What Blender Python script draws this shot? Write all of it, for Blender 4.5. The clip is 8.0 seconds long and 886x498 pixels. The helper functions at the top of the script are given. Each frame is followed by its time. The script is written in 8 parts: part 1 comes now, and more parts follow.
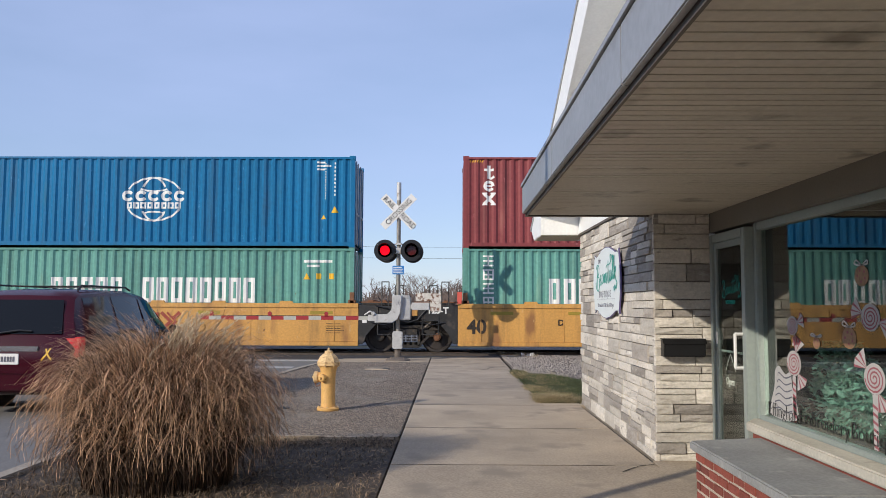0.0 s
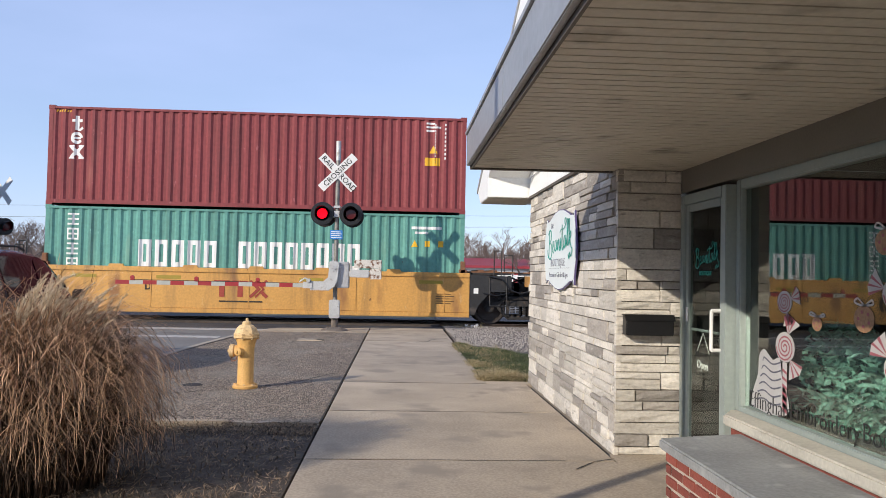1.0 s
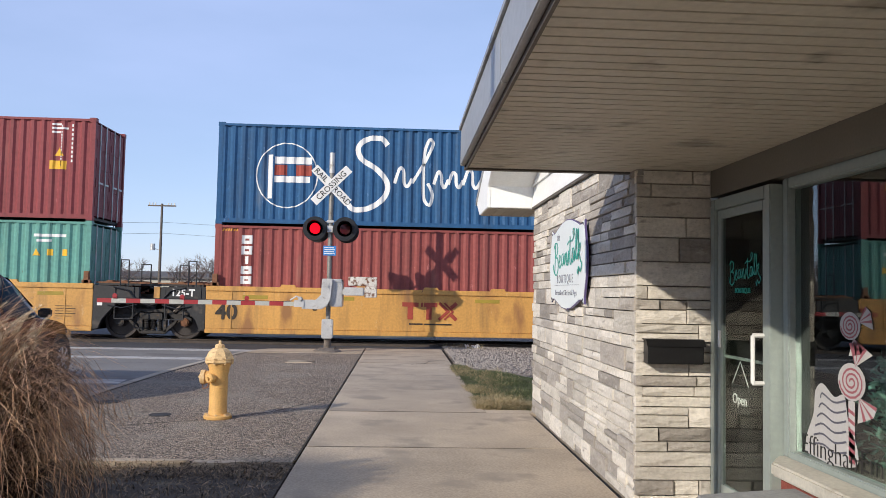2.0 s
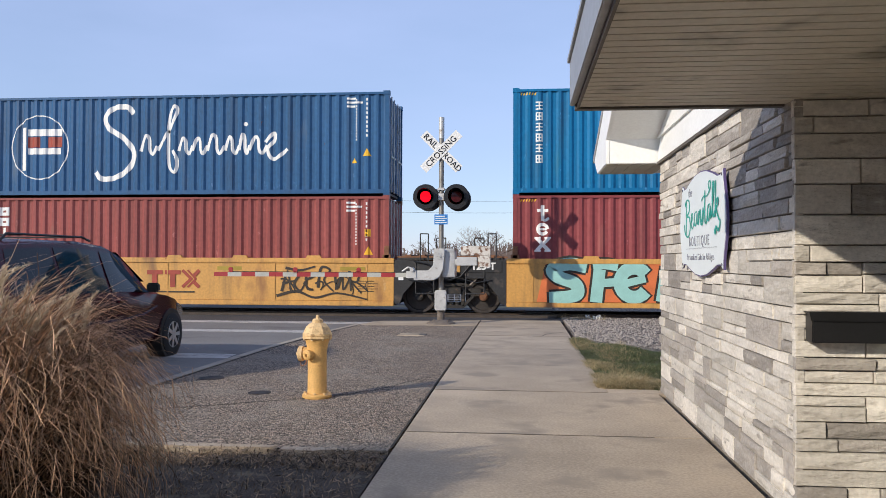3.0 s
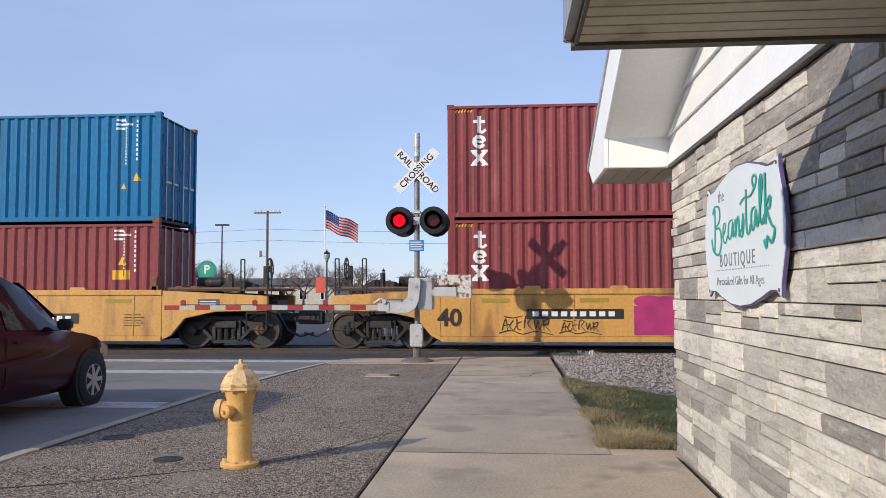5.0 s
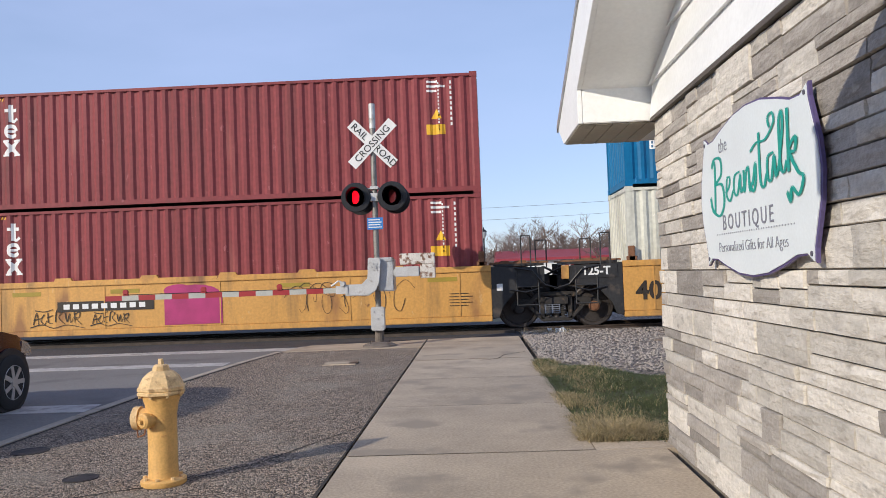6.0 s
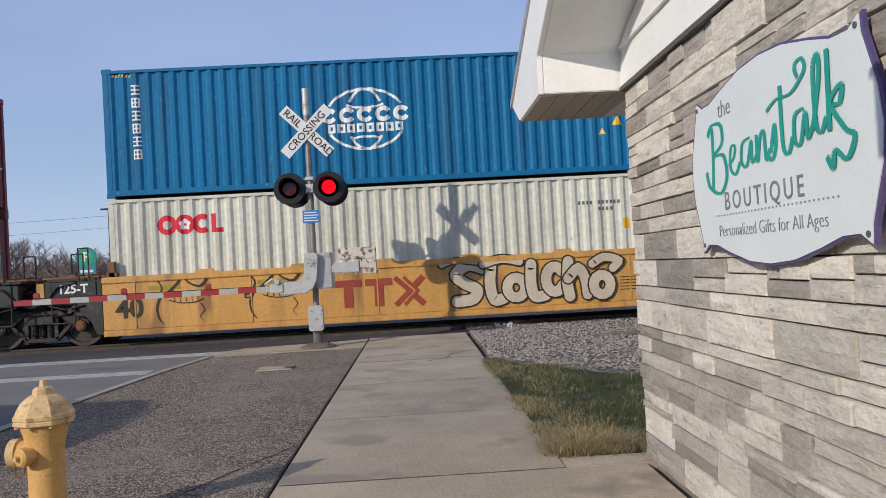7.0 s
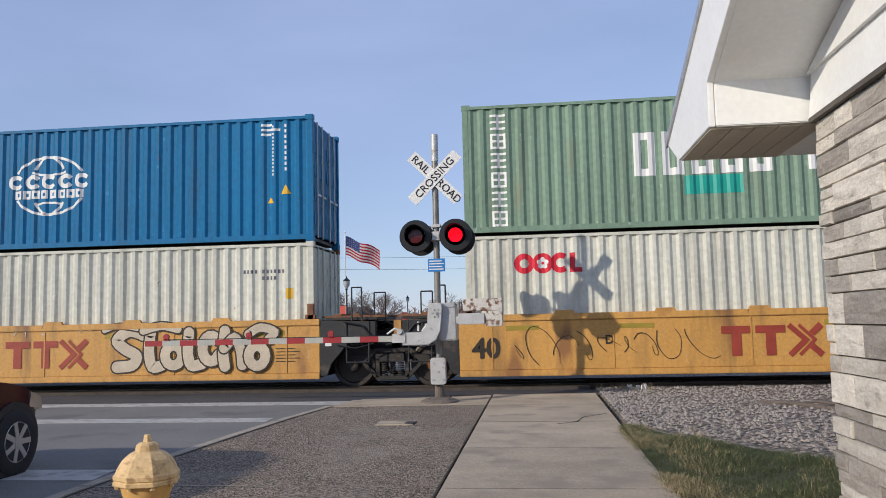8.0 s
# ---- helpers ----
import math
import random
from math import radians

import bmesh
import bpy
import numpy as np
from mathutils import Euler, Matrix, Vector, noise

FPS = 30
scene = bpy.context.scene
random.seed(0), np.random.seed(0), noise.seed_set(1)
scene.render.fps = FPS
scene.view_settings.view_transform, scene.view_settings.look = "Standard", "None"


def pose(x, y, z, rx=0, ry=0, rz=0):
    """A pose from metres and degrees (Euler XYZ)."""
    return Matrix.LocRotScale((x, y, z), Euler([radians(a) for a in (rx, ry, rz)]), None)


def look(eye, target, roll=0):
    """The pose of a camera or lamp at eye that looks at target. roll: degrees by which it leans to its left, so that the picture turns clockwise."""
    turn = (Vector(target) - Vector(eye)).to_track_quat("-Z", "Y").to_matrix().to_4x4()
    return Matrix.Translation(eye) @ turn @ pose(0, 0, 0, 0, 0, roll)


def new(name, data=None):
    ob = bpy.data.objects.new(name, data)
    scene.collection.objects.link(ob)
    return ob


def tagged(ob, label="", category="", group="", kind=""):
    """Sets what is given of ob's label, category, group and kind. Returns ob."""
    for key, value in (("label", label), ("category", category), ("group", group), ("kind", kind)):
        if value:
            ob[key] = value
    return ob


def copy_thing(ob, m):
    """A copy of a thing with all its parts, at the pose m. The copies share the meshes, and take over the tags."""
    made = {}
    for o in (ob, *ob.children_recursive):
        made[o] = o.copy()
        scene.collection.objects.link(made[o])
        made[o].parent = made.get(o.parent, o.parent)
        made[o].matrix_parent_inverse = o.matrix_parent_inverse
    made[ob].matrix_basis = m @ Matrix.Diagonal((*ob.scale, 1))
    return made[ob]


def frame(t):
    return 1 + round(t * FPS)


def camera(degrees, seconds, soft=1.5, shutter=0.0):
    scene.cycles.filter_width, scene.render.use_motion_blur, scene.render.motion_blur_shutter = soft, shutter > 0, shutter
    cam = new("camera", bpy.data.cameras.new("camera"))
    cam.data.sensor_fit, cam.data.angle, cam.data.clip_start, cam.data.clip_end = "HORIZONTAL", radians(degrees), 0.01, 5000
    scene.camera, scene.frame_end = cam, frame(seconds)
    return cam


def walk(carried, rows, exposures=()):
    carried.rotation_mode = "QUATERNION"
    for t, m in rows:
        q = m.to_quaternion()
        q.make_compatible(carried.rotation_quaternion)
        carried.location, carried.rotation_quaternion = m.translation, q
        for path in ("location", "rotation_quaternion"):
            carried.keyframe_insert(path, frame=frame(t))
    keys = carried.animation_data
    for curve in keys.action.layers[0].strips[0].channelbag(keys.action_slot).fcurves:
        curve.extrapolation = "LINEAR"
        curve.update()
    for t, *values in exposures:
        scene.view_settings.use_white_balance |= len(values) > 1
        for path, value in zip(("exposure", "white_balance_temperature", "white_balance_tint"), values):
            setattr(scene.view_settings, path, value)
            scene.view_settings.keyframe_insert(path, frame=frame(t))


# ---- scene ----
cam = camera(58.2, 8.0, soft=0.55)
# seconds, eye x y z, yaw, pitch, roll
PATH = [
    (0, 0.004, -0.225, 1.524, 0.63, 4.06, 0.22),
    (0.1, 0.026, -0.097, 1.522, 1.90, 2.84, 0.67),
    (0.2, 0.049, 0.031, 1.519, 1.18, 0.46, 1.18),
    (0.3, 0.072, 0.159, 1.516, -0.27, -2.34, 1.65),
    (0.4, 0.092, 0.286, 1.513, -0.14, -2.46, 2.03),
    (0.5, 0.110, 0.411, 1.512, -0.83, -1.99, 2.24),
    (0.6, 0.122, 0.533, 1.510, -1.71, -1.37, 2.22),
    (0.7, 0.131, 0.655, 1.510, -2.52, -2.10, 2.01),
    (0.8, 0.138, 0.775, 1.509, -2.07, -1.60, 1.71),
    (0.9, 0.144, 0.892, 1.509, -2.77, 0.04, 1.40),
    (1, 0.153, 1.007, 1.509, -3.18, 1.87, 1.17),
    (1.1, 0.164, 1.119, 1.508, -3.62, 3.31, 1.17),
    (1.2, 0.177, 1.226, 1.508, -3.56, 3.22, 1.17),
    (2.3, 0.349, 2.261, 1.509, -2.19, 3.11, 1.13),
    (2.4, 0.363, 2.352, 1.507, -1.53, 1.88, 1.12),
    (2.5, 0.375, 2.445, 1.505, 0.12, 0.93, 1.12),
    (2.6, 0.386, 2.538, 1.502, 2.20, 1.32, 0.98),
    (2.7, 0.397, 2.631, 1.498, 3.71, 1.57, 0.82),
    (2.8, 0.407, 2.723, 1.495, 4.69, 3.05, 0.64),
    (2.9, 0.418, 2.816, 1.491, 5.01, 2.21, 0.43),
    (3, 0.430, 2.911, 1.487, 5.61, 0.92, 0.20),
    (3.1, 0.443, 3.008, 1.485, 4.51, 0.77, -0.14),
    (3.2, 0.458, 3.107, 1.482, 4.85, 1.01, -0.60),
    (3.3, 0.474, 3.207, 1.480, 4.29, 2.45, -1.03),
    (3.4, 0.488, 3.306, 1.477, 5.50, 4.21, -1.34),
    (3.5, 0.501, 3.405, 1.475, 7.19, 4.34, -1.38),
    (3.6, 0.511, 3.503, 1.474, 7.64, 3.78, -1.06),
    (3.7, 0.521, 3.601, 1.472, 9.09, 3.42, -0.47),
    (3.8, 0.529, 3.698, 1.470, 9.36, 2.35, 0.25),
    (3.9, 0.535, 3.794, 1.469, 8.76, 2.00, 0.95),
    (4, 0.541, 3.890, 1.468, 7.26, 3.14, 1.47),
    (4.1, 0.545, 3.984, 1.466, 6.43, 2.77, 1.30),
    (4.2, 0.547, 4.075, 1.465, 5.94, 2.38, 1.13),
    (5.3, 0.499, 5.042, 1.454, 4.20, 3.42, -0.72),
    (5.5, 0.499, 5.235, 1.453, 2.89, 1.31, -1.06),
    (5.7, 0.507, 5.442, 1.451, 1.17, 2.43, -1.59),
    (5.9, 0.516, 5.652, 1.449, 2.51, 2.89, -2.06),
    (6, 0.519, 5.752, 1.448, 2.27, 1.71, -2.12),
    (6.1, 0.521, 5.849, 1.448, 1.22, 1.91, -1.93),
    (6.3, 0.522, 6.034, 1.447, 1.38, 1.26, -1.12),
    (6.5, 0.515, 6.214, 1.446, -1.03, 2.39, -0.72),
    (6.7, 0.497, 6.393, 1.447, -3.64, 2.47, -1.71),
    (6.9, 0.473, 6.567, 1.449, -2.67, 1.70, -3.03),
    (7, 0.460, 6.650, 1.450, -2.00, 1.11, -3.22),
    (7.1, 0.448, 6.731, 1.451, -0.06, 1.13, -2.87),
    (7.3, 0.424, 6.887, 1.453, 2.57, 1.56, -1.24),
    (7.4, 0.411, 6.961, 1.455, 4.74, 0.39, -0.44),
    (7.5, 0.397, 7.031, 1.457, 6.75, 0.46, 0.00),
    (7.7, 0.362, 7.157, 1.462, 8.63, 2.27, -0.19),
    (7.9, 0.323, 7.273, 1.469, 6.77, 4.16, -0.96),
    (8, 0.304, 7.332, 1.472, 6.51, 5.17, -1.29),
]


def aim(x, y, z, yaw, pitch, roll):
    a, b = radians(yaw), radians(pitch)
    way = Vector((-math.sin(a) * math.cos(b), math.cos(a) * math.cos(b), math.sin(b)))
    return look((x, y, z), Vector((x, y, z)) + way, roll)


walk(cam, [(r[0], aim(*r[1:])) for r in PATH],
     exposures=((0, -0.16), (0.6, -0.05), (1.0, 0.05), (2.5, 0.0), (3.5, -0.06), (4.0, -0.06), (5.5, -0.08), (6.5, -0.08), (7.0, -0.38), (7.5, -0.22), (8.0, -0.3)))

# ---- light ----
SUN_AZ, SUN_EL = radians(43.5), radians(24)  # the way the light travels over the ground, and the sun's height
world = bpy.data.worlds.new("sky")
scene.world = world
world.use_nodes = True
wn = world.node_tree.nodes
sky = wn.new("ShaderNodeTexSky")
sky.sky_type, sky.sun_disc = "NISHITA", False
sky.sun_elevation = SUN_EL
sky.sun_rotation = math.atan2(-math.cos(SUN_AZ), -math.sin(SUN_AZ))
sky.air_density, sky.dust_density, sky.ozone_density = 1.0, 0.2, 3.0
haze = wn.new("ShaderNodeMix")  # thin high cloud over the whole sky
haze.data_type = "RGBA"
haze.inputs["B"].default_value = (4.35, 5.3, 8.4, 1)
veil = wn.new("ShaderNodeTexNoise")
veil.inputs["Scale"].default_value, veil.inputs["Detail"].default_value = 2.2, 5
spread = wn.new("ShaderNodeMapping")
spread.inputs["Scale"].default_value = (1.0, 1.6, 3.5)
where = wn.new("ShaderNodeTexCoord")
world.node_tree.links.new(where.outputs["Generated"], spread.inputs[0])
world.node_tree.links.new(spread.outputs[0], veil.inputs[0])
much = wn.new("ShaderNodeMapRange")
much.inputs[1].default_value, much.inputs[2].default_value, much.inputs[3].default_value, much.inputs[4].default_value = 0.3, 0.7, 0.38, 0.6
world.node_tree.links.new(veil.outputs[0], much.inputs[0])
world.node_tree.links.new(much.outputs[0], haze.inputs["Factor"])
world.node_tree.links.new(sky.outputs[0], haze.inputs["A"])
world.node_tree.links.new(haze.outputs["Result"], wn["Background"].inputs[0])
wn["Background"].inputs[1].default_value = 0.14
sun = new("sun", bpy.data.lights.new("sun", "SUN"))
sun.data.energy, sun.data.angle, sun.data.color = 4.1, radians(0.6), (1.0, 0.9, 0.76)
ray = Vector((math.cos(SUN_AZ) * math.cos(SUN_EL), math.sin(SUN_AZ) * math.cos(SUN_EL), -math.sin(SUN_EL)))
sun.rotation_mode = "QUATERNION"
sun.rotation_quaternion = ray.to_track_quat("-Z", "Y")
sun.location = -40 * ray


# ---- materials ----
def mat(name, base, rough=0.6, metal=0.0, var=0.2, scale=3.0, fine=60.0, bump=0.15, stain=None, stain_at=0.62,
        streak=1.0, piece=0.0, spec=0.5, glow=0.0, island=0.0):
    """A painted, mineral or metal surface: two scales of colour change, relief, and stains where a slow noise is high."""
    m = bpy.data.materials.new(name)
    m.use_nodes = True
    n, l = m.node_tree.nodes, m.node_tree.links
    b = n["Principled BSDF"]
    b.inputs["Roughness"].default_value, b.inputs["Metallic"].default_value = rough, metal
    b.inputs["Specular IOR Level"].default_value = spec
    co = n.new("ShaderNodeTexCoord")
    mp = n.new("ShaderNodeMapping")
    mp.inputs["Scale"].default_value = (1, 1, streak)
    l.new(co.outputs["Object"], mp.inputs[0])
    place = co.outputs["Object"]
    if piece:  # each piece its own stretch of the grain
        who, push, far_off = n.new("ShaderNodeObjectInfo"), n.new("ShaderNodeVectorMath"), n.new("ShaderNodeVectorMath")
        push.operation, far_off.operation = "SCALE", "ADD"
        push.inputs[0].default_value = (37.0, 53.0, 71.0)
        l.new(who.outputs["Random"], push.inputs["Scale"])
        l.new(co.outputs["Object"], far_off.inputs[0])
        l.new(push.outputs[0], far_off.inputs[1])
        place = far_off.outputs[0]
        l.new(place, mp.inputs[0])
    big, small = n.new("ShaderNodeTexNoise"), n.new("ShaderNodeTexNoise")
    big.inputs["Scale"].default_value, big.inputs["Detail"].default_value = scale, 6
    small.inputs["Scale"].default_value, small.inputs["Detail"].default_value = fine, 3
    l.new(mp.outputs[0], big.inputs[0])
    l.new(place, small.inputs[0])
    add = n.new("ShaderNodeMath")
    add.operation = "ADD"
    l.new(big.outputs[0], add.inputs[0])
    l.new(small.outputs[0], add.inputs[1])
    ramp = n.new("ShaderNodeMapRange")
    ramp.inputs[1].default_value, ramp.inputs[2].default_value = 0.7, 1.3
    ramp.inputs[3].default_value, ramp.inputs[4].default_value = 1 - var, 1 + var
    l.new(add.outputs[0], ramp.inputs[0])
    tint = n.new("ShaderNodeVectorMath")
    tint.operation = "SCALE"
    tint.inputs[0].default_value = base[:3]
    last = ramp.outputs[0]
    if piece or island:
        info = n.new("ShaderNodeObjectInfo") if piece else n.new("ShaderNodeNewGeometry")
        rng = n.new("ShaderNodeMapRange")
        rng.inputs[3].default_value, rng.inputs[4].default_value = 1 - (piece or island), 1 + (piece or island)
        l.new(info.outputs["Random" if piece else "Random Per Island"], rng.inputs[0])
        mul = n.new("ShaderNodeMath")
        mul.operation = "MULTIPLY"
        l.new(last, mul.inputs[0])
        l.new(rng.outputs[0], mul.inputs[1])
        last = mul.outputs[0]
    l.new(last, tint.inputs["Scale"])
    out = tint.outputs[0]
    if stain:
        st = n.new("ShaderNodeTexNoise")
        st.inputs["Scale"].default_value, st.inputs["Detail"].default_value = scale * 1.7, 8
        l.new(mp.outputs[0], st.inputs[0])
        sr = n.new("ShaderNodeMapRange")
        sr.inputs[1].default_value, sr.inputs[2].default_value = stain_at, stain_at + 0.12
        l.new(st.outputs[0], sr.inputs[0])
        mix = n.new("ShaderNodeMix")
        mix.data_type = "RGBA"
        l.new(sr.outputs[0], mix.inputs["Factor"])
        l.new(out, mix.inputs["A"])
        mix.inputs["B"].default_value = (*stain, 1)
        out = mix.outputs["Result"]
    l.new(out, b.inputs["Base Color"])
    if bump:
        bp = n.new("ShaderNodeBump")
        bp.inputs["Strength"].default_value, bp.inputs["Distance"].default_value = bump, 0.01
        l.new(small.outputs[0], bp.inputs["Height"])
        l.new(bp.outputs[0], b.inputs["Normal"])
    if glow:
        b.inputs["Emission Color"].default_value = (*base[:3], 1)
        b.inputs["Emission Strength"].default_value = glow
    return m


def pebbles(name, base, dark, size, rough=0.85, bump=0.6, worn_to=None):
    """Small stones set close together, each of its own tone."""
    m = mat(name, base, rough, var=0.2, scale=0.8, fine=size)
    n, l = m.node_tree.nodes, m.node_tree.links
    b = n["Principled BSDF"]
    co = n.new("ShaderNodeTexCoord")
    v = n.new("ShaderNodeTexVoronoi")
    v.inputs["Scale"].default_value = size
    l.new(co.outputs["Object"], v.inputs[0])
    bw = n.new("ShaderNodeSeparateColor")
    l.new(v.outputs["Color"], bw.inputs[0])
    mix = n.new("ShaderNodeMix")
    mix.data_type = "RGBA"
    sharp = n.new("ShaderNodeMath")
    sharp.operation = "POWER"
    sharp.inputs[1].default_value = 1.45
    l.new(bw.outputs[0], sharp.inputs[0])
    l.new(sharp.outputs[0], mix.inputs["Factor"])
    was = b.inputs["Base Color"].links[0].from_socket
    mix.inputs["A"].default_value = (*dark, 1)
    hue = n.new("ShaderNodeMix")  # some stones browner than the rest
    hue.data_type = "RGBA"
    hue.inputs["B"].default_value = (base[0] * 0.82, base[1] * 0.7, base[2] * 0.62, 1)
    l.new(bw.outputs[1], hue.inputs["Factor"])
    l.new(was, hue.inputs["A"])
    l.new(hue.outputs["Result"], mix.inputs["B"])
    out = mix.outputs["Result"]
    if worn_to:  # patches where cement shows between the stones, and dark damp ones
        for size2, lo, hi, most, colour in ((0.75, 0.5, 0.66, 0.62, worn_to), (1.9, 0.58, 0.72, 0.45, (0.07, 0.058, 0.045))):
            patch, rg, over = n.new("ShaderNodeTexNoise"), n.new("ShaderNodeMapRange"), n.new("ShaderNodeMix")
            patch.inputs["Scale"].default_value, patch.inputs["Detail"].default_value, patch.inputs["Roughness"].default_value = size2, 9, 0.7
            rg.inputs[1].default_value, rg.inputs[2].default_value, rg.inputs[4].default_value = lo, hi, most
            over.data_type = "RGBA"
            over.inputs["B"].default_value = (*colour, 1)
            l.new(co.outputs["Object"], patch.inputs[0])
            l.new(patch.outputs[0], rg.inputs[0])
            l.new(rg.outputs[0], over.inputs["Factor"])
            l.new(out, over.inputs["A"])
            out = over.outputs["Result"]
    l.new(out, b.inputs["Base Color"])
    bp = n.new("ShaderNodeBump")
    bp.inputs["Strength"].default_value, bp.inputs["Distance"].default_value = bump, 0.024
    bp.invert = True
    l.new(v.outputs["Distance"], bp.inputs["Height"])
    l.new(bp.outputs[0], b.inputs["Normal"])
    return m


def glass(name, tint=(0.9, 0.95, 0.93), rough=0.0):
    m = bpy.data.materials.new(name)
    m.use_nodes = True
    b = m.node_tree.nodes["Principled BSDF"]
    b.inputs["Base Color"].default_value = (*tint, 1)
    b.inputs["Transmission Weight"].default_value = 1.0
    b.inputs["Roughness"].default_value = rough
    b.inputs["IOR"].default_value = 1.5
    return m


M = {}
M["concrete"] = mat("sidewalk_concrete", (0.395, 0.322, 0.238), 0.85, var=0.26, scale=1.1, fine=45, bump=0.3, stain=(0.285, 0.238, 0.182), stain_at=0.55, piece=0.045)
M["roadconc"] = mat("road_concrete", (0.175, 0.168, 0.16), 0.85, var=0.2, scale=0.5, fine=40, bump=0.3, stain=(0.12, 0.116, 0.112), stain_at=0.57)
M["kerb"] = mat("kerb_concrete", (0.35, 0.30, 0.24), 0.85, var=0.25, scale=2, fine=50, bump=0.3, stain=(0.2, 0.17, 0.13))
M["aggregate"] = pebbles("exposed_aggregate", (0.64, 0.545, 0.445), (0.026, 0.022, 0.017), 74, bump=1.0, worn_to=(0.36, 0.32, 0.26))
# Darker copy of the aggregate: the near panel's shade is put into its colour.
M["aggregateshade"] = pebbles("shade_toned_aggregate", (0.44, 0.36, 0.31), (0.018, 0.015, 0.014), 76, bump=1.0)
M["gravel"] = pebbles("track_ballast", (0.42, 0.37, 0.33), (0.04, 0.036, 0.032), 20, bump=1.0)
M["asphalt"] = mat("asphalt", (0.055, 0.055, 0.06), 0.85, var=0.3, scale=0.6, fine=120, bump=0.4)
M["soil"] = mat("dark_mulch", (0.075, 0.06, 0.048), 0.95, var=0.55, scale=4, fine=70, bump=1.0, stain=(0.17, 0.14, 0.10), stain_at=0.58)
M["earth"] = mat("dry_winter_turf", (0.16, 0.14, 0.08), 0.95, var=0.35, scale=0.05, fine=8, bump=0.6, stain=(0.10, 0.11, 0.05))
M["paintline"] = mat("road_paint", (0.42, 0.41, 0.39), 0.7, var=0.2, scale=3, fine=60, stain=(0.27, 0.26, 0.25), stain_at=0.52)
M["steel"] = mat("rail_steel", (0.10, 0.075, 0.06), 0.5, 0.6, var=0.3, scale=5)
M["timber"] = mat("crossing_timber", (0.07, 0.055, 0.045), 0.9, var=0.35, scale=6, bump=0.5)
M["stone"] = mat("split_limestone", (0.585, 0.545, 0.48), 0.85, var=0.16, scale=4, fine=38, bump=0.45, streak=2.5, stain=(0.33, 0.30, 0.26), stain_at=0.61, piece=0.2)
M["stonegrey"] = mat("split_limestone_grey", (0.345, 0.315, 0.28), 0.85, var=0.2, scale=4, fine=38, bump=0.45, streak=2.5, stain=(0.47, 0.44, 0.39), stain_at=0.63, piece=0.24)
for key in ("stone", "stonegrey"):  # coarse split ridges under the fine grain
    n, l = M[key].node_tree.nodes, M[key].node_tree.links
    co, mp, no, bp = n.new("ShaderNodeTexCoord"), n.new("ShaderNodeMapping"), n.new("ShaderNodeTexNoise"), n.new("ShaderNodeBump")
    mp.inputs["Scale"].default_value = (0.8, 1.0, 2.2)
    no.inputs["Scale"].default_value, no.inputs["Detail"].default_value, no.inputs["Roughness"].default_value = 8, 5, 0.55
    bp.inputs["Strength"].default_value, bp.inputs["Distance"].default_value = 0.75, 0.035
    far_piece = n.new("ShaderNodeObjectInfo")
    shift = n.new("ShaderNodeVectorMath")
    shift.operation = "ADD"
    l.new(co.outputs["Object"], shift.inputs[0])
    l.new(far_piece.outputs["Location"], shift.inputs[1])
    l.new(shift.outputs[0], mp.inputs[0])
    l.new(mp.outputs[0], no.inputs[0])
    l.new(no.outputs[0], bp.inputs["Height"])
    fine = M[key].node_tree.nodes["Principled BSDF"].inputs["Normal"].links[0].from_node
    l.new(bp.outputs[0], fine.inputs["Normal"])
M["mortar"] = mat("mortar", (0.24, 0.21, 0.175), 0.95, var=0.2, scale=8, bump=0.4)
M["siding"] = mat("white_siding", (0.86, 0.87, 0.86), 0.5, var=0.05, scale=2, fine=30, bump=0.04)
M["soffit"] = mat("beige_soffit_board", (0.52, 0.475, 0.385), 0.55, var=0.1, scale=1.5, fine=30, bump=0.04, stain=(0.26, 0.23, 0.18), stain_at=0.6)
M["fascia"] = mat("grey_metal_fascia", (0.33, 0.34, 0.35), 0.45, 0.3, var=0.12, scale=1.5, fine=20, bump=0.05, stain=(0.22, 0.22, 0.22), stain_at=0.62)
M["trim"] = mat("brown_edge_trim", (0.10, 0.085, 0.07), 0.6, var=0.2)
M["taupe"] = mat("taupe_header_paint", (0.165, 0.148, 0.122), 0.6, var=0.1, scale=2)
M["roof"] = mat("asphalt_shingle", (0.10, 0.095, 0.09), 0.9, var=0.3, scale=3, bump=0.5)
M["mint"] = mat("pale_mint_aluminium", (0.30, 0.345, 0.325), 0.4, 0.1, var=0.08, scale=2, fine=30, bump=0.03)
M["brickmortar"] = mat("brick_mortar", (0.44, 0.38, 0.31), 0.95, var=0.25, scale=8, bump=0.4)
M["brick"] = mat("red_brick", (0.215, 0.055, 0.038), 0.8, var=0.22, scale=9, fine=60, bump=0.5, piece=0.22)
M["slab"] = mat("grey_stone_coping", (0.27, 0.275, 0.27), 0.75, var=0.18, scale=2.5, fine=45, bump=0.2, stain=(0.40, 0.40, 0.39), stain_at=0.62)
M["platform"] = mat("dim_display_board", (0.10, 0.09, 0.08), 0.8, var=0.2)
M["sill"] = mat("cream_sill", (0.50, 0.47, 0.40), 0.7, var=0.15, scale=3, fine=40, bump=0.15, stain=(0.33, 0.29, 0.23))
M["doorpane"] = glass("door_glass", (0.55, 0.62, 0.60))
M["doorpane"].node_tree.nodes["Principled BSDF"].inputs["IOR"].default_value = 1.22
M["pane"] = glass("window_glass", (0.80, 0.90, 0.87))
M["black"] = mat("black_enamel", (0.012, 0.012, 0.013), 0.4, var=0.2, bump=0.03)
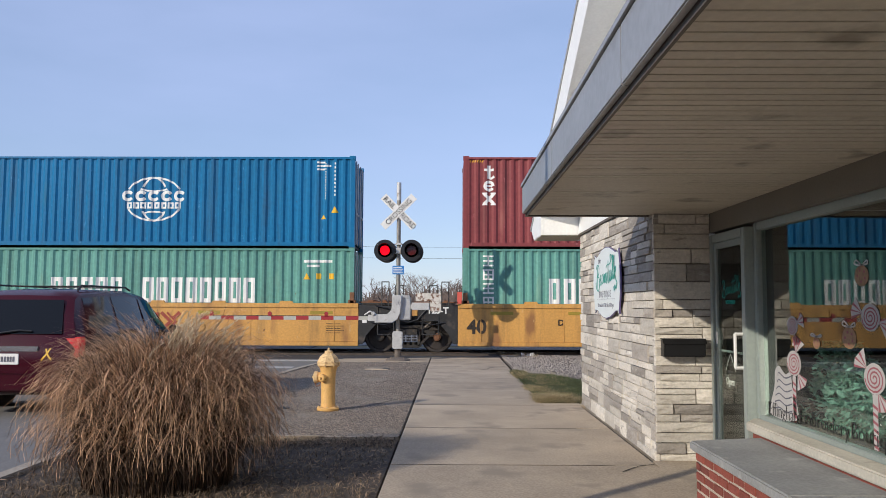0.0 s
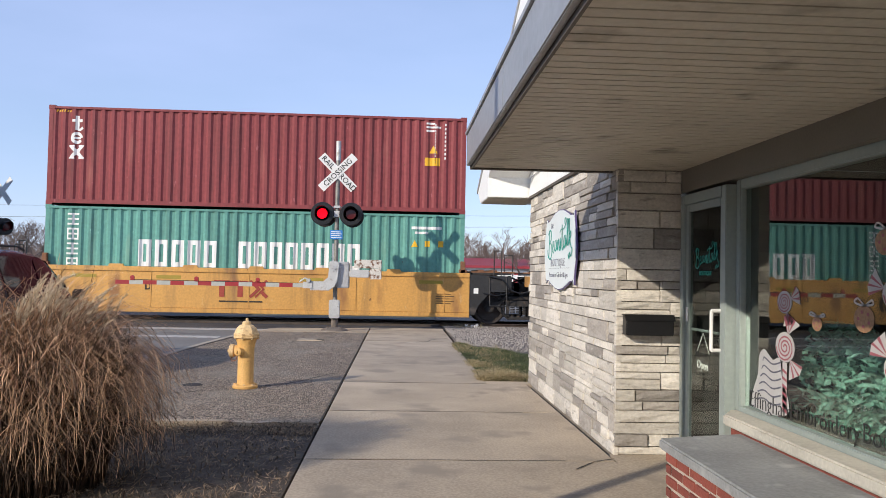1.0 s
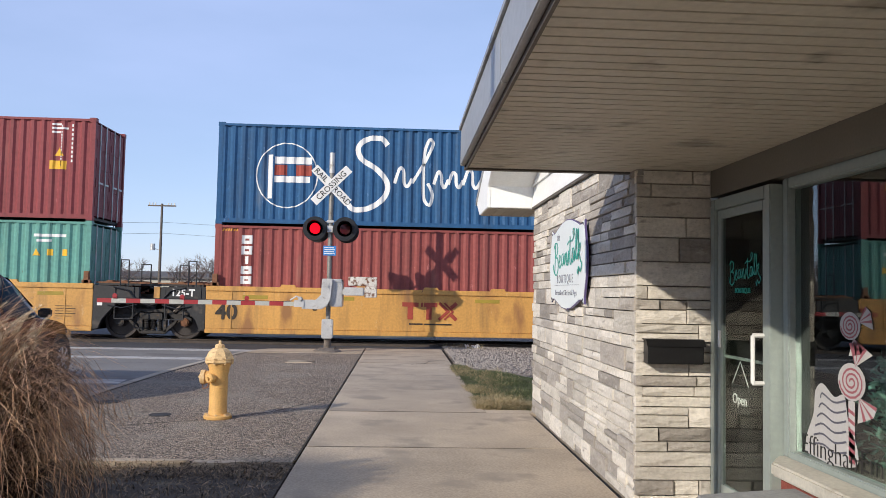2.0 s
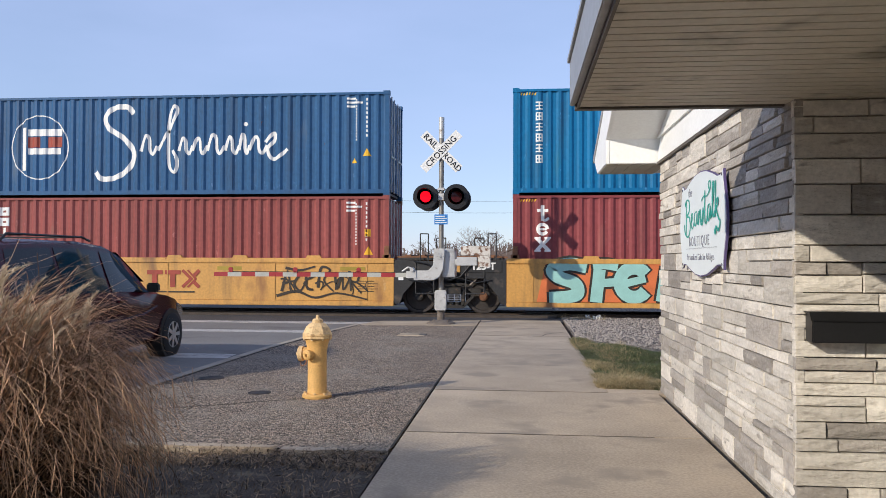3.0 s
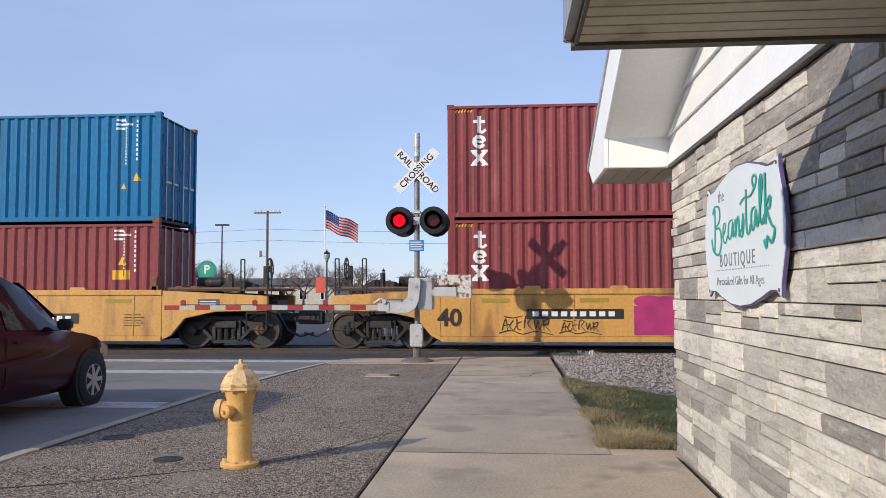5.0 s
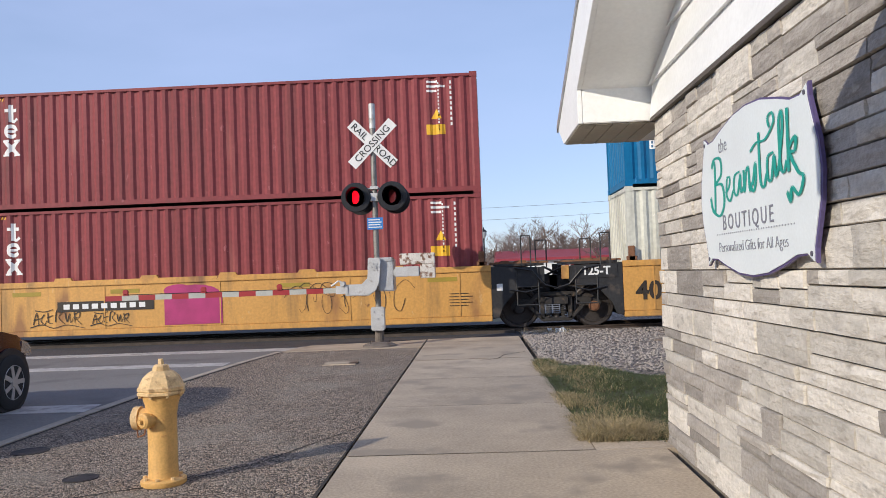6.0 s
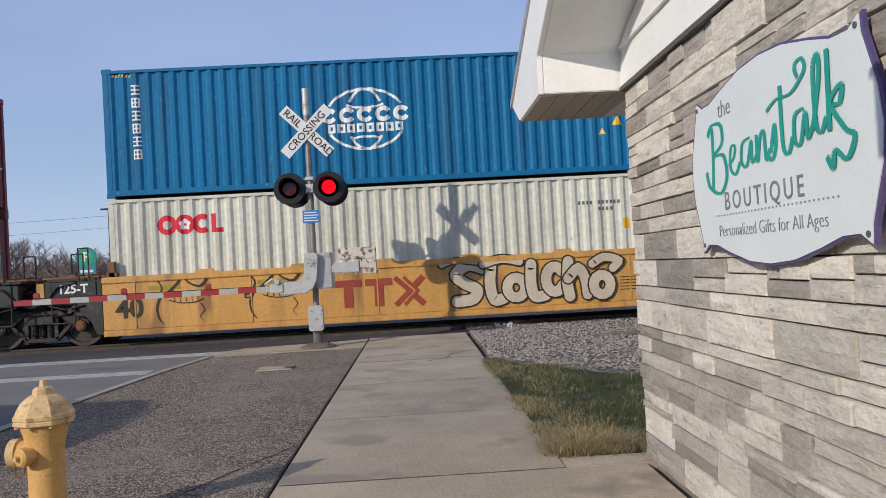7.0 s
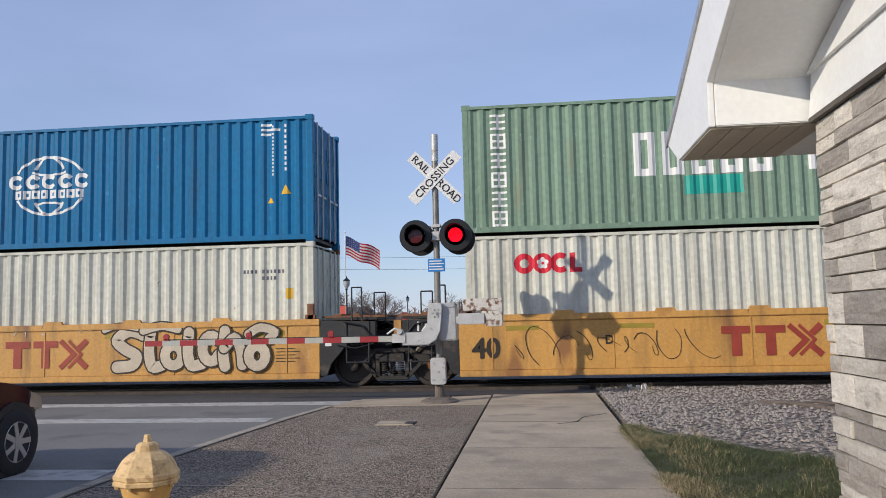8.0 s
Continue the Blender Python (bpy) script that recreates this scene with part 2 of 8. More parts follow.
# Near-black for inner walls, floor, ceiling: the unlit room's gloom is in the colour.
M["dark"] = mat("near_black_interior", (0.02, 0.02, 0.02), 0.8, var=0.3, scale=2)
M["white"] = mat("white_paint", (0.74, 0.74, 0.72), 0.55, var=0.06, bump=0.03)
M["signwhite"] = mat("sign_face_white", (0.72, 0.78, 0.79), 0.45, var=0.04, bump=0.02)
M["teal"] = mat("teal_lettering", (0.01, 0.33, 0.27), 0.5, var=0.1, bump=0)
M["purple"] = mat("purple_rim", (0.09, 0.07, 0.19), 0.5, var=0.15, bump=0.02)
M["signink"] = mat("soft_grey_lettering", (0.21, 0.22, 0.26), 0.6, var=0.1, bump=0)
M["ink"] = mat("dark_grey_lettering", (0.10, 0.10, 0.13), 0.6, var=0.1, bump=0)
M["mast"] = mat("dull_mast_aluminium", (0.24, 0.23, 0.21), 0.5, 0.4, var=0.2, scale=5, fine=40, bump=0.06, stain=(0.15, 0.13, 0.11))
M["alu"] = mat("weathered_aluminium", (0.50, 0.50, 0.50), 0.45, 0.55, var=0.18, scale=5, fine=40, bump=0.06, stain=(0.33, 0.32, 0.31))
M["galv"] = mat("galvanised_casting", (0.52, 0.52, 0.51), 0.5, 0.3, var=0.15, scale=5, bump=0.08, stain=(0.30, 0.27, 0.24), stain_at=0.6)
M["red"] = mat("reflective_red", (0.32, 0.025, 0.03), 0.45, var=0.15, bump=0.02)
M["lampred"] = mat("lit_red_lens", (0.85, 0.004, 0.014), 0.7, var=0.02, bump=0, glow=1.6, spec=0.0)
M["lampdull"] = mat("unlit_red_lens", (0.085, 0.012, 0.014), 0.25, var=0.2, bump=0.05)
M["blue"] = mat("blue_notice", (0.03, 0.20, 0.55), 0.5, var=0.08, bump=0.02)
M["hydrant"] = mat("yellow_hydrant_paint", (0.66, 0.39, 0.13), 0.5, var=0.14, scale=9, fine=60, bump=0.15, stain=(0.50, 0.24, 0.09), stain_at=0.63)
M["hydcap"] = mat("faded_hydrant_paint", (0.66, 0.46, 0.23), 0.6, var=0.18, scale=12, fine=60, bump=0.2, stain=(0.42, 0.26, 0.12), stain_at=0.58)
M["straw"] = mat("dry_grass_blades", (0.44, 0.27, 0.16), 0.75, var=0.3, scale=5, fine=25, bump=0, island=0.7)
# Darker straw that carries the shade within the clump.
M["strawdark"] = mat("shade_toned_grass_base", (0.06, 0.034, 0.019), 0.85, var=0.3, scale=5, fine=25, bump=0, island=0.5)
M["litterleaf"] = mat("dry_leaf_litter", (0.19, 0.135, 0.088), 0.9, var=0.35, scale=6, fine=25, bump=0, island=0.9)
M["footing"] = mat("dark_footing_concrete", (0.15, 0.125, 0.105), 0.95, var=0.3, scale=9, fine=50, bump=0.8)
M["plume"] = mat("pale_plumes", (0.66, 0.55, 0.40), 0.85, var=0.2, scale=9, fine=30, bump=0)
M["blade"] = mat("green_grass_blades", (0.068, 0.088, 0.034), 0.75, var=0.3, scale=3, fine=20, bump=0, island=0.45)
M["bladedry"] = mat("tan_grass_blades", (0.32, 0.255, 0.14), 0.75, var=0.25, scale=3, fine=20, bump=0, island=0.45)
M["bark"] = mat("bare_bark", (0.12, 0.095, 0.08), 0.9, var=0.3, scale=4)
M["twig"] = mat("twig_haze", (0.16, 0.12, 0.105), 0.9, var=0.25, scale=0.6)
M["wood"] = mat("utility_pole_wood", (0.14, 0.115, 0.095), 0.85, var=0.3, scale=4)
M["well"] = mat("yellow_car_paint", (0.58, 0.305, 0.078), 0.55, var=0.15, scale=0.9, fine=16, bump=0.06, stain=(0.30, 0.14, 0.05), stain_at=0.57, streak=0.35)
M["wellfar"] = mat("dark_grey_underframe", (0.022, 0.022, 0.023), 0.6, var=0.35, scale=2, fine=20, bump=0.1, stain=(0.075, 0.06, 0.05), stain_at=0.6)
M["truck"] = mat("grimy_cast_steel", (0.034, 0.031, 0.029), 0.65, 0.2, var=0.4, scale=6, fine=30, bump=0.2, stain=(0.11, 0.075, 0.05), stain_at=0.58)
M["wheel"] = mat("wheel_steel", (0.07, 0.06, 0.055), 0.5, 0.5, var=0.3, scale=6)
M["rust"] = mat("rusty_fitting", (0.20, 0.09, 0.045), 0.85, var=0.35, scale=8, bump=0.2)
M["olive"] = mat("olive_strip", (0.33, 0.24, 0.03), 0.6, var=0.15)
M["logored"] = mat("faded_red_stencil", (0.30, 0.045, 0.026), 0.6, var=0.25, scale=4, bump=0)
M["stencil"] = mat("black_stencil", (0.03, 0.022, 0.015), 0.6, var=0.3, scale=6, bump=0)
M["armwhite"] = mat("grimy_reflective_white", (0.40, 0.40, 0.36), 0.5, var=0.15, scale=6, bump=0.02)
M["logobright"] = mat("bright_red_emblem", (0.62, 0.012, 0.035), 0.55, var=0.1, bump=0)
M["rustwhite"] = mat("rust_flecked_white_paint", (0.60, 0.57, 0.52), 0.6, var=0.15, scale=7, fine=40, bump=0.1, stain=(0.17, 0.085, 0.05), stain_at=0.5)
M["amber"] = mat("amber_label", (0.75, 0.42, 0.02), 0.5, var=0.1, bump=0)


def worn(m, pale, rust=(0.13, 0.055, 0.03), much=0.6, grime=0.35):
    """Scuffs, rust spots and dirty runs on painted steel."""
    n, l = m.node_tree.nodes, m.node_tree.links
    b = n["Principled BSDF"]
    co = n.new("ShaderNodeTexCoord")
    out = b.inputs["Base Color"].links[0].from_socket
    for size, stretch, lo, hi, colour, most in ((1.1, (2.2, 1, 0.25), 0.5, 0.72, (0.05, 0.045, 0.04), grime), (3.2, (2.0, 1, 0.8), 0.64, 0.68, pale, much), (4.5, (1, 1, 0.5), 0.70, 0.73, rust, 0.8)):
        mp, no, rg, mx = n.new("ShaderNodeMapping"), n.new("ShaderNodeTexNoise"), n.new("ShaderNodeMapRange"), n.new("ShaderNodeMix")
        mp.inputs["Scale"].default_value = stretch
        no.inputs["Scale"].default_value, no.inputs["Detail"].default_value, no.inputs["Roughness"].default_value = size, 7, 0.65
        rg.inputs[1].default_value, rg.inputs[2].default_value, rg.inputs[4].default_value = lo, hi, most
        mx.data_type = "RGBA"
        mx.inputs["B"].default_value = (*colour, 1)
        l.new(co.outputs["Object"], mp.inputs[0])
        l.new(mp.outputs[0], no.inputs[0])
        l.new(no.outputs[0], rg.inputs[0])
        l.new(rg.outputs[0], mx.inputs["Factor"])
        l.new(out, mx.inputs["A"])
        out = mx.outputs["Result"]
    l.new(out, b.inputs["Base Color"])
    return m


worn(M["well"], (0.62, 0.42, 0.2), much=0.45, grime=0.5)


def boxpaint(name, base, stain):
    return worn(mat(name, base, 0.5, var=0.15, scale=0.8, fine=9, bump=0.05, stain=stain, stain_at=0.63, streak=0.25, spec=0.2), [min(0.75, c * 1.5 + 0.07) for c in base])


M["c_blue"] = boxpaint("cobalt_container_paint", (0.006, 0.145, 0.32), (0.015, 0.15, 0.28))
M["c_green"] = boxpaint("jade_container_paint", (0.125, 0.31, 0.265), (0.18, 0.34, 0.27))
M["c_sage"] = boxpaint("sage_container_paint", (0.20, 0.295, 0.22), (0.22, 0.26, 0.18))
M["c_maroon"] = boxpaint("maroon_container_paint", (0.24, 0.058, 0.062), (0.30, 0.10, 0.09))
M["c_brick"] = boxpaint("brick_red_container_paint", (0.27, 0.075, 0.068), (0.28, 0.115, 0.095))
M["c_navy"] = boxpaint("navy_container_paint", (0.03, 0.10, 0.22), (0.09, 0.14, 0.22))
M["c_cream"] = boxpaint("pale_grey_container_paint", (0.60, 0.60, 0.52), (0.48, 0.46, 0.38))


# ---- mesh helpers ----
def G():
    return [], []


def quad(g, *pts):
    k = len(g[0])
    g[0].extend(tuple(p) for p in pts)
    g[1].append(tuple(range(k, k + len(pts))))


def box(g, x0, x1, y0, y1, z0, z1):
    k = len(g[0])
    g[0].extend([(x, y, z) for z in (z0, z1) for y in (y0, y1) for x in (x0, x1)])
    for f in ((0, 2, 3, 1), (4, 5, 7, 6), (0, 1, 5, 4), (2, 6, 7, 3), (0, 4, 6, 2), (1, 3, 7, 5)):
        g[1].append(tuple(k + i for i in f))


def tbox(g, m, sx, sy, sz):
    """A box of the given half sizes, placed by the matrix m."""
    k = len(g[0])
    g[0].extend([tuple(m @ Vector((x, y, z))) for z in (-sz, sz) for y in (-sy, sy) for x in (-sx, sx)])
    for f in ((0, 2, 3, 1), (4, 5, 7, 6), (0, 1, 5, 4), (2, 6, 7, 3), (0, 4, 6, 2), (1, 3, 7, 5)):
        g[1].append(tuple(k + i for i in f))


def cyl(g, p, q, r, r2=None, n=12, caps=True):
    p, q = Vector(p), Vector(q)
    r2 = r if r2 is None else r2
    d = (q - p).normalized()
    u = d.cross((0, 0, 1) if abs(d.z) < 0.9 else (1, 0, 0)).normalized()
    v = d.cross(u)
    k = len(g[0])
    for i in range(n):
        a = 2 * math.pi * i / n
        w = u * math.cos(a) + v * math.sin(a)
        g[0].extend([tuple(p + w * r), tuple(q + w * r2)])
    for i in range(n):
        j = (i + 1) % n
        g[1].append((k + 2 * i, k + 2 * j, k + 2 * j + 1, k + 2 * i + 1))
    if caps:
        g[1].append(tuple(k + 2 * i for i in range(n))[::-1])
        g[1].append(tuple(k + 2 * i + 1 for i in range(n)))


def tube(g, pts, r, n=8):
    for a, b in zip(pts, pts[1:]):
        cyl(g, a, b, r, n=n)


def lathe(g, prof, centre, axis="z", n=20):
    """Turn a profile of (radius, height) round an axis through centre."""
    k, c = len(g[0]), Vector(centre)
    for r, h in prof:
        for i in range(n):
            a = 2 * math.pi * i / n
            x, y = r * math.cos(a), r * math.sin(a)
            g[0].append(tuple(c + Vector({"z": (x, y, h), "y": (x, h, y), "x": (h, x, y)}[axis])))
    for s in range(len(prof) - 1):
        for i in range(n):
            j = (i + 1) % n
            g[1].append((k + s * n + i, k + s * n + j, k + (s + 1) * n + j, k + (s + 1) * n + i))
    g[1].append(tuple(k + i for i in range(n)))
    g[1].append(tuple(k + (len(prof) - 1) * n + i for i in range(n)))


def prism(g, poly, axis, a, b):
    """Extrude a polygon of two coordinates along the third axis from a to b."""
    def put(p, h):
        return {"x": (h, p[0], p[1]), "y": (p[0], h, p[1]), "z": (p[0], p[1], h)}[axis]
    k, n = len(g[0]), len(poly)
    g[0].extend([put(p, a) for p in poly] + [put(p, b) for p in poly])
    g[1].append(tuple(range(k, k + n)))
    g[1].append(tuple(range(k + n, k + 2 * n)))
    for i in range(n):
        j = (i + 1) % n
        g[1].append((k + i, k + j, k + n + j, k + n + i))


def build(name, g, material, bevel=0.0, smooth=False, fix=True):
    me = bpy.data.meshes.new(name)
    me.from_pydata(g[0], [], g[1])
    if fix or bevel:
        bm = bmesh.new()
        bm.from_mesh(me)
        if fix:
            bmesh.ops.recalc_face_normals(bm, faces=bm.faces)
        if bevel:
            bmesh.ops.remove_doubles(bm, verts=bm.verts, dist=0.0002)
            es = [e for e in bm.edges if len(e.link_faces) == 2 and e.calc_face_angle(0) > 0.6]
            bmesh.ops.bevel(bm, geom=es, offset=bevel, segments=2, affect="EDGES", clamp_overlap=True)
        bm.to_mesh(me)
        bm.free()
    me.materials.append(material)
    if smooth:
        me.shade_smooth()
        me.set_sharp_from_angle(angle=radians(40))
    return me


def part(name, g, material, parent=None, label="", bevel=0.0, smooth=False, fix=True, kind=""):
    ob = new(name, build(name, g, material, bevel, smooth, fix))
    ob.parent = parent
    return tagged(ob, label, kind=kind)


def thing(name, label, category, group="", kind="", at=None):
    ob = new(name)
    ob.empty_display_size = 0.2
    if at is not None:
        ob.matrix_basis = at
    return tagged(ob, label, category, group, kind)


def letters(name, text, size, m, material, parent, align="CENTER", bold=0.0, depth=0.002, gap=1.0):
    cu = bpy.data.curves.new(name, "FONT")
    cu.body, cu.size, cu.align_x, cu.align_y, cu.offset, cu.extrude = text, size, align, "CENTER", bold, depth
    cu.resolution_u, cu.space_character = 3, gap
    tmp = bpy.data.objects.new(name, cu)
    me = bpy.data.meshes.new_from_object(tmp)
    bpy.data.objects.remove(tmp)
    me.materials.clear()
    me.materials.append(material)
    ob = new(name, me)
    ob.parent = parent
    ob.matrix_basis = m
    return ob


FACE_S = pose(0, 0, 0, 90, 0, 0)  # text that is read looking along +y
FACE_W = pose(0, 0, 0, 90, 0, -90)  # text that is read looking along +x

# ---- ground ----
def slab(name, poly, z0, z1, material, label, category="ground", bevel=0.0):
    g = G()
    prism(g, poly, "z", z0, z1)
    return tagged(part(name, g, material, bevel=bevel), label, category, kind="structure")


g = G()
quad(g, (-900, -300, -0.17), (900, -300, -0.17), (900, 1500, -0.17), (-900, 1500, -0.17))
tagged(part("ground", g, M["earth"]), "flat dry winter turf reaching to the horizon", "ground", kind="structure")

# the kerb line, from the near end to the crossing
KERB = [(-3.95, -12), (-3.92, 12.0), (-3.88, 14.5), (-3.84, 16.2), (-3.72, 18.0), (-3.56, 19.8), (-3.35, 21.4), (-3.12, 22.6)]
WALK_L, WALK_R, TRACK_Y = -0.58, 1.42, 25.82

slab("road", [(-60, -60), (-4.05, -60), (-4.02, 16.2), (-3.9, 18), (-3.5, 21.4), (-3.2, 22.7), (-60, 22.7)], -0.165, -0.035, M["roadconc"],
     "worn pale concrete street beside the kerb", "road")
slab("road_crossing", [(-60, 22.7), (-0.62, 22.7), (-0.62, 23.36), (1.5, 23.36), (1.5, 24.9), (1.5, 29.0), (-60, 29.0)], -0.165, -0.028, M["asphalt"],
     "dark asphalt railway crossing apron between the rails", "road")
slab("road_far", [(-60, 29.0), (-5.5, 29.0), (-5.5, 200), (-60, 200)], -0.165, -0.13, M["asphalt"], "grey street beyond the railway", "road")

for name, poly in (("stop_line", [(-12, 19.62), (-3.95, 19.55), (-3.98, 20.05), (-12, 20.12)]),
                   ("crosswalk_line", [(-9.5, 15.0), (-4.15, 15.0), (-4.2, 15.55), (-9.5, 15.55)]),
                   ("apron_line", [(-14, 22.1), (-3.45, 22.05), (-3.3, 22.6), (-14, 22.6)])):
    slab(name, poly, -0.04, -0.031, M["paintline"], "worn white painted line on the street", "road marking")

# kerb pieces, one for each stretch
for i, ((xa, ya), (xb, yb)) in enumerate(zip(KERB, KERB[1:])):
    top = 0.014 if i < 5 else (0.01 if i == 5 else -0.01)
    slab("kerb", [(xa - 0.13, ya), (xb - 0.13, yb - 0.012), (xb + 0.02, yb - 0.012), (xa + 0.02, ya)], -0.165, top, M["kerb"],
         "worn buff concrete kerb along the street", "kerb", bevel=0.012)

EDGE = [(x + 0.035, y) for x, y in KERB]
slab("pavement", [(-3.915, 9.12), (WALK_L - 0.03, 9.12), (WALK_L - 0.03, 21.45), (-3.32, 21.3), *EDGE[5:2:-1], (-3.885, 12.0)], -0.16, 0.0, M["aggregate"],
     "pebbly exposed-aggregate pavement panel round the hydrant", "pavement")
slab("pavement_near", [(-3.915, -12), (WALK_L - 0.03, -12), (WALK_L - 0.03, 5.88), (-3.885, 5.95)], -0.16, 0.0, M["aggregateshade"],
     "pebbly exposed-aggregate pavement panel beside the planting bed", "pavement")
slab("pavement_end", [(-3.3, 21.36), (WALK_L - 0.03, 21.5), (WALK_L - 0.03, 23.2), (-1.2, 22.95), (-3.05, 22.62)], -0.16, 0.004, M["concrete"],
     "plain concrete strip at the foot of the crossing signal", "pavement")
slab("planting_bed", [(-3.9, 5.97), (WALK_L - 0.03, 5.9), (WALK_L - 0.03, 9.1), (-3.9, 9.1)], -0.16, -0.03, M["soil"],
     "dark mulched planting bed with dead leaves", "planting bed")
# a rough concrete edging at the far side of the bed
for x0, x1, h in ((-3.3, -2.45, 0.03), (-2.42, -1.5, 0.045), (-1.47, -1.0, 0.025)):
    slab("bed_edging", [(x0, 9.02), (x0 + 0.3, 8.99), (x1 - 0.12, 9.03), (x1, 9.05), (x1, 9.13), (x0, 9.14)], -0.15, h * 0.5, M["concrete"], "broken concrete edging of the planting bed", "edging", 0.015)

# sidewalk flags with open joints
JOINTS = [-12, -8.56, -6.26, -3.96, -1.66, 0.64, 2.94, 5.24, 7.54, 9.84, 12.15, 14.45, 16.7, 19.05, 21.35, 23.35]
for a, b in zip(JOINTS, JOINTS[1:]):
    right = WALK_R if b > 12.2 else (1.98 if b > 7.4 else 1.58)
    slab("sidewalk_flag", [(WALK_L, a + 0.002), (right, a + 0.002), (right, b - 0.002), (WALK_L, b - 0.002)], -0.16, random.uniform(-0.002, 0.003),
         M["concrete"], "pale weathered concrete sidewalk flag", "pavement", 0.006)
slab("pavement_shop", [(1.595, -12), (2.2, -12), (2.2, 7.02), (2.75, 7.02), (2.75, 7.8), (2.0, 7.8), (1.995, 7.5), (1.595, 7.22)], -0.16, 0.0, M["concrete"],
     "concrete strip along the shop front and doorstep", "pavement")
slab("sidewalk_corner", [(WALK_R + 0.004, 12.152), (2.06, 12.152), (2.06, 12.42), (WALK_R + 0.004, 12.44)], -0.16, 0.001, M["concrete"], "concrete lip of the sidewalk at the verge", "pavement")
slab("verge", [(WALK_R + 0.01, 12.45), (2.07, 12.43), (2.07, 12.36), (9, 12.36), (9, 15.2), (3.3, 15.9), (1.8, 17.6), (WALK_R + 0.01, 18.4)], -0.16, -0.014, M["soil"],
     "thin winter grass verge beside the sidewalk", "verge")
slab("ballast", [(1.51, 15.4), (60, 13), (60, 31), (1.51, 31)], -0.165, -0.022, M["gravel"], "pale crushed-stone ballast beside the rails", "ballast")

# rails
for y in (TRACK_Y - 0.75, TRACK_Y + 0.75):
    g = G()
    prism(g, [(y - 0.07, -0.12), (y + 0.07, -0.12), (y + 0.07, -0.105), (y + 0.012, -0.08), (y + 0.012, 0.02), (y + 0.036, 0.03), (y + 0.036, 0.06),
              (y - 0.036, 0.06), (y - 0.036, 0.03), (y - 0.012, 0.02), (y - 0.012, -0.08), (y - 0.07, -0.105)], "x", -150, 150)
    tagged(part("rail", g, M["steel"]), "rusty steel running rail with a worn top", "rail", kind="structure")
sl = G()
box(sl, -1, 1, -0.115, 0.115, -0.2, -0.045)
sleeper = tagged(part("sleeper", sl, M["timber"], bevel=0.01), "dark creosoted wooden sleeper in the ballast", "sleeper", "sleepers under the rails", "structure")
sleeper.matrix_basis = pose(1.9, TRACK_Y, 0, 0, 0, 90)
for k in range(1, 40):
    copy_thing(sleeper, pose(1.9 + 0.52 * k, TRACK_Y, 0, 0, 0, 90))
for y in (TRACK_Y - 1.05, TRACK_Y - 0.35, TRACK_Y + 0.35, TRACK_Y + 1.05):
    g = G()
    box(g, -14, 1.4, y - 0.2, y + 0.2, -0.04, 0.035)
    tagged(part("crossing_plank", g, M["timber"], bevel=0.01), "dark timber plank between the rails of the crossing", "crossing plank", kind="structure")

# unseen plain walls, added across the street and behind to cut sky light
for name, b, lab in (("wall_across", (-20.4, -20.0, -40, -1, -0.16, 5.6), "unseen brick wall added across the street to block sky light"), ("wall_behind", (-20.0, 14, -30.4, -30, -0.16, 6.0), "unseen brick wall added at the near end of the street to block sky light")):
    g = G()
    box(g, *b)
    tagged(part(name, g, M["brick"]), lab, "wall", kind="structure")

# worn joints and cracks
def crack(pts, w, material="black", name="pavement_crack", label="dark open crack in the pavement"):
    g = G()
    for a, b in zip(pts, pts[1:]):
        n = 5
        for i in range(n):
            t0, t1 = i / n, (i + 1) / n
            p, q = [Vector((a[0] + (b[0] - a[0]) * t, a[1] + (b[1] - a[1]) * t)) for t in (t0, t1)]
            d = (q - p).normalized()
            e = Vector((-d.y, d.x)) * w * random.uniform(0.3, 0.8)
            k = len(g[0])
            g[0].extend([(p.x - e.x, p.y - e.y, 0.0045), (q.x - e.x, q.y - e.y, 0.0045), (q.x + e.x, q.y + e.y, 0.0045), (p.x + e.x, p.y + e.y, 0.0045)])
            g[1].append((k, k + 1, k + 2, k + 3))
    tagged(part(name, g, M[material], fix=False), label, "crack", kind="structure")


M["jointdirt"] = mat("pale_joint_dirt", (0.13, 0.108, 0.085), 0.95, var=0.4, scale=5, bump=0.2)
M["gap"] = mat("dirt_filled_joint", (0.035, 0.03, 0.025), 0.95, var=0.3, bump=0.2)
crack([(-3.8, 10.35), (-2.9, 10.75), (-2.1, 11.25), (-1.85, 11.38)], 0.018, "gap")
crack([(-1.7, 11.5), (-1.25, 12.0), (-0.95, 12.7), (-0.62, 13.4)], 0.012, "gap")
crack([(0.55, 18.75), (0.85, 19.0), (0.95, 19.5), (1.35, 19.95)], 0.02, "gap")
for joint in JOINTS[8:15]:
    crack([(WALK_L + 0.02, joint), (0.3, joint + 0.004), (0.9, joint - 0.003), (WALK_R if joint > 12 else 1.56, joint + 0.002)], 0.008, "jointdirt", "sidewalk_joint", "thin dirt-filled joint across the sidewalk")
crack([(1.585, 7.25), (1.8, 7.52), (1.99, 7.62)], 0.014, "gap")
crack([(-3.85, 14.5), (-2.7, 14.56), (-1.7, 14.52), (-0.65, 14.56)], 0.03, "kerb", "pavement_joint", "pale cement joint across the aggregate panel")
crack([(-0.6, 9.2), (-0.6, 13.0), (-0.6, 17.0), (-0.6, 21.4)], 0.016, "gap", "pavement_joint", "dark open joint along the sidewalk")

crack([(x + 0.026, y) for x, y in KERB[1:7]], 0.03, "gap", "kerb_joint", "dark open joint behind the kerb")

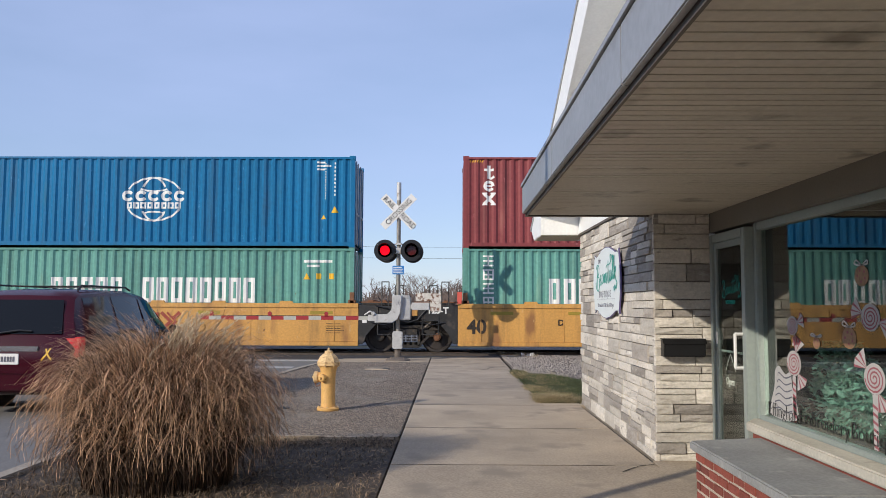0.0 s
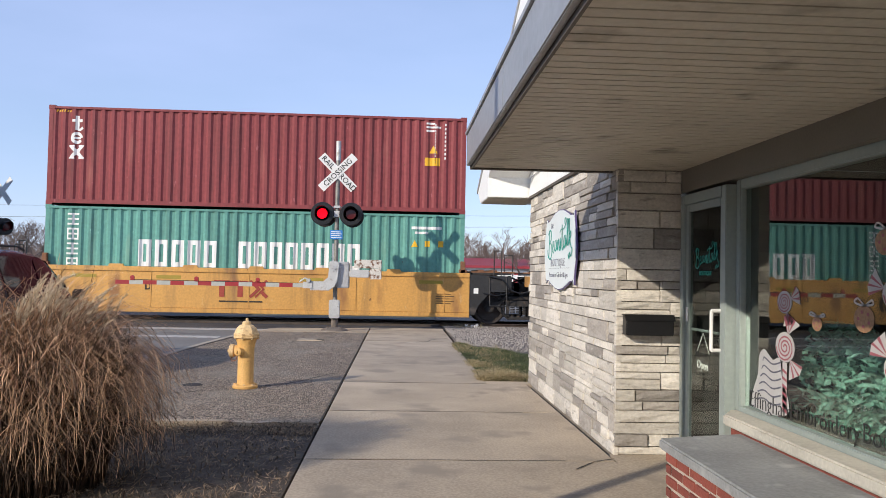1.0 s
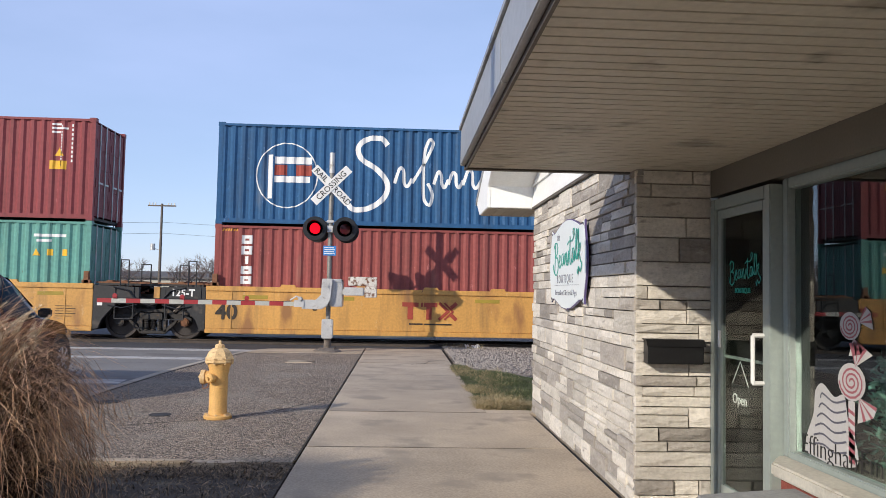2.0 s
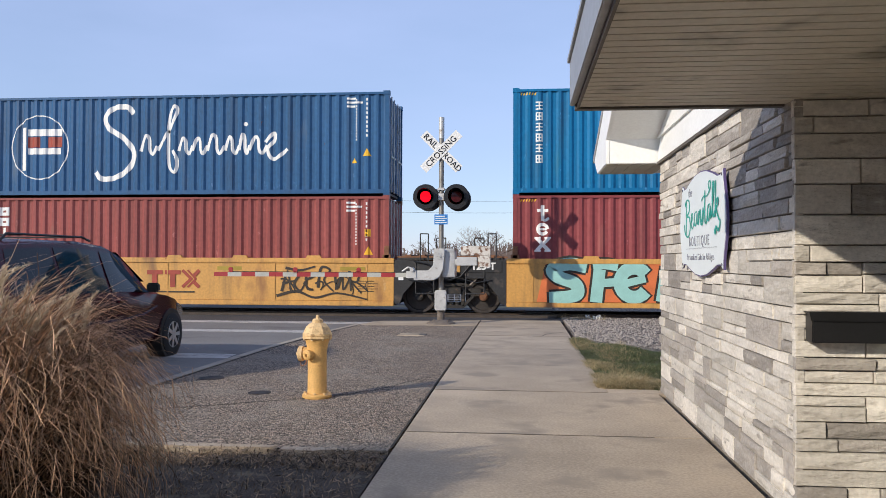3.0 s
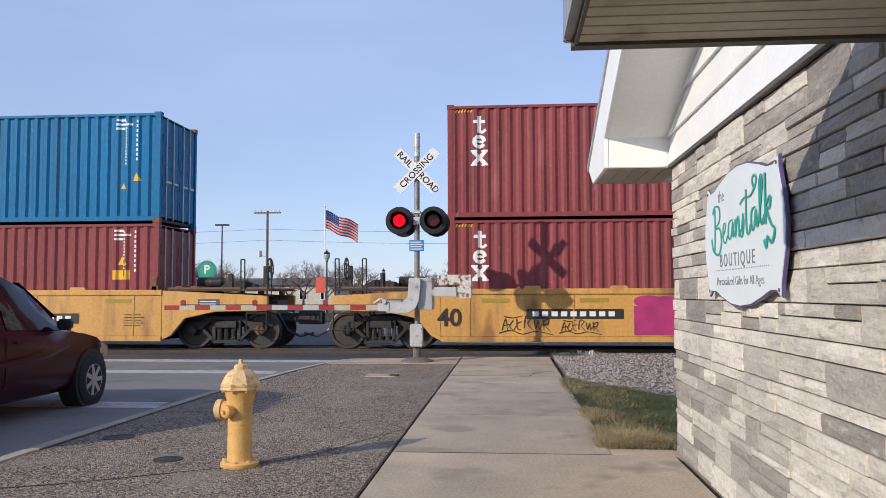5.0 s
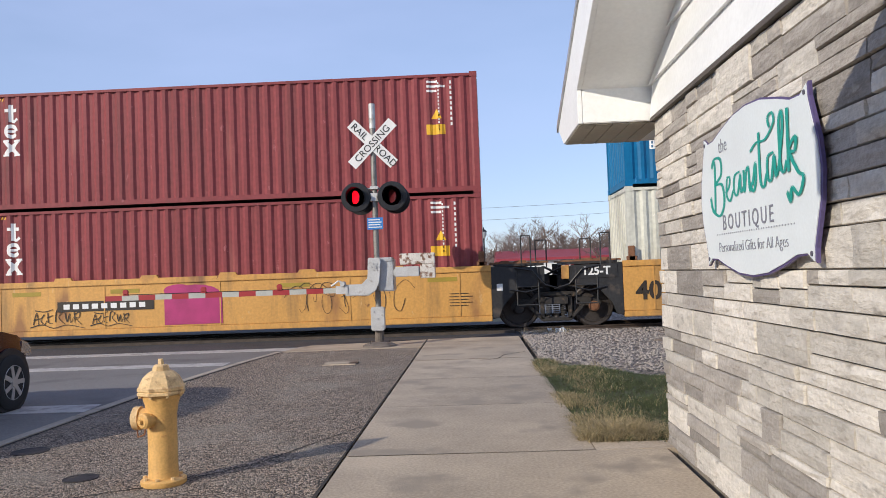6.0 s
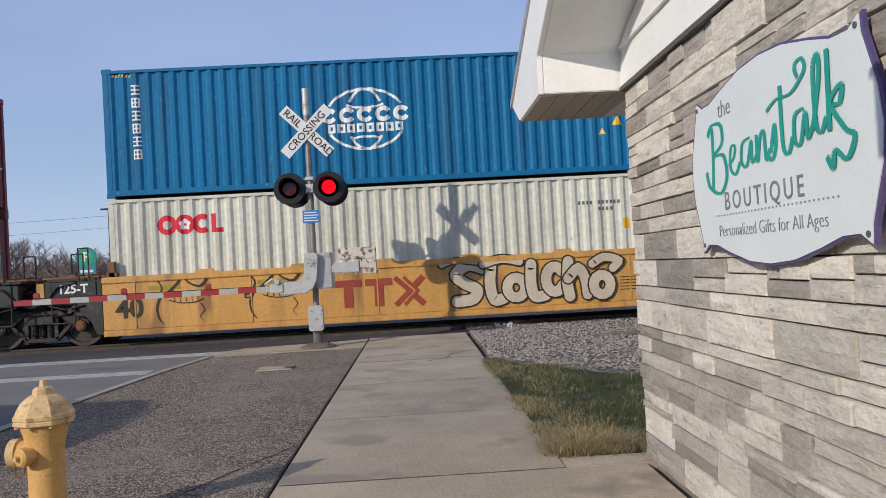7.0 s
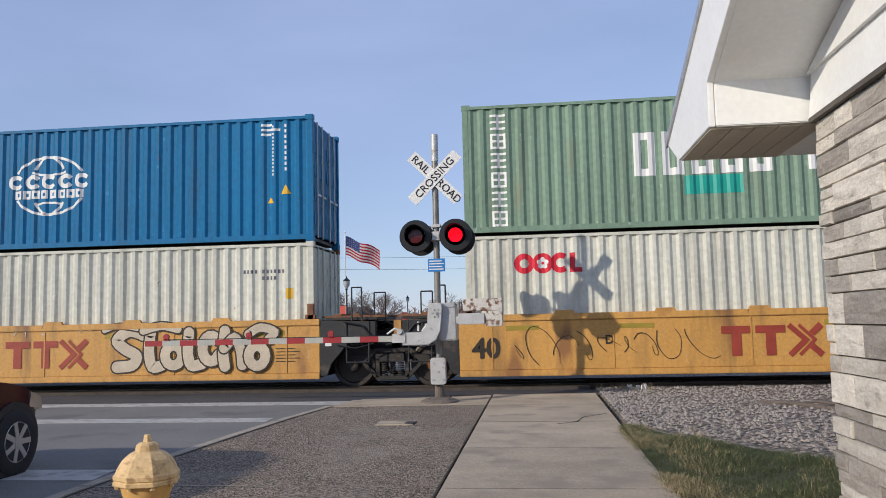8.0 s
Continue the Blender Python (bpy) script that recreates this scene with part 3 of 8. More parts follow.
# ---- train ----
SPEED = -10.441
LONG, HIGH, WIDE = 12.19, 2.896, 2.44
FACE_Y, LOW_Z = 24.6, 0.43
FIRST = {"y": -30.81, "a": -15.23, "b": 0.36, "c": 15.94, "d": 31.52, "e": 51.18, "f": 66.76, "g": 82.34}
PITCH, DEEP = 0.278, 0.043
MOVERS = []  # things that ride with the train: thing, first x
AXLES = []


def rib(x):
    """Depth of the corrugated side at x along the container."""
    u = ((x - 0.12) % PITCH) / PITCH
    for a, b, da, db in ((0, 0.27, 0, 0), (0.27, 0.5, 0, 1), (0.5, 0.77, 1, 1), (0.77, 1.0, 1, 0)):
        if a <= u <= b:
            return DEEP * (da + (db - da) * (u - a) / (b - a))
    return 0.0


BREAKS = [0.12 + PITCH * (k + u) for k in range(44) for u in (0, 0.27, 0.5, 0.77) if 0.12 + PITCH * (k + u) < LONG - 0.12]


def cut(poly, x0, x1):
    """The stretch of a convex polygon between two uprights."""
    for edge, keep in ((x0, 1), (x1, -1)):
        out = []
        for i, p in enumerate(poly):
            q = poly[(i + 1) % len(poly)]
            a, b = (p[0] - edge) * keep, (q[0] - edge) * keep
            if a >= 0:
                out.append(p)
            if a * b < 0:
                s = a / (a - b)
                out.append((edge, p[1] + s * (q[1] - p[1])))
        poly = out
        if len(poly) < 3:
            return []
    return poly


def painted(g, polys, depth=rib, breaks=BREAKS, lift=0.004, step=0.0002):
    """Lay convex (x, z) polygons on a ribbed side, following its ribs."""
    for order, poly in enumerate(polys):
        up = lift + step * (order % 11)
        lo, hi = min(p[0] for p in poly), max(p[0] for p in poly)
        stops = [lo] + [b for b in breaks if lo < b < hi] + [hi]
        for a, b in zip(stops, stops[1:]):
            mid = depth((a + b) / 2)
            piece = cut(poly, a, b)
            if len(piece) >= 3:
                quad(g, *[(x, depth(min(max(x, a + 1e-5), b - 1e-5)) - up, z) for x, z in piece])


def weld(g):
    """Join points that lie on one another."""
    seen, to = {}, []
    for v in g[0]:
        to.append(seen.setdefault((round(v[0], 3), round(v[1], 4), round(v[2], 3)), len(seen)))
    return [list(k) for k in seen], [tuple(to[i] for i in f) for f in g[1] if len({to[i] for i in f}) == len(f)]


def apart(polys):
    """Sort polygons into groups that touch."""
    groups = []
    for p in polys:
        b = [min(q[0] for q in p) - 0.01, max(q[0] for q in p) + 0.01, min(q[1] for q in p) - 0.01, max(q[1] for q in p) + 0.01]
        near = [h for h in groups if b[0] < h[0][1] and b[1] > h[0][0] and b[2] < h[0][3] and b[3] > h[0][2]]
        items = [q for h in near for q in h[1]] + [p]
        for h in near:
            b = [min(b[0], h[0][0]), max(b[1], h[0][1]), min(b[2], h[0][2]), max(b[3], h[0][3])]
            groups.remove(h)
        groups.append((b, items))
    return [h[1] for h in groups]


SPLIT = ("corner_dash", "name_band", "weight_panel", "warning_label", "owner_mark", "number_print", "emblem_print")


def rect(x0, x1, z0, z1):
    return [[(x0, z0), (x1, z0), (x1, z1), (x0, z1)]]


def band(pts, w, w2=None):
    """A mitred stroke along a line; w: width, or the width at start and end."""
    n = len(pts) - 1
    ring = math.dist(pts[0], pts[-1]) < 1e-6
    left, right = [], []
    for i, (x, z) in enumerate(pts):
        before = pts[i - 1] if i else (pts[-2] if ring else pts[0])
        after = pts[i + 1] if i < n else (pts[1] if ring else pts[-1])
        d = []
        for (xa, za), (xb, zb) in ((before, (x, z)), ((x, z), after)):
            r = math.hypot(xb - xa, zb - za)
            if r > 1e-9:
                d.append((-(zb - za) / r, (xb - xa) / r))
        ux, uz = sum(v[0] for v in d) / len(d), sum(v[1] for v in d) / len(d)
        k = max(ux * ux + uz * uz, 0.3)
        half = (w if w2 is None else w + (w2 - w) * i / n) / 2 / k
        left.append((x + ux * half, z + uz * half))
        right.append((x - ux * half, z - uz * half))
    return [[left[i], left[i + 1], right[i + 1], right[i]] for i in range(n)]


def curl(pts, n=6):
    """Smooth a pen line through points."""
    out = []
    for i in range(len(pts) - 1):
        p0, p1, p2, p3 = pts[max(i - 1, 0)], pts[i], pts[i + 1], pts[min(i + 2, len(pts) - 1)]
        for k in range(n):
            t = k / n
            out.append(tuple(0.5 * (2 * p1[c] + (p2[c] - p0[c]) * t + (2 * p0[c] - 5 * p1[c] + 4 * p2[c] - p3[c]) * t * t + (3 * p1[c] - p0[c] - 3 * p2[c] + p3[c]) * t ** 3) for c in (0, 1)))
    return out + [pts[-1]]


def arc(cx, cz, rx, rz, a0, a1, n=14):
    return [(cx + rx * math.cos(radians(a0 + (a1 - a0) * i / n)), cz + rz * math.sin(radians(a0 + (a1 - a0) * i / n))) for i in range(n + 1)]


def disc(cx, cz, rx, rz=None, n=16):
    return [arc(cx, cz, rx, rz or rx, 0, 360 - 360 / n, n - 1)]


def frames(x, z, w, h, t):
    """A hollow upright block."""
    return rect(x, x + t, z, z + h) + rect(x + w - t, x + w, z, z + h) + rect(x + t, x + w - t, z, z + t) + rect(x + t, x + w - t, z + h - t, z + h)


def hollow_row(x, z, h, count, pitch, w, t, skip=()):
    out = []
    for i in range(count):
        if i not in skip:
            out += frames(x + i * pitch, z, w, h, t)
    return out


def bars_down(x, z, w, h, count, pitch, t):
    """A column of square marks, each three bars and an upright."""
    out = []
    for i in range(count):
        zz = z - i * pitch
        out += rect(x, x + w, zz, zz + t) + rect(x, x + w, zz + h / 2 - t / 2, zz + h / 2 + t / 2) + rect(x, x + w, zz + h - t, zz + h)
        out += rect(x + w / 2 - t / 2, x + w / 2 + t / 2, zz, zz + h)
        if i % 2:
            out += rect(x, x + t, zz, zz + h) + rect(x + w - t, x + w, zz, zz + h)
    return out


def globe():
    c, z = 5.83, 1.51
    out = band(arc(c, z, 0.92, 0.68, 28, 152, 16), 0.06) + band(arc(c, z, 0.92, 0.68, 208, 332, 16), 0.06)
    out += band(arc(c, z, 0.42, 0.68, 35, 145, 10), 0.06) + band(arc(c, z, 0.42, 0.68, 215, 325, 10), 0.06)
    out += band(arc(c, z + 1.0, 1.0, 0.75, 220, 320, 8), 0.05)[2:6] + band(arc(c, z - 1.15, 1.0, 0.75, 50, 130, 8), 0.05)[2:6]
    for k in range(5):
        out += band(arc(c - 0.82 + 0.41 * k, z + 0.1, 0.14, 0.125, 30, 330, 14), 0.1)
    out += hollow_row(c - 0.86, z - 0.30, 0.2, 8, 0.218, 0.175, 0.06)
    return out


def script():
    """A flowing white signature, drawn as one pen line with loops."""
    lines = [([(4.78, 2.36), (4.6, 2.55), (4.2, 2.52), (3.95, 2.28), (4.05, 1.95), (4.5, 1.65), (4.8, 1.25), (4.7, 0.85), (4.3, 0.55), (3.85, 0.5), (3.66, 0.7)], 0.15)]
    x = 5.0
    for w, h in ((0.5, 0.42), (0.62, 0.0), (0.42, 0.34), (0.42, 0.34), (0.52, 0.42), (0.42, 0.36), (0.3, 0.42), (0.5, 0.36)):
        if h:
            lines.append(([(x, 1.28), (x + w * 0.28, 1.28 + h), (x + w * 0.5, 1.22 + h), (x + w * 0.55, 1.3), (x + w * 0.75, 1.2), (x + w, 1.42)], 0.09))
        x += w
    lines.append(([(5.5, 1.3), (5.85, 1.9), (6.08, 2.42), (5.98, 2.55), (5.85, 2.2), (5.82, 1.5), (5.85, 0.85), (6.02, 0.68), (6.08, 1.0), (5.95, 1.3)], 0.09))
    lines.append(([(x - 0.05, 1.5), (x + 0.2, 1.75), (x + 0.22, 1.55), (x + 0.02, 1.3), (x + 0.2, 1.02), (x + 0.6, 1.3)], 0.1))
    out = [q for line, w in lines for q in band(curl(line), w)] + disc(x - 0.62, 2.02, 0.06)
    return out


def markings(right=True):
    """Columns of small white marks near the door end."""
    out = []
    for i in range(9):
        out += rect(11.53, 11.575, 2.62 - i * 0.125, 2.695 - i * 0.125)
    for i in range(14):
        out += rect(11.24, 11.275, 2.62 - i * 0.085, 2.67 - i * 0.085)
    for i, w in enumerate((0.26, 0.44, 0.24)):
        out += rect(10.98, 10.98 + w, 2.66 - i * 0.11, 2.715 - i * 0.11)
    return out


def triangle(x, z, s):
    return [[(x - s, z - s * 0.8), (x + s, z - s * 0.8), (x, z + s)]]


WALL = {}


def side_mesh(key):
    """Ribbed side wall in one paint; made once for each paint."""
    if key not in WALL:
        g = G()
        xs = [0.1] + BREAKS + [LONG - 0.1]
        for a, b in zip(xs, xs[1:]):
            da, db = rib(a + 1e-6), rib(b - 1e-6)
            quad(g, (a, da, 0.14), (b, db, 0.14), (b, db, HIGH - 0.09), (a, da, HIGH - 0.09))
        WALL[key] = build("side_wall", g, M[key])
    return WALL[key]


def container(key, label, marks):
    """A forty-foot high box; marks: (polygons, material key) painted on the near side."""
    top = thing("shipping_container", label, "shipping container", "containers on the train")
    paint = M[key]
    for y, turn in ((0.012, 0), (WIDE - 0.012, 180)):
        ob = new("side_wall", side_mesh(key))
        ob.parent = top
        ob.matrix_basis = pose(0 if turn == 0 else LONG, y, 0, 0, 0, turn)
    g = G()
    for y in (0, WIDE - 0.09):
        box(g, 0.12, LONG - 0.12, y, y + 0.09, HIGH - 0.1, HIGH - 0.035)
    part("top_rail", g, paint, top)
    g = G()
    for y in (0, WIDE - 0.1):
        box(g, 0.12, LONG - 0.12, y, y + 0.1, 0.045, 0.16)
    part("bottom_rail", g, paint, top)
    g = G()
    box(g, 0.12, LONG - 0.12, 0.09, WIDE - 0.09, HIGH - 0.06, HIGH - 0.03)
    part("roof", g, paint, top)
    g = G()
    box(g, 0.12, LONG - 0.12, 0.1, WIDE - 0.1, 0.05, 0.12)
    part("floor_frame", g, M["wellfar"], top)
    # blank end, ribbed
    g = G()
    for i in range(9):
        y = 0.16 + i * 0.236
        for a, b, da, db in ((0, 0.1, 0.02, 0.02), (0.1, 0.14, 0.02, 0.06), (0.14, 0.2, 0.06, 0.06), (0.2, 0.236, 0.06, 0.02)):
            quad(g, (da, y + a, 0.15), (da, y + a, HIGH - 0.1), (db, y + b, HIGH - 0.1), (db, y + b, 0.15))
    box(g, 0.02, 0.12, 0.12, WIDE - 0.12, 0.02, 0.16)
    box(g, 0.02, 0.12, 0.12, WIDE - 0.12, HIGH - 0.14, HIGH - 0.02)
    part("end_wall", g, paint, top)
    # two doors with lock rods
    for k in range(2):
        y0 = 0.14 + k * (WIDE / 2 - 0.13)
        g = G()
        box(g, LONG - 0.1, LONG - 0.04, y0, y0 + WIDE / 2 - 0.16, 0.16, HIGH - 0.14)
        for z in (0.55, 1.1, 1.65, 2.2):
            box(g, LONG - 0.04, LONG - 0.025, y0 + 0.08, y0 + WIDE / 2 - 0.24, z - 0.14, z + 0.14)
        door = part("door", g, paint, top)
        for dy in (0.28, 0.72):
            g = G()
            cyl(g, (LONG - 0.01, y0 + dy, 0.1), (LONG - 0.01, y0 + dy, HIGH - 0.1), 0.019, n=8)
            box(g, LONG - 0.02, LONG + 0.012, y0 + dy - 0.04, y0 + dy + 0.26, 1.08, 1.13)
            part("lock_rod", g, M["galv"], door)
    for x0 in (0, LONG - 0.14):
        for y0 in (0, WIDE - 0.12):
            g = G()
            box(g, x0 + 0.01, x0 + 0.13, y0 + 0.006, y0 + 0.114, 0.12, HIGH - 0.12)
            post = part("corner_post", g, paint, top)
            for z0 in (0, HIGH - 0.12):
                g = G()
                xx = 0 if x0 == 0 else LONG - 0.178
                box(g, xx, xx + 0.178, y0 - 0.004 if y0 == 0 else y0 - 0.04, y0 + 0.162 if y0 == 0 else y0 + 0.124, z0, z0 + 0.118)
                cyl(g, (xx + 0.089, y0 - 0.006, z0 + 0.06), (xx + 0.089, y0 + 0.02, z0 + 0.06), 0.035, n=8)
                part("corner_casting", g, M["rust"] if random.random() < 0.08 else paint, post)
    for name, polys, mk in marks:
        for some in (apart(polys) if name in SPLIT else [polys]):
            g = G()
            painted(g, some, lift=0.008 if name.endswith("eye") else 0.0062 if "flower" in name else 0.004, step=0.0 if name == "name_band" else 0.0002)
            g = weld(g) if name == "name_band" else g
            for i, v in enumerate(g[0]):
                g[0][i] = (v[0], v[1] + 0.012, v[2])
            part(name, g, M[mk], top, fix=False)
    return top


WEIGH = ("weight_panel", markings(), "white")
WARN = ("warning_label", triangle(11.55, 1.18, 0.12) + triangle(11.2, 0.95, 0.08), "amber")
CODES = ("owner_mark", bars_down(0.62, 2.3, 0.19, 0.22, 6, 0.29, 0.035), "white")
DASH = ("corner_dash", [[(0.2 + 0.075 * i, 2.70), (0.235 + 0.075 * i, 2.70), (0.265 + 0.075 * i, 2.77), (0.23 + 0.075 * i, 2.77)] for i in range(6)], "amber")
BLUE = [("emblem", globe(), "white"), CODES, WEIGH, WARN, DASH]
NAMEROW = ("name_band", hollow_row(2.67, 1.16, 0.78, 5, 0.47, 0.36, 0.13) + hollow_row(5.54, 1.16, 0.78, 8, 0.455, 0.36, 0.13), "white")
BIGROW = ("name_band", hollow_row(3.7, 1.15, 0.95, 5, 0.6, 0.46, 0.16) + hollow_row(7.3, 1.15, 0.95, 8, 0.58, 0.45, 0.16), "white")
GREEN = [NAMEROW, ("owner_mark", bars_down(0.62, 2.32, 0.34, 0.34, 6, 0.43, 0.05), "white"), ("weight_panel", rect(10.6, 11.5, 2.42, 2.5) + rect(10.7, 11.1, 2.28, 2.35), "white"),
         ("warning_label", triangle(10.7, 1.98, 0.11) + rect(11.0, 11.15, 1.9, 2.08) + rect(11.4, 11.55, 1.9, 2.08), "amber")]
TEX = [("owner_mark", rect(0.76, 0.86, 2.18, 2.6) + band(curl([(0.81, 2.22), (0.88, 2.19), (0.98, 2.25)]), 0.07) + rect(0.59, 0.76, 1.34, 1.39) + rect(0.86, 1.03, 1.34, 1.39) + rect(0.59, 0.76, 1.69, 1.74) + rect(0.86, 1.03, 1.69, 1.74) + rect(0.66, 0.96, 2.42, 2.5) + band(arc(0.81, 1.95, 0.13, 0.13, 0, 330, 14), 0.09) + rect(0.7, 0.92, 1.92, 1.98) + band([(0.65, 1.37), (0.97, 1.71)], 0.1) + band([(0.65, 1.71), (0.97, 1.37)], 0.1), "white"), WEIGH,
       ("warning_label", triangle(11.2, 1.9, 0.13) + rect(10.95, 11.4, 1.42, 1.66), "amber"), DASH]
TRITON = [("owner_mark", frames(0.75, 2.35, 0.3, 0.24, 0.09) + frames(0.75, 2.05, 0.3, 0.24, 0.09) + rect(0.85, 0.95, 1.78, 2.0) + frames(0.75, 1.5, 0.3, 0.22, 0.09)
           + frames(0.75, 1.22, 0.3, 0.22, 0.09), "white"), WEIGH, ("warning_label", triangle(11.6, 1.35, 0.13) + rect(11.5, 11.66, 1.75, 1.95), "amber"), DASH]
NAVY = [("signature", script(), "white"), ("emblem", band(arc(1.95, 1.42, 0.86, 0.92, 0, 360, 30), 0.035) + rect(1.42, 1.55, 0.75, 2.0) + rect(1.6, 2.65, 1.75, 1.95)
         + rect(1.6, 2.6, 1.22, 1.4), "white"), ("emblem_flag", rect(1.6, 1.95, 1.42, 1.72) + rect(2.2, 2.65, 1.42, 1.72), "logored"), WEIGH, WARN]
CREAM = [("emblem", band(arc(1.28, 2.24, 0.16, 0.16, 0, 360, 16), 0.12) + band(arc(1.68, 2.24, 0.16, 0.16, 0, 360, 16), 0.12) + band(arc(2.06, 2.24, 0.16, 0.16, 50, 310, 12), 0.12)
          + rect(2.26, 2.37, 2.03, 2.45) + rect(2.26, 2.52, 2.03, 2.13), "logobright"), ("emblem_flower", [q for k in range(5) for q in disc(1.68 + 0.08 * math.sin(k * 1.2566), 2.24 + 0.08 * math.cos(k * 1.2566), 0.052, n=10)], "white"), ("emblem_flower_eye", disc(1.68, 2.24, 0.03, n=10), "logobright"),
         ("weight_panel", [q for k in range(11) if k != 4 for q in rect(10.55 + k * 0.09, 10.6 + k * 0.09, 2.2, 2.28)] + [q for k in range(4) for q in rect(11.0 + k * 0.09, 11.05 + k * 0.09, 2.05, 2.13)], "ink"), ("warning_label", rect(11.55, 11.7, 1.62, 1.85), "amber")]

L_BLUE = "cobalt blue corrugated shipping container with white globe emblem"
L_GREEN = "jade green corrugated shipping container with large white lettering"
L_TEX = "maroon corrugated shipping container with white marks at one end"
L_CREAM = "pale grey corrugated shipping container with red emblem"
STACKS = {
    "y": [("c_green", L_GREEN, GREEN), ("c_blue", L_BLUE, BLUE)],
    "a": [("c_green", L_GREEN, GREEN), ("c_blue", L_BLUE, BLUE)],
    "b": [("c_green", L_GREEN, GREEN), ("c_maroon", L_TEX, TEX)],
    "c": [("c_brick", "brick red corrugated shipping container under a navy one", TRITON), ("c_navy", "dented navy corrugated shipping container with white script", NAVY)],
    "d": [("c_maroon", L_TEX, TEX), ("c_blue", L_BLUE, BLUE)],
    "e": [("c_maroon", L_TEX, TEX), ("c_maroon", L_TEX, TEX)],
    "f": [("c_cream", L_CREAM, CREAM), ("c_blue", L_BLUE, BLUE)],
    "g": [("c_cream", L_CREAM, CREAM), ("c_sage", "faded sage green shipping container with white lettering", [BIGROW, *GREEN[1:], ("repaint_patch", rect(4.75, 5.95, 0.72, 1.12), "teal")])],
}
for unit, pair in STACKS.items():
    for level, (key, label, marks) in enumerate(pair):
        c = container(key, label, marks)
        c.matrix_basis = pose(FIRST[unit], FACE_Y, LOW_Z + level * (HIGH + 0.004))
        MOVERS.append((c, FIRST[unit], FACE_Y, LOW_Z + level * (HIGH + 0.004)))

# well cars: local x as the container's, local y from the near side of the container
GAP = 15.58 - LONG


def wheelset(parent, x):
    g = G()
    for y in (WIDE / 2 - 0.75, WIDE / 2 + 0.75):
        s = -1 if y < WIDE / 2 else 1
        prof = [(0.06, 0.1), (0.12, 0.08), (0.16, 0.03), (0.38, 0.02), (0.40, 0.065), (0.47, 0.065), (0.475, -0.03), (0.51, -0.045), (0.50, -0.07), (0.40, -0.07), (0.1, -0.06)]
        lathe(g, [(r, s * h) for r, h in prof], (0, y - WIDE / 2, 0), "y", 28)
    cyl(g, (0, -0.75, 0), (0, 0.75, 0), 0.08, n=12)
    for a in range(5):  # mould marks that show the turning
        ca, sa = math.cos(a * 1.2566) * 0.27, math.sin(a * 1.2566) * 0.27
        cyl(g, (ca, -0.775, sa), (ca, -0.76, sa), 0.03, n=6)
    ob = part("wheelset", g, M["wheel"], parent, smooth=True)
    ob.matrix_basis = pose(x, WIDE / 2, 0.06 + 0.475 - 0.0)
    AXLES.append((ob, x))
    return ob


def bogie(parent, x):
    """A two-axle truck with cast side frames, springs and bearings, centred at x."""
    g = G()
    for y in (0.33, WIDE - 0.33):
        a, b = y - 0.06, y + 0.06
        prism(g, [(x - 1.08, 0.62), (x - 0.95, 0.74), (x - 0.62, 0.76), (x - 0.42, 0.90), (x + 0.42, 0.90), (x + 0.62, 0.76), (x + 0.95, 0.74), (x + 1.08, 0.62),
                  (x + 1.06, 0.5), (x + 0.8, 0.52), (x + 0.62, 0.60), (x + 0.36, 0.80), (x - 0.36, 0.80), (x - 0.62, 0.60), (x - 0.8, 0.52), (x - 1.06, 0.5)], "y", a, b)
        prism(g, [(x - 0.70, 0.60), (x - 0.58, 0.56), (x - 0.3, 0.29), (x + 0.3, 0.29), (x + 0.58, 0.56), (x + 0.70, 0.60), (x + 0.62, 0.48), (x + 0.34, 0.20), (x - 0.34, 0.20), (x - 0.62, 0.48)], "y", a, b)
        for s in (-1, 1):
            box(g, x + s * 0.33 - 0.05, x + s * 0.33 + 0.05, a, b, 0.25, 0.85)
    box(g, x - 0.28, x + 0.28, 0.2, WIDE - 0.2, 0.60, 0.78)
    truck = part("truck", g, M["truck"], parent, bevel=0.012)
    for k in (-0.18, 0.0, 0.18):
        g = G()
        for i in range(6):
            cyl(g, (x + k, 0.33, 0.30 + i * 0.05), (x + k, 0.33, 0.33 + i * 0.05), 0.075, n=10)
        part("spring", g, M["truck"], truck)
    for s in (-0.89, 0.89):
        g = G()
        cyl(g, (x + s, 0.2, 0.535), (x + s, 0.42, 0.535), 0.12, n=14)
        cyl(g, (x + s, 0.18, 0.535), (x + s, 0.2, 0.535), 0.085, n=14)
        part("bearing", g, M["rust"] if s > 0 else M["truck"], truck, smooth=True)
        wheelset(truck, x + s)
    return truck


def grab(parent, x, y, z0, z1, w=0.22):
    g = G()
    tube(g, [(x, y, z0), (x, y, z1), (x + w, y, z1), (x + w, y, z0)], 0.018, 6)
    part("grab_iron", g, M["wellfar"], parent)


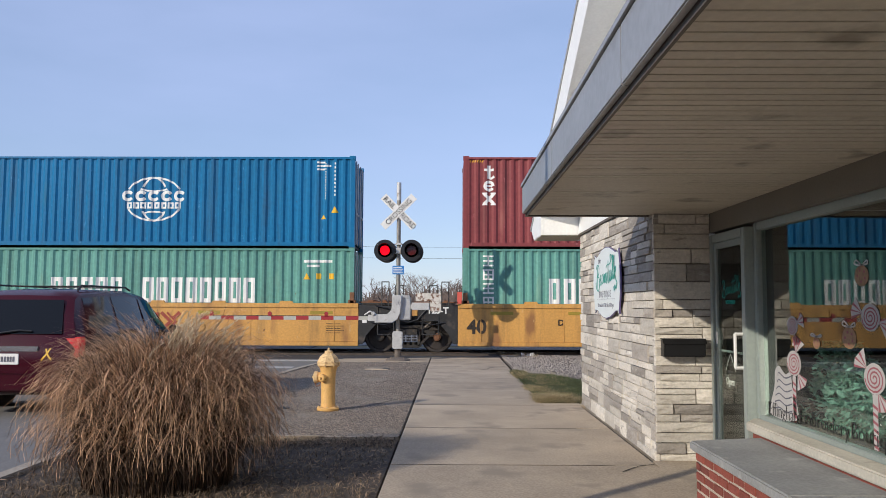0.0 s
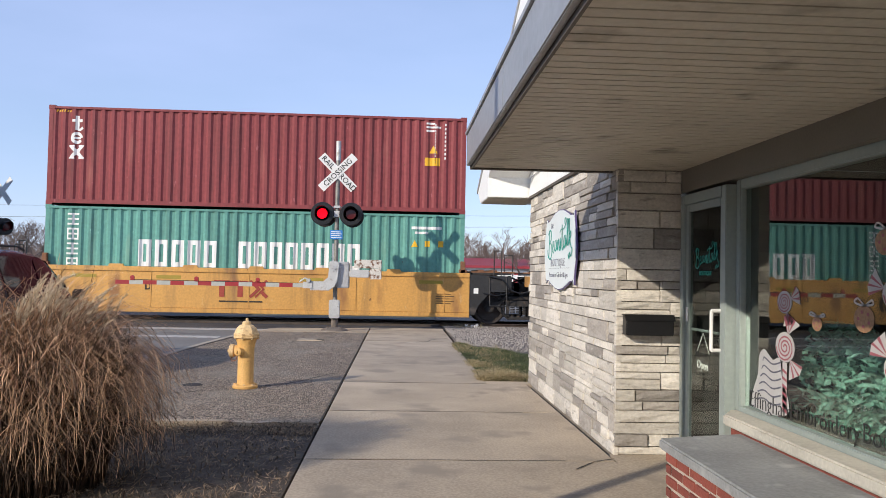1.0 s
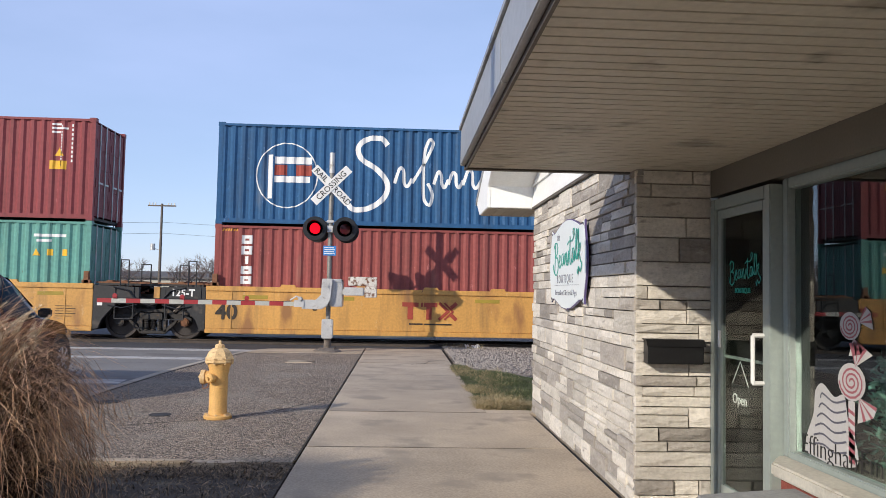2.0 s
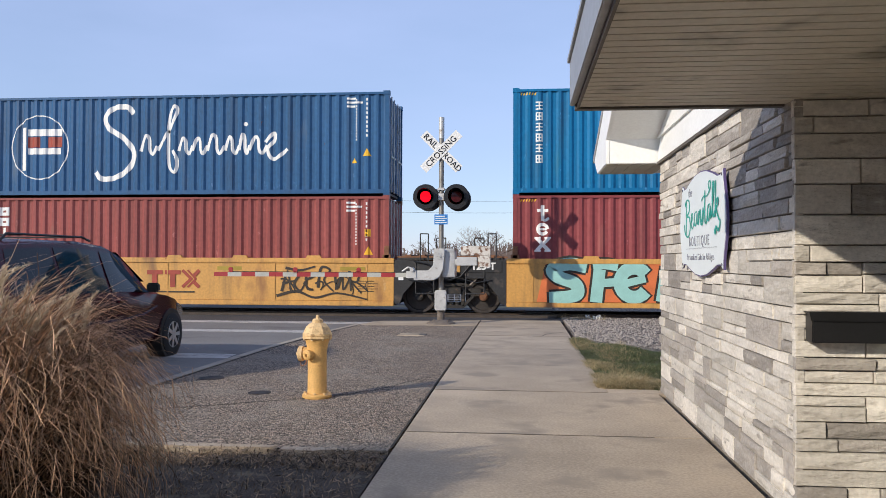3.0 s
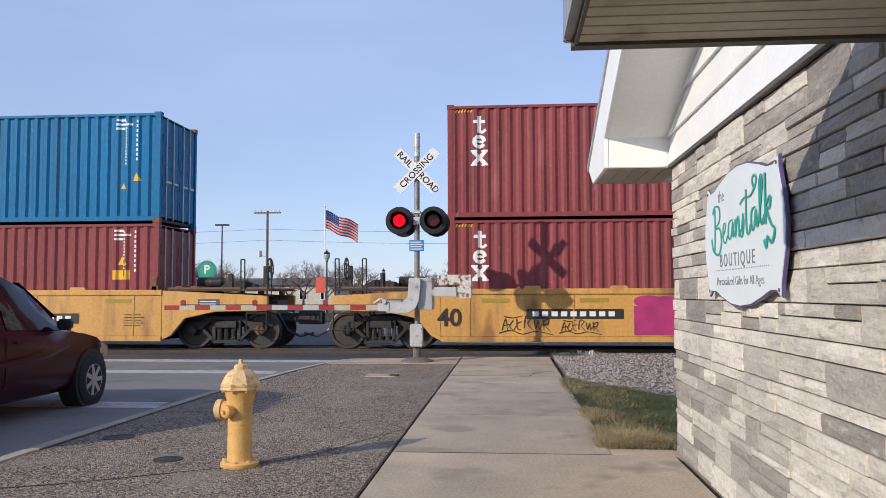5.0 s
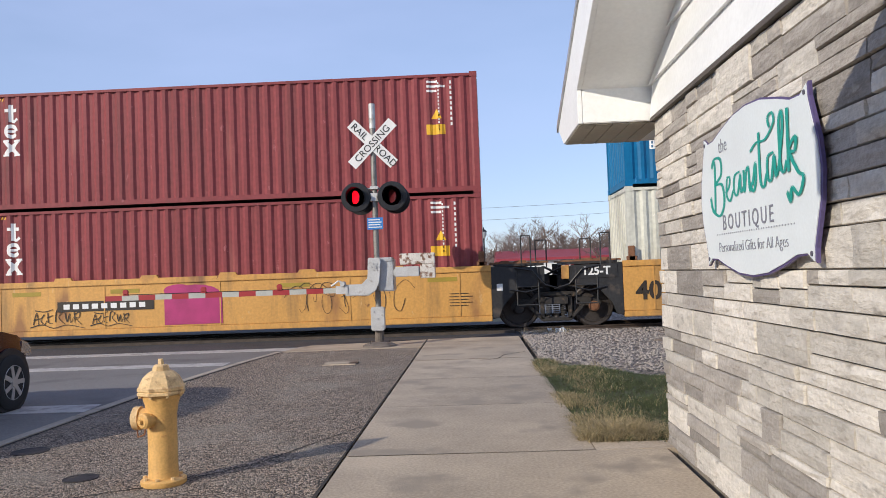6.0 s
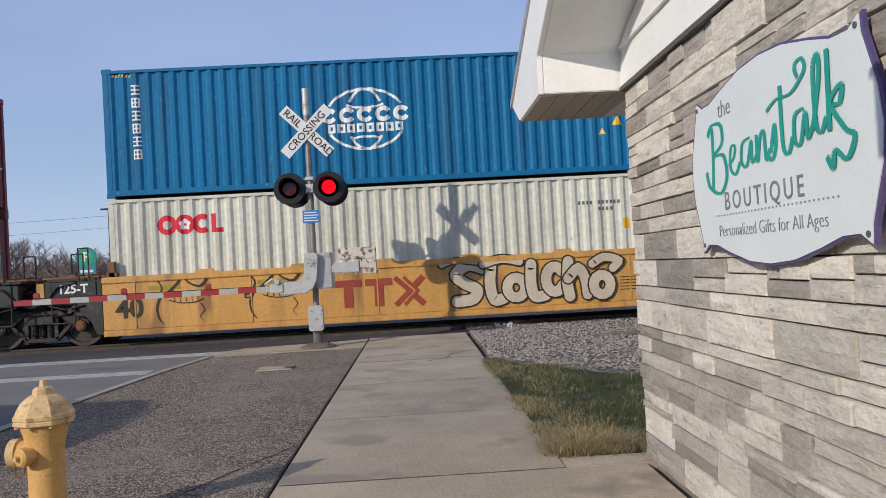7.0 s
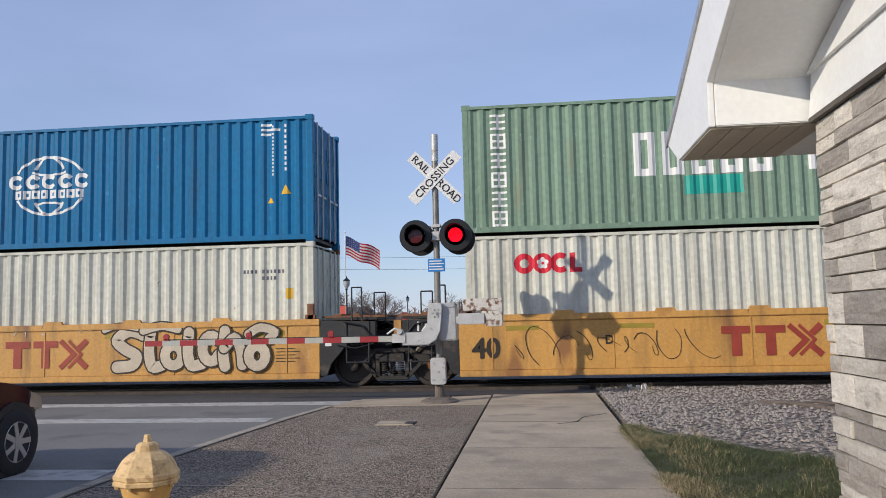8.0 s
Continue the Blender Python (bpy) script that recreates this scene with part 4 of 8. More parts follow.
def well_end(parent, s, x0, yellow):
    """One end of a car beyond the well. s: 1 at the right end, -1 at the left; x0: where the well ends."""
    mt = M["well"] if yellow else M["wellfar"]
    far = 2.75 if yellow else 1.25
    X = lambda d: x0 + s * d  # noqa: E731
    for y0, y1 in ((-0.12, 0.02), (WIDE - 0.02, WIDE + 0.12)):
        g = G()
        if yellow:
            poly = [(0, 0.3), (0.25, 0.42), (0.6, 0.85), (1.4, 1.02), (far, 1.05), (far, 1.42), (0, 1.56)]
        else:
            poly = [(0, 0.32), (0.16, 0.34), (0.26, 0.6), (0.62, 1.02), (1.05, 1.08), (far, 1.15), (far, 1.5), (0, 1.54)]
        prism(g, [(X(a), b) for a, b in poly], "y", y0, y1)
        part("end_plate", g, mt, parent, bevel=0.01)
    g = G()
    a, b = sorted((X(0.1), X(far)))
    box(g, a, b, 0.0, WIDE, 1.54, 1.60)
    part("platform", g, M["truck"], parent)
    g = G()
    a, b = sorted((X(-0.1), X(1.62 if not yellow else far)))
    box(g, a, b, 0.78, WIDE - 0.78, 0.82, 1.3)
    part("centre_sill", g, M["truck"], parent)
    for y in (0.1, 0.62, WIDE - 0.3):
        g = G()
        a, b = sorted((X(0.0), X(far + 0.12)))
        box(g, a, b, y - 0.03, y + 0.03, 1.60, 1.64)
        part("walkway_bar", g, M["rust"], parent)
    g = G()
    for d in (0.35, 0.75):
        box(g, X(d) - 0.09, X(d) + 0.09, 0.1, WIDE - 0.1, 1.60, 1.68)
    box(g, min(X(0.2), X(0.9)), max(X(0.2), X(0.9)), 0.5, 1.9, 1.2, 1.54)
    part("cross_bearer", g, M["rust"], parent, bevel=0.01)
    if not yellow:
        grab(parent, X(0.72 if s > 0 else 0.5), -0.1, 1.0, 2.25)
        grab(parent, X(1.1 if s > 0 else 0.9), 0.5, 1.5, 2.15, 0.26)
        g = G()
        tube(g, [(X(0.6), -0.13, 1.5), (X(0.6), -0.13, 0.62), (X(1.1), -0.13, 0.62), (X(1.1), -0.13, 1.5)], 0.018, 6)
        tube(g, [(X(0.6), -0.13, 1.05), (X(1.1), -0.13, 1.05)], 0.018, 6)
        part("step", g, M["wellfar"], parent)
        g = G()
        tube(g, [(X(0.9), 0.9, 1.35), (X(1.3), 0.7, 1.5), (X(1.7), 0.8, 1.3), (X(2.0), 1.0, 1.35)], 0.03, 6)
        part("hose", g, M["black"], parent)
        g = G()
        tube(g, [(X(0.55), -0.16, 1.5), (X(0.95), -0.18, 1.42), (X(1.25), -0.14, 1.08), (X(1.6), -0.1, 0.98)], 0.022, 6)
        tube(g, [(X(0.4), -0.15, 1.0), (X(0.8), -0.17, 0.92), (X(1.2), -0.1, 1.02)], 0.018, 6)
        part("hose", g, M["black"], parent)
        if s < 0:
            g = G()
            box(g, X(1.42), X(1.25), -0.14, -0.02, 1.2, 1.52)
            part("bracket", g, M["well"], parent, "yellow bracket", bevel=0.01)
            g = G()
            box(g, X(1.2), X(0.12), -0.14, -0.02, 1.2, 1.52)
            part("truck_box", g, M["wellfar"], parent, bevel=0.01)
            letters("lettering", "125-T", 0.27, pose(X(0.62), -0.15, 1.36) @ FACE_S, M["white"], parent, bold=0.008)
        else:
            g = G()
            box(g, X(0.12), X(0.26), -0.128, -0.122, 0.98, 1.14)
            part("decal", g, M["white"], parent)
    else:
        g = G()
        for y in (-0.06, WIDE + 0.06):
            tube(g, [(X(2.2), y, 1.4), (X(2.2), y, 0.55), (X(2.72), y, 0.55), (X(2.72), y, 1.4)], 0.02, 6)
            tube(g, [(X(2.2), y, 0.98), (X(2.72), y, 0.98)], 0.02, 6)
        part("ladder", g, M["wellfar"], parent)
        for d in (2.0, 2.7):
            grab(parent, X(d), 0.05, 1.4, 2.35, 0.1)
        g = G()
        tube(g, [(X(2.55), 0.75 + 0.28 * math.cos(k * 0.3142), 2.12 + 0.28 * math.sin(k * 0.3142)) for k in range(21)], 0.02, 6)
        for k in range(4):
            a = k * math.pi / 4
            tube(g, [(X(2.55), 0.75 - 0.28 * math.cos(a), 2.12 - 0.28 * math.sin(a)), (X(2.55), 0.75 + 0.28 * math.cos(a), 2.12 + 0.28 * math.sin(a))], 0.012, 6)
        box(g, X(2.45) - 0.05, X(2.45) + 0.05, 0.65, 0.85, 1.6, 2.2)
        part("brake_wheel", g, M["truck"], parent)
        g = G()
        prism(g, [(X(1.1), 1.6), (X(2.1), 1.6), (X(2.1), 1.72), (X(1.8), 1.84), (X(1.3), 1.78)], "y", 0.9, 1.25)
        box(g, min(X(1.5), X(1.62)), max(X(1.5), X(1.62)), 0.5, 0.62, 1.6, 2.0)
        lathe(g, [(0.05, -0.35), (0.14, -0.33), (0.14, 0.33), (0.05, 0.35)], (X(0.85), 1.0, 1.78), "x", 14)
        part("brake_cylinder", g, M["truck"], parent, bevel=0.01)
        g = G()
        box(g, min(X(0.95), X(1.5)), max(X(0.95), X(1.5)), -0.135, -0.122, 1.1, 1.34)
        part("placard", g, M["ink"], parent)
        g = G()
        for i in range(3):
            box(g, min(X(1.0), X(1.42)), max(X(1.0), X(1.42)), -0.142, -0.136, 1.14 + i * 0.065, 1.16 + i * 0.065)
        part("placard_print", g, M["white"], parent)
        g = G()
        box(g, min(X(far), X(far + 0.75)), max(X(far), X(far + 0.75)), WIDE / 2 - 0.13, WIDE / 2 + 0.13, 0.72, 0.95)
        box(g, min(X(far + 0.5), X(far + 0.85)), max(X(far + 0.5), X(far + 0.85)), WIDE / 2 - 0.2, WIDE / 2 + 0.16, 0.66, 1.02)
        part("coupler", g, M["truck"], parent, bevel=0.02)
        g = G()
        tube(g, [(X(far), 0.85, 0.95), (X(far + 0.3), 0.8, 0.5), (X(far + 0.6), 0.85, 0.35), (X(far + 0.95), 0.9, 0.45)], 0.03, 6)
        part("hose", g, M["black"], parent)


def flat(x):
    return -0.128


def graffiti_teal():
    """Four fat rounded letters, the last with a long curled leg."""
    out = band(curl([(1.98, 1.36), (1.5, 1.44), (1.08, 1.3), (1.2, 1.1), (1.66, 0.92), (1.74, 0.66), (1.5, 0.56), (0.98, 0.52)], 5), 0.34)
    out += band([(2.22, 0.42), (2.32, 1.3)], 0.32) + band(curl([(2.14, 1.4), (2.45, 1.44), (2.8, 1.38)], 4), 0.27) + band([(2.36, 0.93), (2.72, 0.96)], 0.22)
    out += band(arc(3.22, 0.95, 0.37, 0.39, -35, -325, 16), 0.34) + band([(2.98, 0.92), (3.52, 1.06)], 0.2)
    out += band([(3.95, 0.44), (4.1, 1.38)], 0.34) + band(curl([(4.0, 1.42), (4.5, 1.5), (4.78, 1.34), (4.58, 1.1), (4.2, 1.0)], 5), 0.29)
    out += band(curl([(4.3, 1.0), (4.62, 0.68), (5.0, 0.52), (5.42, 0.58), (5.56, 0.82)], 5), 0.3, 0.36)
    return out


def graffiti_throw():
    """Pale fat strokes with dark rims, each laid over the one before."""
    strokes = [(curl([(8.3, 1.3), (7.95, 1.4), (7.66, 1.2), (7.85, 1.0), (8.12, 0.84), (8.02, 0.64), (7.66, 0.6)], 5), 0.25), (curl([(7.35, 1.42), (7.7, 1.52), (8.2, 1.44)], 4), 0.1),
               (curl([(8.46, 1.36), (8.42, 0.95), (8.5, 0.6), (8.72, 0.62)], 4), 0.24), (curl([(8.28, 1.4), (8.7, 1.5), (9.1, 1.42)], 4), 0.17), (arc(9.0, 0.84, 0.2, 0.22, 10, 350, 14), 0.22),
               (curl([(9.36, 1.34), (9.34, 0.9), (9.42, 0.62), (9.66, 0.64)], 4), 0.24), (arc(9.88, 0.98, 0.2, 0.28, 40, 330, 14), 0.23), (curl([(10.2, 1.36), (10.16, 0.9), (10.2, 0.58)], 4), 0.24),
               (curl([(10.18, 0.98), (10.42, 1.2), (10.56, 0.95), (10.6, 0.6)], 4), 0.22), (arc(10.94, 0.8, 0.19, 0.22, 0, 360, 14), 0.22), (curl([(10.74, 1.28), (11.02, 1.42), (11.34, 1.32), (11.2, 1.16)], 4), 0.18)]
    out = []
    for n, (line, w) in enumerate(strokes):
        out.append(("graffiti_outline", band(line, w + 0.07) + disc(*line[0], w / 2 + 0.035) + disc(*line[-1], w / 2 + 0.035), "stencil", 0.004 + 0.004 * n))
        out.append(("graffiti", band(line, w) + disc(*line[0], w / 2) + disc(*line[-1], w / 2), "g_white", 0.0063 + 0.004 * n))
    return out


def pen_tag(x, z, s=1.0, w=0.08):
    """A fast black signature: tall strokes, loops and an underline."""
    out = []
    for line in ([(0, 0.1), (0.16, 0.62), (0.24, 0.1)], [(0.02, 0.3), (0.34, 0.38)], [(0.5, 0.55), (0.34, 0.3), (0.5, 0.12), (0.62, 0.3)], [(0.66, 0.62), (0.68, 0.2), (0.86, 0.14)], [(0.62, 0.4), (0.9, 0.5)],
                 [(0.98, 0.2), (1.06, 0.72), (1.3, 0.66), (1.14, 0.4), (1.4, 0.1)], [(1.42, 0.6), (1.5, 0.2), (1.62, 0.55), (1.66, 0.16), (1.8, 0.4)], [(1.82, 0.64), (1.86, 0.12)], [(1.84, 0.5), (2.08, 0.62), (2.02, 0.36), (1.88, 0.36), (2.14, 0.06)],
                 [(-0.14, -0.02), (0.4, 0.1), (0.9, -0.06), (1.5, 0.06), (2.3, -0.1)], [(0.1, 0.72), (0.5, 0.66), (0.9, 0.76)]):
        out += band(curl([(x + u * s, z + v * s) for u, v in line], 5), w, w / 2)
    return out


def scrawl(x0, x1, z, seed, w=0.03, h=0.3):
    """Loose looping pen lines."""
    rng = random.Random(seed)
    out, x = [], x0
    while x < x1:
        a, tilt, size = rng.uniform(0, 6.28), rng.uniform(-0.5, 0.5), rng.uniform(0.35, 1.0)
        turn, pts = rng.choice((-1, 1)) * rng.uniform(0.5, 1.15), []
        for q in range(rng.randint(6, 10)):
            pts.append((x + 0.05 * q + size * h * 0.55 * math.cos(a) + tilt * h * math.sin(a), z + size * h * math.sin(a)))
            a += turn
        out += band(curl(pts, 5), w, w * 0.5)
        x += rng.uniform(0.35, 0.7)
    return out


def sweeps(x, lift=0.0):
    """Long curved brush lines with a row of small blocks."""
    out = []
    for line, a, b in (([(0, 1.52), (0.14, 1.3), (0.1, 1.12), (0.3, 1.2), (0.5, 1.38), (0.56, 1.52)], 0.02, 0.07), ([(0.6, 1.52), (0.75, 1.36), (0.98, 1.28), (1.12, 1.42), (1.14, 1.54)], 0.025, 0.08),
                       ([(0.12, 1.12), (0.02, 0.85), (0.06, 0.6), (0.16, 0.48)], 0.06, 0.015), ([(0.14, 1.06), (0.4, 1.16), (0.8, 1.16), (1.2, 1.04)], 0.025, 0.02),
                       ([(0.3, 1.0), (0.55, 0.93), (0.85, 0.93), (1.05, 1.0)], 0.02, 0.02), ([(0.98, 0.9), (1.06, 0.75), (0.96, 0.62), (1.04, 0.5)], 0.02, 0.008)):
        out += band(curl([(x + u, v + lift) for u, v in line], 5), a, b)
    for q in range(5):
        out += band([(x + 0.4 + q * 0.13, 1.13 + lift), (x + 0.41 + q * 0.13, 0.95 + lift)], 0.015)
    return out


STATION = {"b": ("D", 3.02, 1.0), "g": ("D", 3.02, 1.0), "f": ("E", 3.0, 1.03), "d": ("A", 7.5, 1.0), "c": ("E", 2.85, 1.03)}  # stencilled letter of each unit and its place


def well_car(unit, ends, extras):
    """A well car unit for one stack; ends: which ends carry their own coupler."""
    car = thing("well_car", "yellow double-stack well car with dark running gear", "railway car", "cars of the train")
    x0, x1 = -0.16, LONG + 0.16
    for y0, y1 in ((-0.12, -0.02), (WIDE + 0.02, WIDE + 0.12)):
        g = G()
        box(g, x0, x1, y0, y1, 0.402, 1.438)
        out = -0.03 if y0 < 0 else 0.03
        side = part("well_side", g, M["well"], car, bevel=0.012)
        for nm, za, zb in (("bottom_sill", 0.27, 0.40), ("top_chord", 1.44, 1.58)):
            g = G()
            box(g, x0, x1, min(y0, y0 + out), max(y1, y1 + out), za, zb)
            part(nm, g, M["well"], side, bevel=0.012)
        if y0 < 0:
            for x in (2.1, 4.2, 6.1, 8.0, 10.1):
                g = G()
                prism(g, [(x - 0.22, 1.58), (x + 0.22, 1.58), (x + 0.18, 1.65), (x - 0.18, 1.65)], "y", -0.14, -0.05)
                part("side_tab", g, M["well"], side)
            for x in (0.55, 3.1, 5.9, 9.0, 11.6):
                g = G()
                box(g, x - 0.014, x + 0.014, -0.134, -0.12, 0.4, 1.44)
                part("weld_rib", g, M["well"], side)
            for x in (1.2, 3.6, 7.7, 11.2):
                g = G()
                box(g, x - 0.35, x + 0.35, -0.126, -0.119, 1.24, 1.34)
                part("reflector_strip", g, M["olive"], side)
            for x in (0.0, LONG - 0.12):
                g = G()
                box(g, x, x + 0.14, -0.13, -0.02, 1.58, 1.92)
                box(g, x - 0.05, x + 0.19, -0.13, -0.03, 1.58, 1.68)
                part("container_guide", g, M["rust"], side, bevel=0.01)
    g = G()
    box(g, x0, x1, -0.02, WIDE + 0.02, 0.30, 0.40)
    part("well_floor", g, M["wellfar"], car)
    g = G()
    for xx in (x0, x1 - 0.1):
        box(g, xx, xx + 0.1, -0.02, WIDE + 0.02, 0.30, 1.55)
    part("bulkhead", g, M["wellfar"], car)
    well_end(car, -1, x0, "l" in ends)
    well_end(car, 1, x1, "r" in ends)
    if "l" in ends:
        bogie(car, -1.72)
    bogie(car, LONG + (1.72 if "r" in ends else GAP / 2))
    if unit != "d":  # sprayed over on that car
        letters("lettering", "40", 0.6, pose(0.42 if "l" not in ends else 0.06, -0.131, 0.85) @ FACE_S, M["stencil"], car, bold=0.015)
    if unit in STATION:
        mark, x, z = STATION[unit]
        letters("lettering", mark, 0.26, pose(x, -0.131, z) @ FACE_S, M["stencil"], car, bold=0.006)
    g = G()
    painted(g, [p for i in range(5) for p in rect(11.35, 11.35 + 0.45 + 0.1 * (i % 2), 0.66 + 0.07 * i, 0.675 + 0.07 * i)] + [p for i in range(6) for p in rect(8.9 + 0.2 * (i % 2), 9.7, 1.48 + 0.001 * i, 1.5)]
, flat, [])
    part("stencil_print", g, M["stencil"], car, fix=False)
    for name, polys, mk, lift in extras:
        for some in (apart(polys) if name in SPLIT else [polys]):
            g = G()
            painted(g, some, flat, [], lift)
            part(name, g, M[mk], car, fix=False)
    return car


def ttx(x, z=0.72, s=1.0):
    """Red stencil letters TTX: two capped bars and a pair of crossing strokes with an arrow."""
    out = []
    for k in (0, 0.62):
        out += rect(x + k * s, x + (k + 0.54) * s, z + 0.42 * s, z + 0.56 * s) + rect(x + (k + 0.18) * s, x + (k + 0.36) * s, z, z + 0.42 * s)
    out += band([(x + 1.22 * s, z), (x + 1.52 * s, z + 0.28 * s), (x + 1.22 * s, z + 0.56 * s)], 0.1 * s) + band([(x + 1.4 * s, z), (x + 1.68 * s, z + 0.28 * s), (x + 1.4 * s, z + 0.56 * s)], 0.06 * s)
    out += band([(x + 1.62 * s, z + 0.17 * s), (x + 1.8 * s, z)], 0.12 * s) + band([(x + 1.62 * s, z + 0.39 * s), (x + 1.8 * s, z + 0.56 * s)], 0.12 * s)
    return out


M["g_teal"] = mat("sprayed_teal", (0.30, 0.55, 0.50), 0.6, var=0.12, bump=0)
M["g_coral"] = mat("sprayed_coral", (0.62, 0.16, 0.05), 0.6, var=0.15, bump=0)
M["g_white"] = mat("sprayed_white", (0.53, 0.45, 0.345), 0.65, var=0.2, bump=0)
M["g_magenta"] = mat("sprayed_magenta", (0.38, 0.03, 0.14), 0.6, var=0.25, bump=0)
throw = graffiti_throw()
teal = graffiti_teal()
teal_rim = [[(cx + (x - cx) * 1.0 + dx, z + dz) for x, z in p] for p in teal for cx in (0,) for dx, dz in ((0.06, 0), (-0.06, 0), (0, 0.06), (0, -0.06))]
CARS = {
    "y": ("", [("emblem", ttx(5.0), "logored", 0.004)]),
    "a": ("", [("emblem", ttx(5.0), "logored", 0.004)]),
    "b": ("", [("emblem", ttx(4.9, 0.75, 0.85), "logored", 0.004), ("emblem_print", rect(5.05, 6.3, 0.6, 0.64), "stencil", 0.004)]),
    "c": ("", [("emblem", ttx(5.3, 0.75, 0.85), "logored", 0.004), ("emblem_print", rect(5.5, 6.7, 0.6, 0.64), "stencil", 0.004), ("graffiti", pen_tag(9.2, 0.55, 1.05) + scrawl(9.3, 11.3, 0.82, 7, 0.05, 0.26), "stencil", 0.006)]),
    "d": ("r", [("graffiti_glow", [[(0.65, 0.42), (1.6, 0.42), (1.6, 1.5), (0.9, 1.5)]] + rect(1.6, 4.6, 0.42, 1.5) + [[(4.6, 0.42), (5.3, 0.42), (5.2, 1.1), (4.9, 1.5), (4.6, 1.5)]], "g_coral", 0.003), ("graffiti_outline", teal_rim, "stencil", 0.006), ("graffiti", teal, "g_teal", 0.009),
                ("number_panel", rect(7.75, 10.15, 0.72, 0.98), "stencil", 0.004), ("number_print", [p for i in range(9) for p in rect(7.95 + i * 0.23, 8.1 + i * 0.23, 0.79, 0.92)], "white", 0.008),
                ("graffiti_tag", scrawl(5.9, 7.5, 1.02, 3, 0.022, 0.14) + scrawl(6.0, 7.4, 0.74, 23, 0.022, 0.12), "stencil", 0.005)]),
    "e": ("l", [("graffiti", rect(4.55, 5.95, 0.45, 1.15) + disc(5.3, 1.15, 0.62, 0.24) + disc(4.9, 1.26, 0.36, 0.15), "g_magenta", 0.004), ("number_panel", rect(1.95, 4.3, 0.84, 1.08), "stencil", 0.004),
                ("number_print", [p for i in range(9) for p in rect(2.1 + i * 0.23, 2.25 + i * 0.23, 0.9, 1.02)], "white", 0.008), ("graffiti_tag", pen_tag(1.35, 0.5, 0.55, 0.026) + pen_tag(2.8, 0.5, 0.42, 0.024) + scrawl(7.6, 10.4, 0.95, 12, 0.016, 0.4) + scrawl(7.9, 9.6, 1.1, 44, 0.014, 0.25), "stencil", 0.005)]),
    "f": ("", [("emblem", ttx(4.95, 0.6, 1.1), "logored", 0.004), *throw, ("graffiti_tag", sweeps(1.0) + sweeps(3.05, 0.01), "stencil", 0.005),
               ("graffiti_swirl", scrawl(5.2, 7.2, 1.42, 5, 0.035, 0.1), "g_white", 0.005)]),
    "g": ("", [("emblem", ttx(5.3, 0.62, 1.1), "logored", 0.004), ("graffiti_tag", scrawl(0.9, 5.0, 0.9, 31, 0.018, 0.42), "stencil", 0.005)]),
}
for unit, (ends, extras) in CARS.items():
    car = well_car(unit, ends, extras)
    car.matrix_basis = pose(FIRST[unit], FACE_Y, 0)
    MOVERS.append((car, FIRST[unit], FACE_Y, 0))

# ---- shop building ----
SIDE_X, FRONT_Y, BACK_Y, SOFFIT = 2.03, 7.78, 12.33, 2.457
DOOR_X, WIN_X = 2.62, 2.71


def wall(name, g, material, label, category="wall", bevel=0.0):
    return tagged(part(name, g, material, bevel=bevel), label, category, kind="structure")


g = G()
box(g, 2.06, 2.6, FRONT_Y + 0.03, BACK_Y - 0.02, -0.16, 2.63)
wall_stone = wall("wall_side", g, M["mortar"], "side wall of split limestone in pale and grey courses")
g = G()
box(g, 2.6, 12, BACK_Y - 0.25, BACK_Y - 0.02, -0.16, 2.9)
wall("wall_back", g, M["siding"], "plain rear wall of the shop")
g = G()
box(g, 2.6, 2.9, -9, 7.8, 2.26, SOFFIT + 0.02)
wall("wall_header", g, M["taupe"], "taupe painted header over the shop window and door")
g = G()
prism(g, [(2.75, -9), (2.86, -9), (2.86, 6.84), (2.66, 6.84), (2.66, 6.5), (2.75, 6.5)], "z", -0.16, 0.476)
prism(g, [(2.54, -8.9), (2.75, -8.9), (2.75, 6.6), (2.54, 6.58)], "z", 0.4, 0.476)
wall("wall_under_window", g, M["brick"], "low wall under the shop window")
g = G()
box(g, 2.66, 2.695, 7.747, 7.81, -0.1, 2.26)
wall("wall_jamb", g, M["taupe"], "painted jamb beside the shop door")
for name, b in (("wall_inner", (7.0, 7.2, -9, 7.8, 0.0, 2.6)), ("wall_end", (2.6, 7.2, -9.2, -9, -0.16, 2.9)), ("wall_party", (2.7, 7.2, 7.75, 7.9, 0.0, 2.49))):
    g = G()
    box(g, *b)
    wall(name, g, M["dark"], "near-black shop wall, the room's dimness put into its colour")
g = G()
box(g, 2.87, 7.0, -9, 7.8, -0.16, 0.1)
wall("floor", g, M["dark"], "near-black shop floor, the room's dimness put into its colour", "floor")
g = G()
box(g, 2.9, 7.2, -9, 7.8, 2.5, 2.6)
wall("ceiling", g, M["dark"], "near-black shop ceiling, the room's dimness put into its colour", "ceiling")

# canopy: grooved soffit boards across the walk, metal fascia, dark edge trim
g = G()
y = 7.93
while y > -9:
    prism(g, [(y, SOFFIT), (y - 0.084, SOFFIT), (y - 0.087, SOFFIT + 0.022), (y - 0.1, SOFFIT + 0.022), (y - 0.1, SOFFIT + 0.03), (y, SOFFIT + 0.03)], "x", 0.79, 2.6)
    y -= 0.1
canopy_soffit = wall("canopy_soffit", g, M["soffit"], "beige grooved soffit boards under the canopy", "canopy")
g = G()
y = 7.97
while y > -9:
    box(g, 0.735, 0.775, y - 2.4, y - 0.004, SOFFIT + 0.02, 2.75)
    y -= 2.4
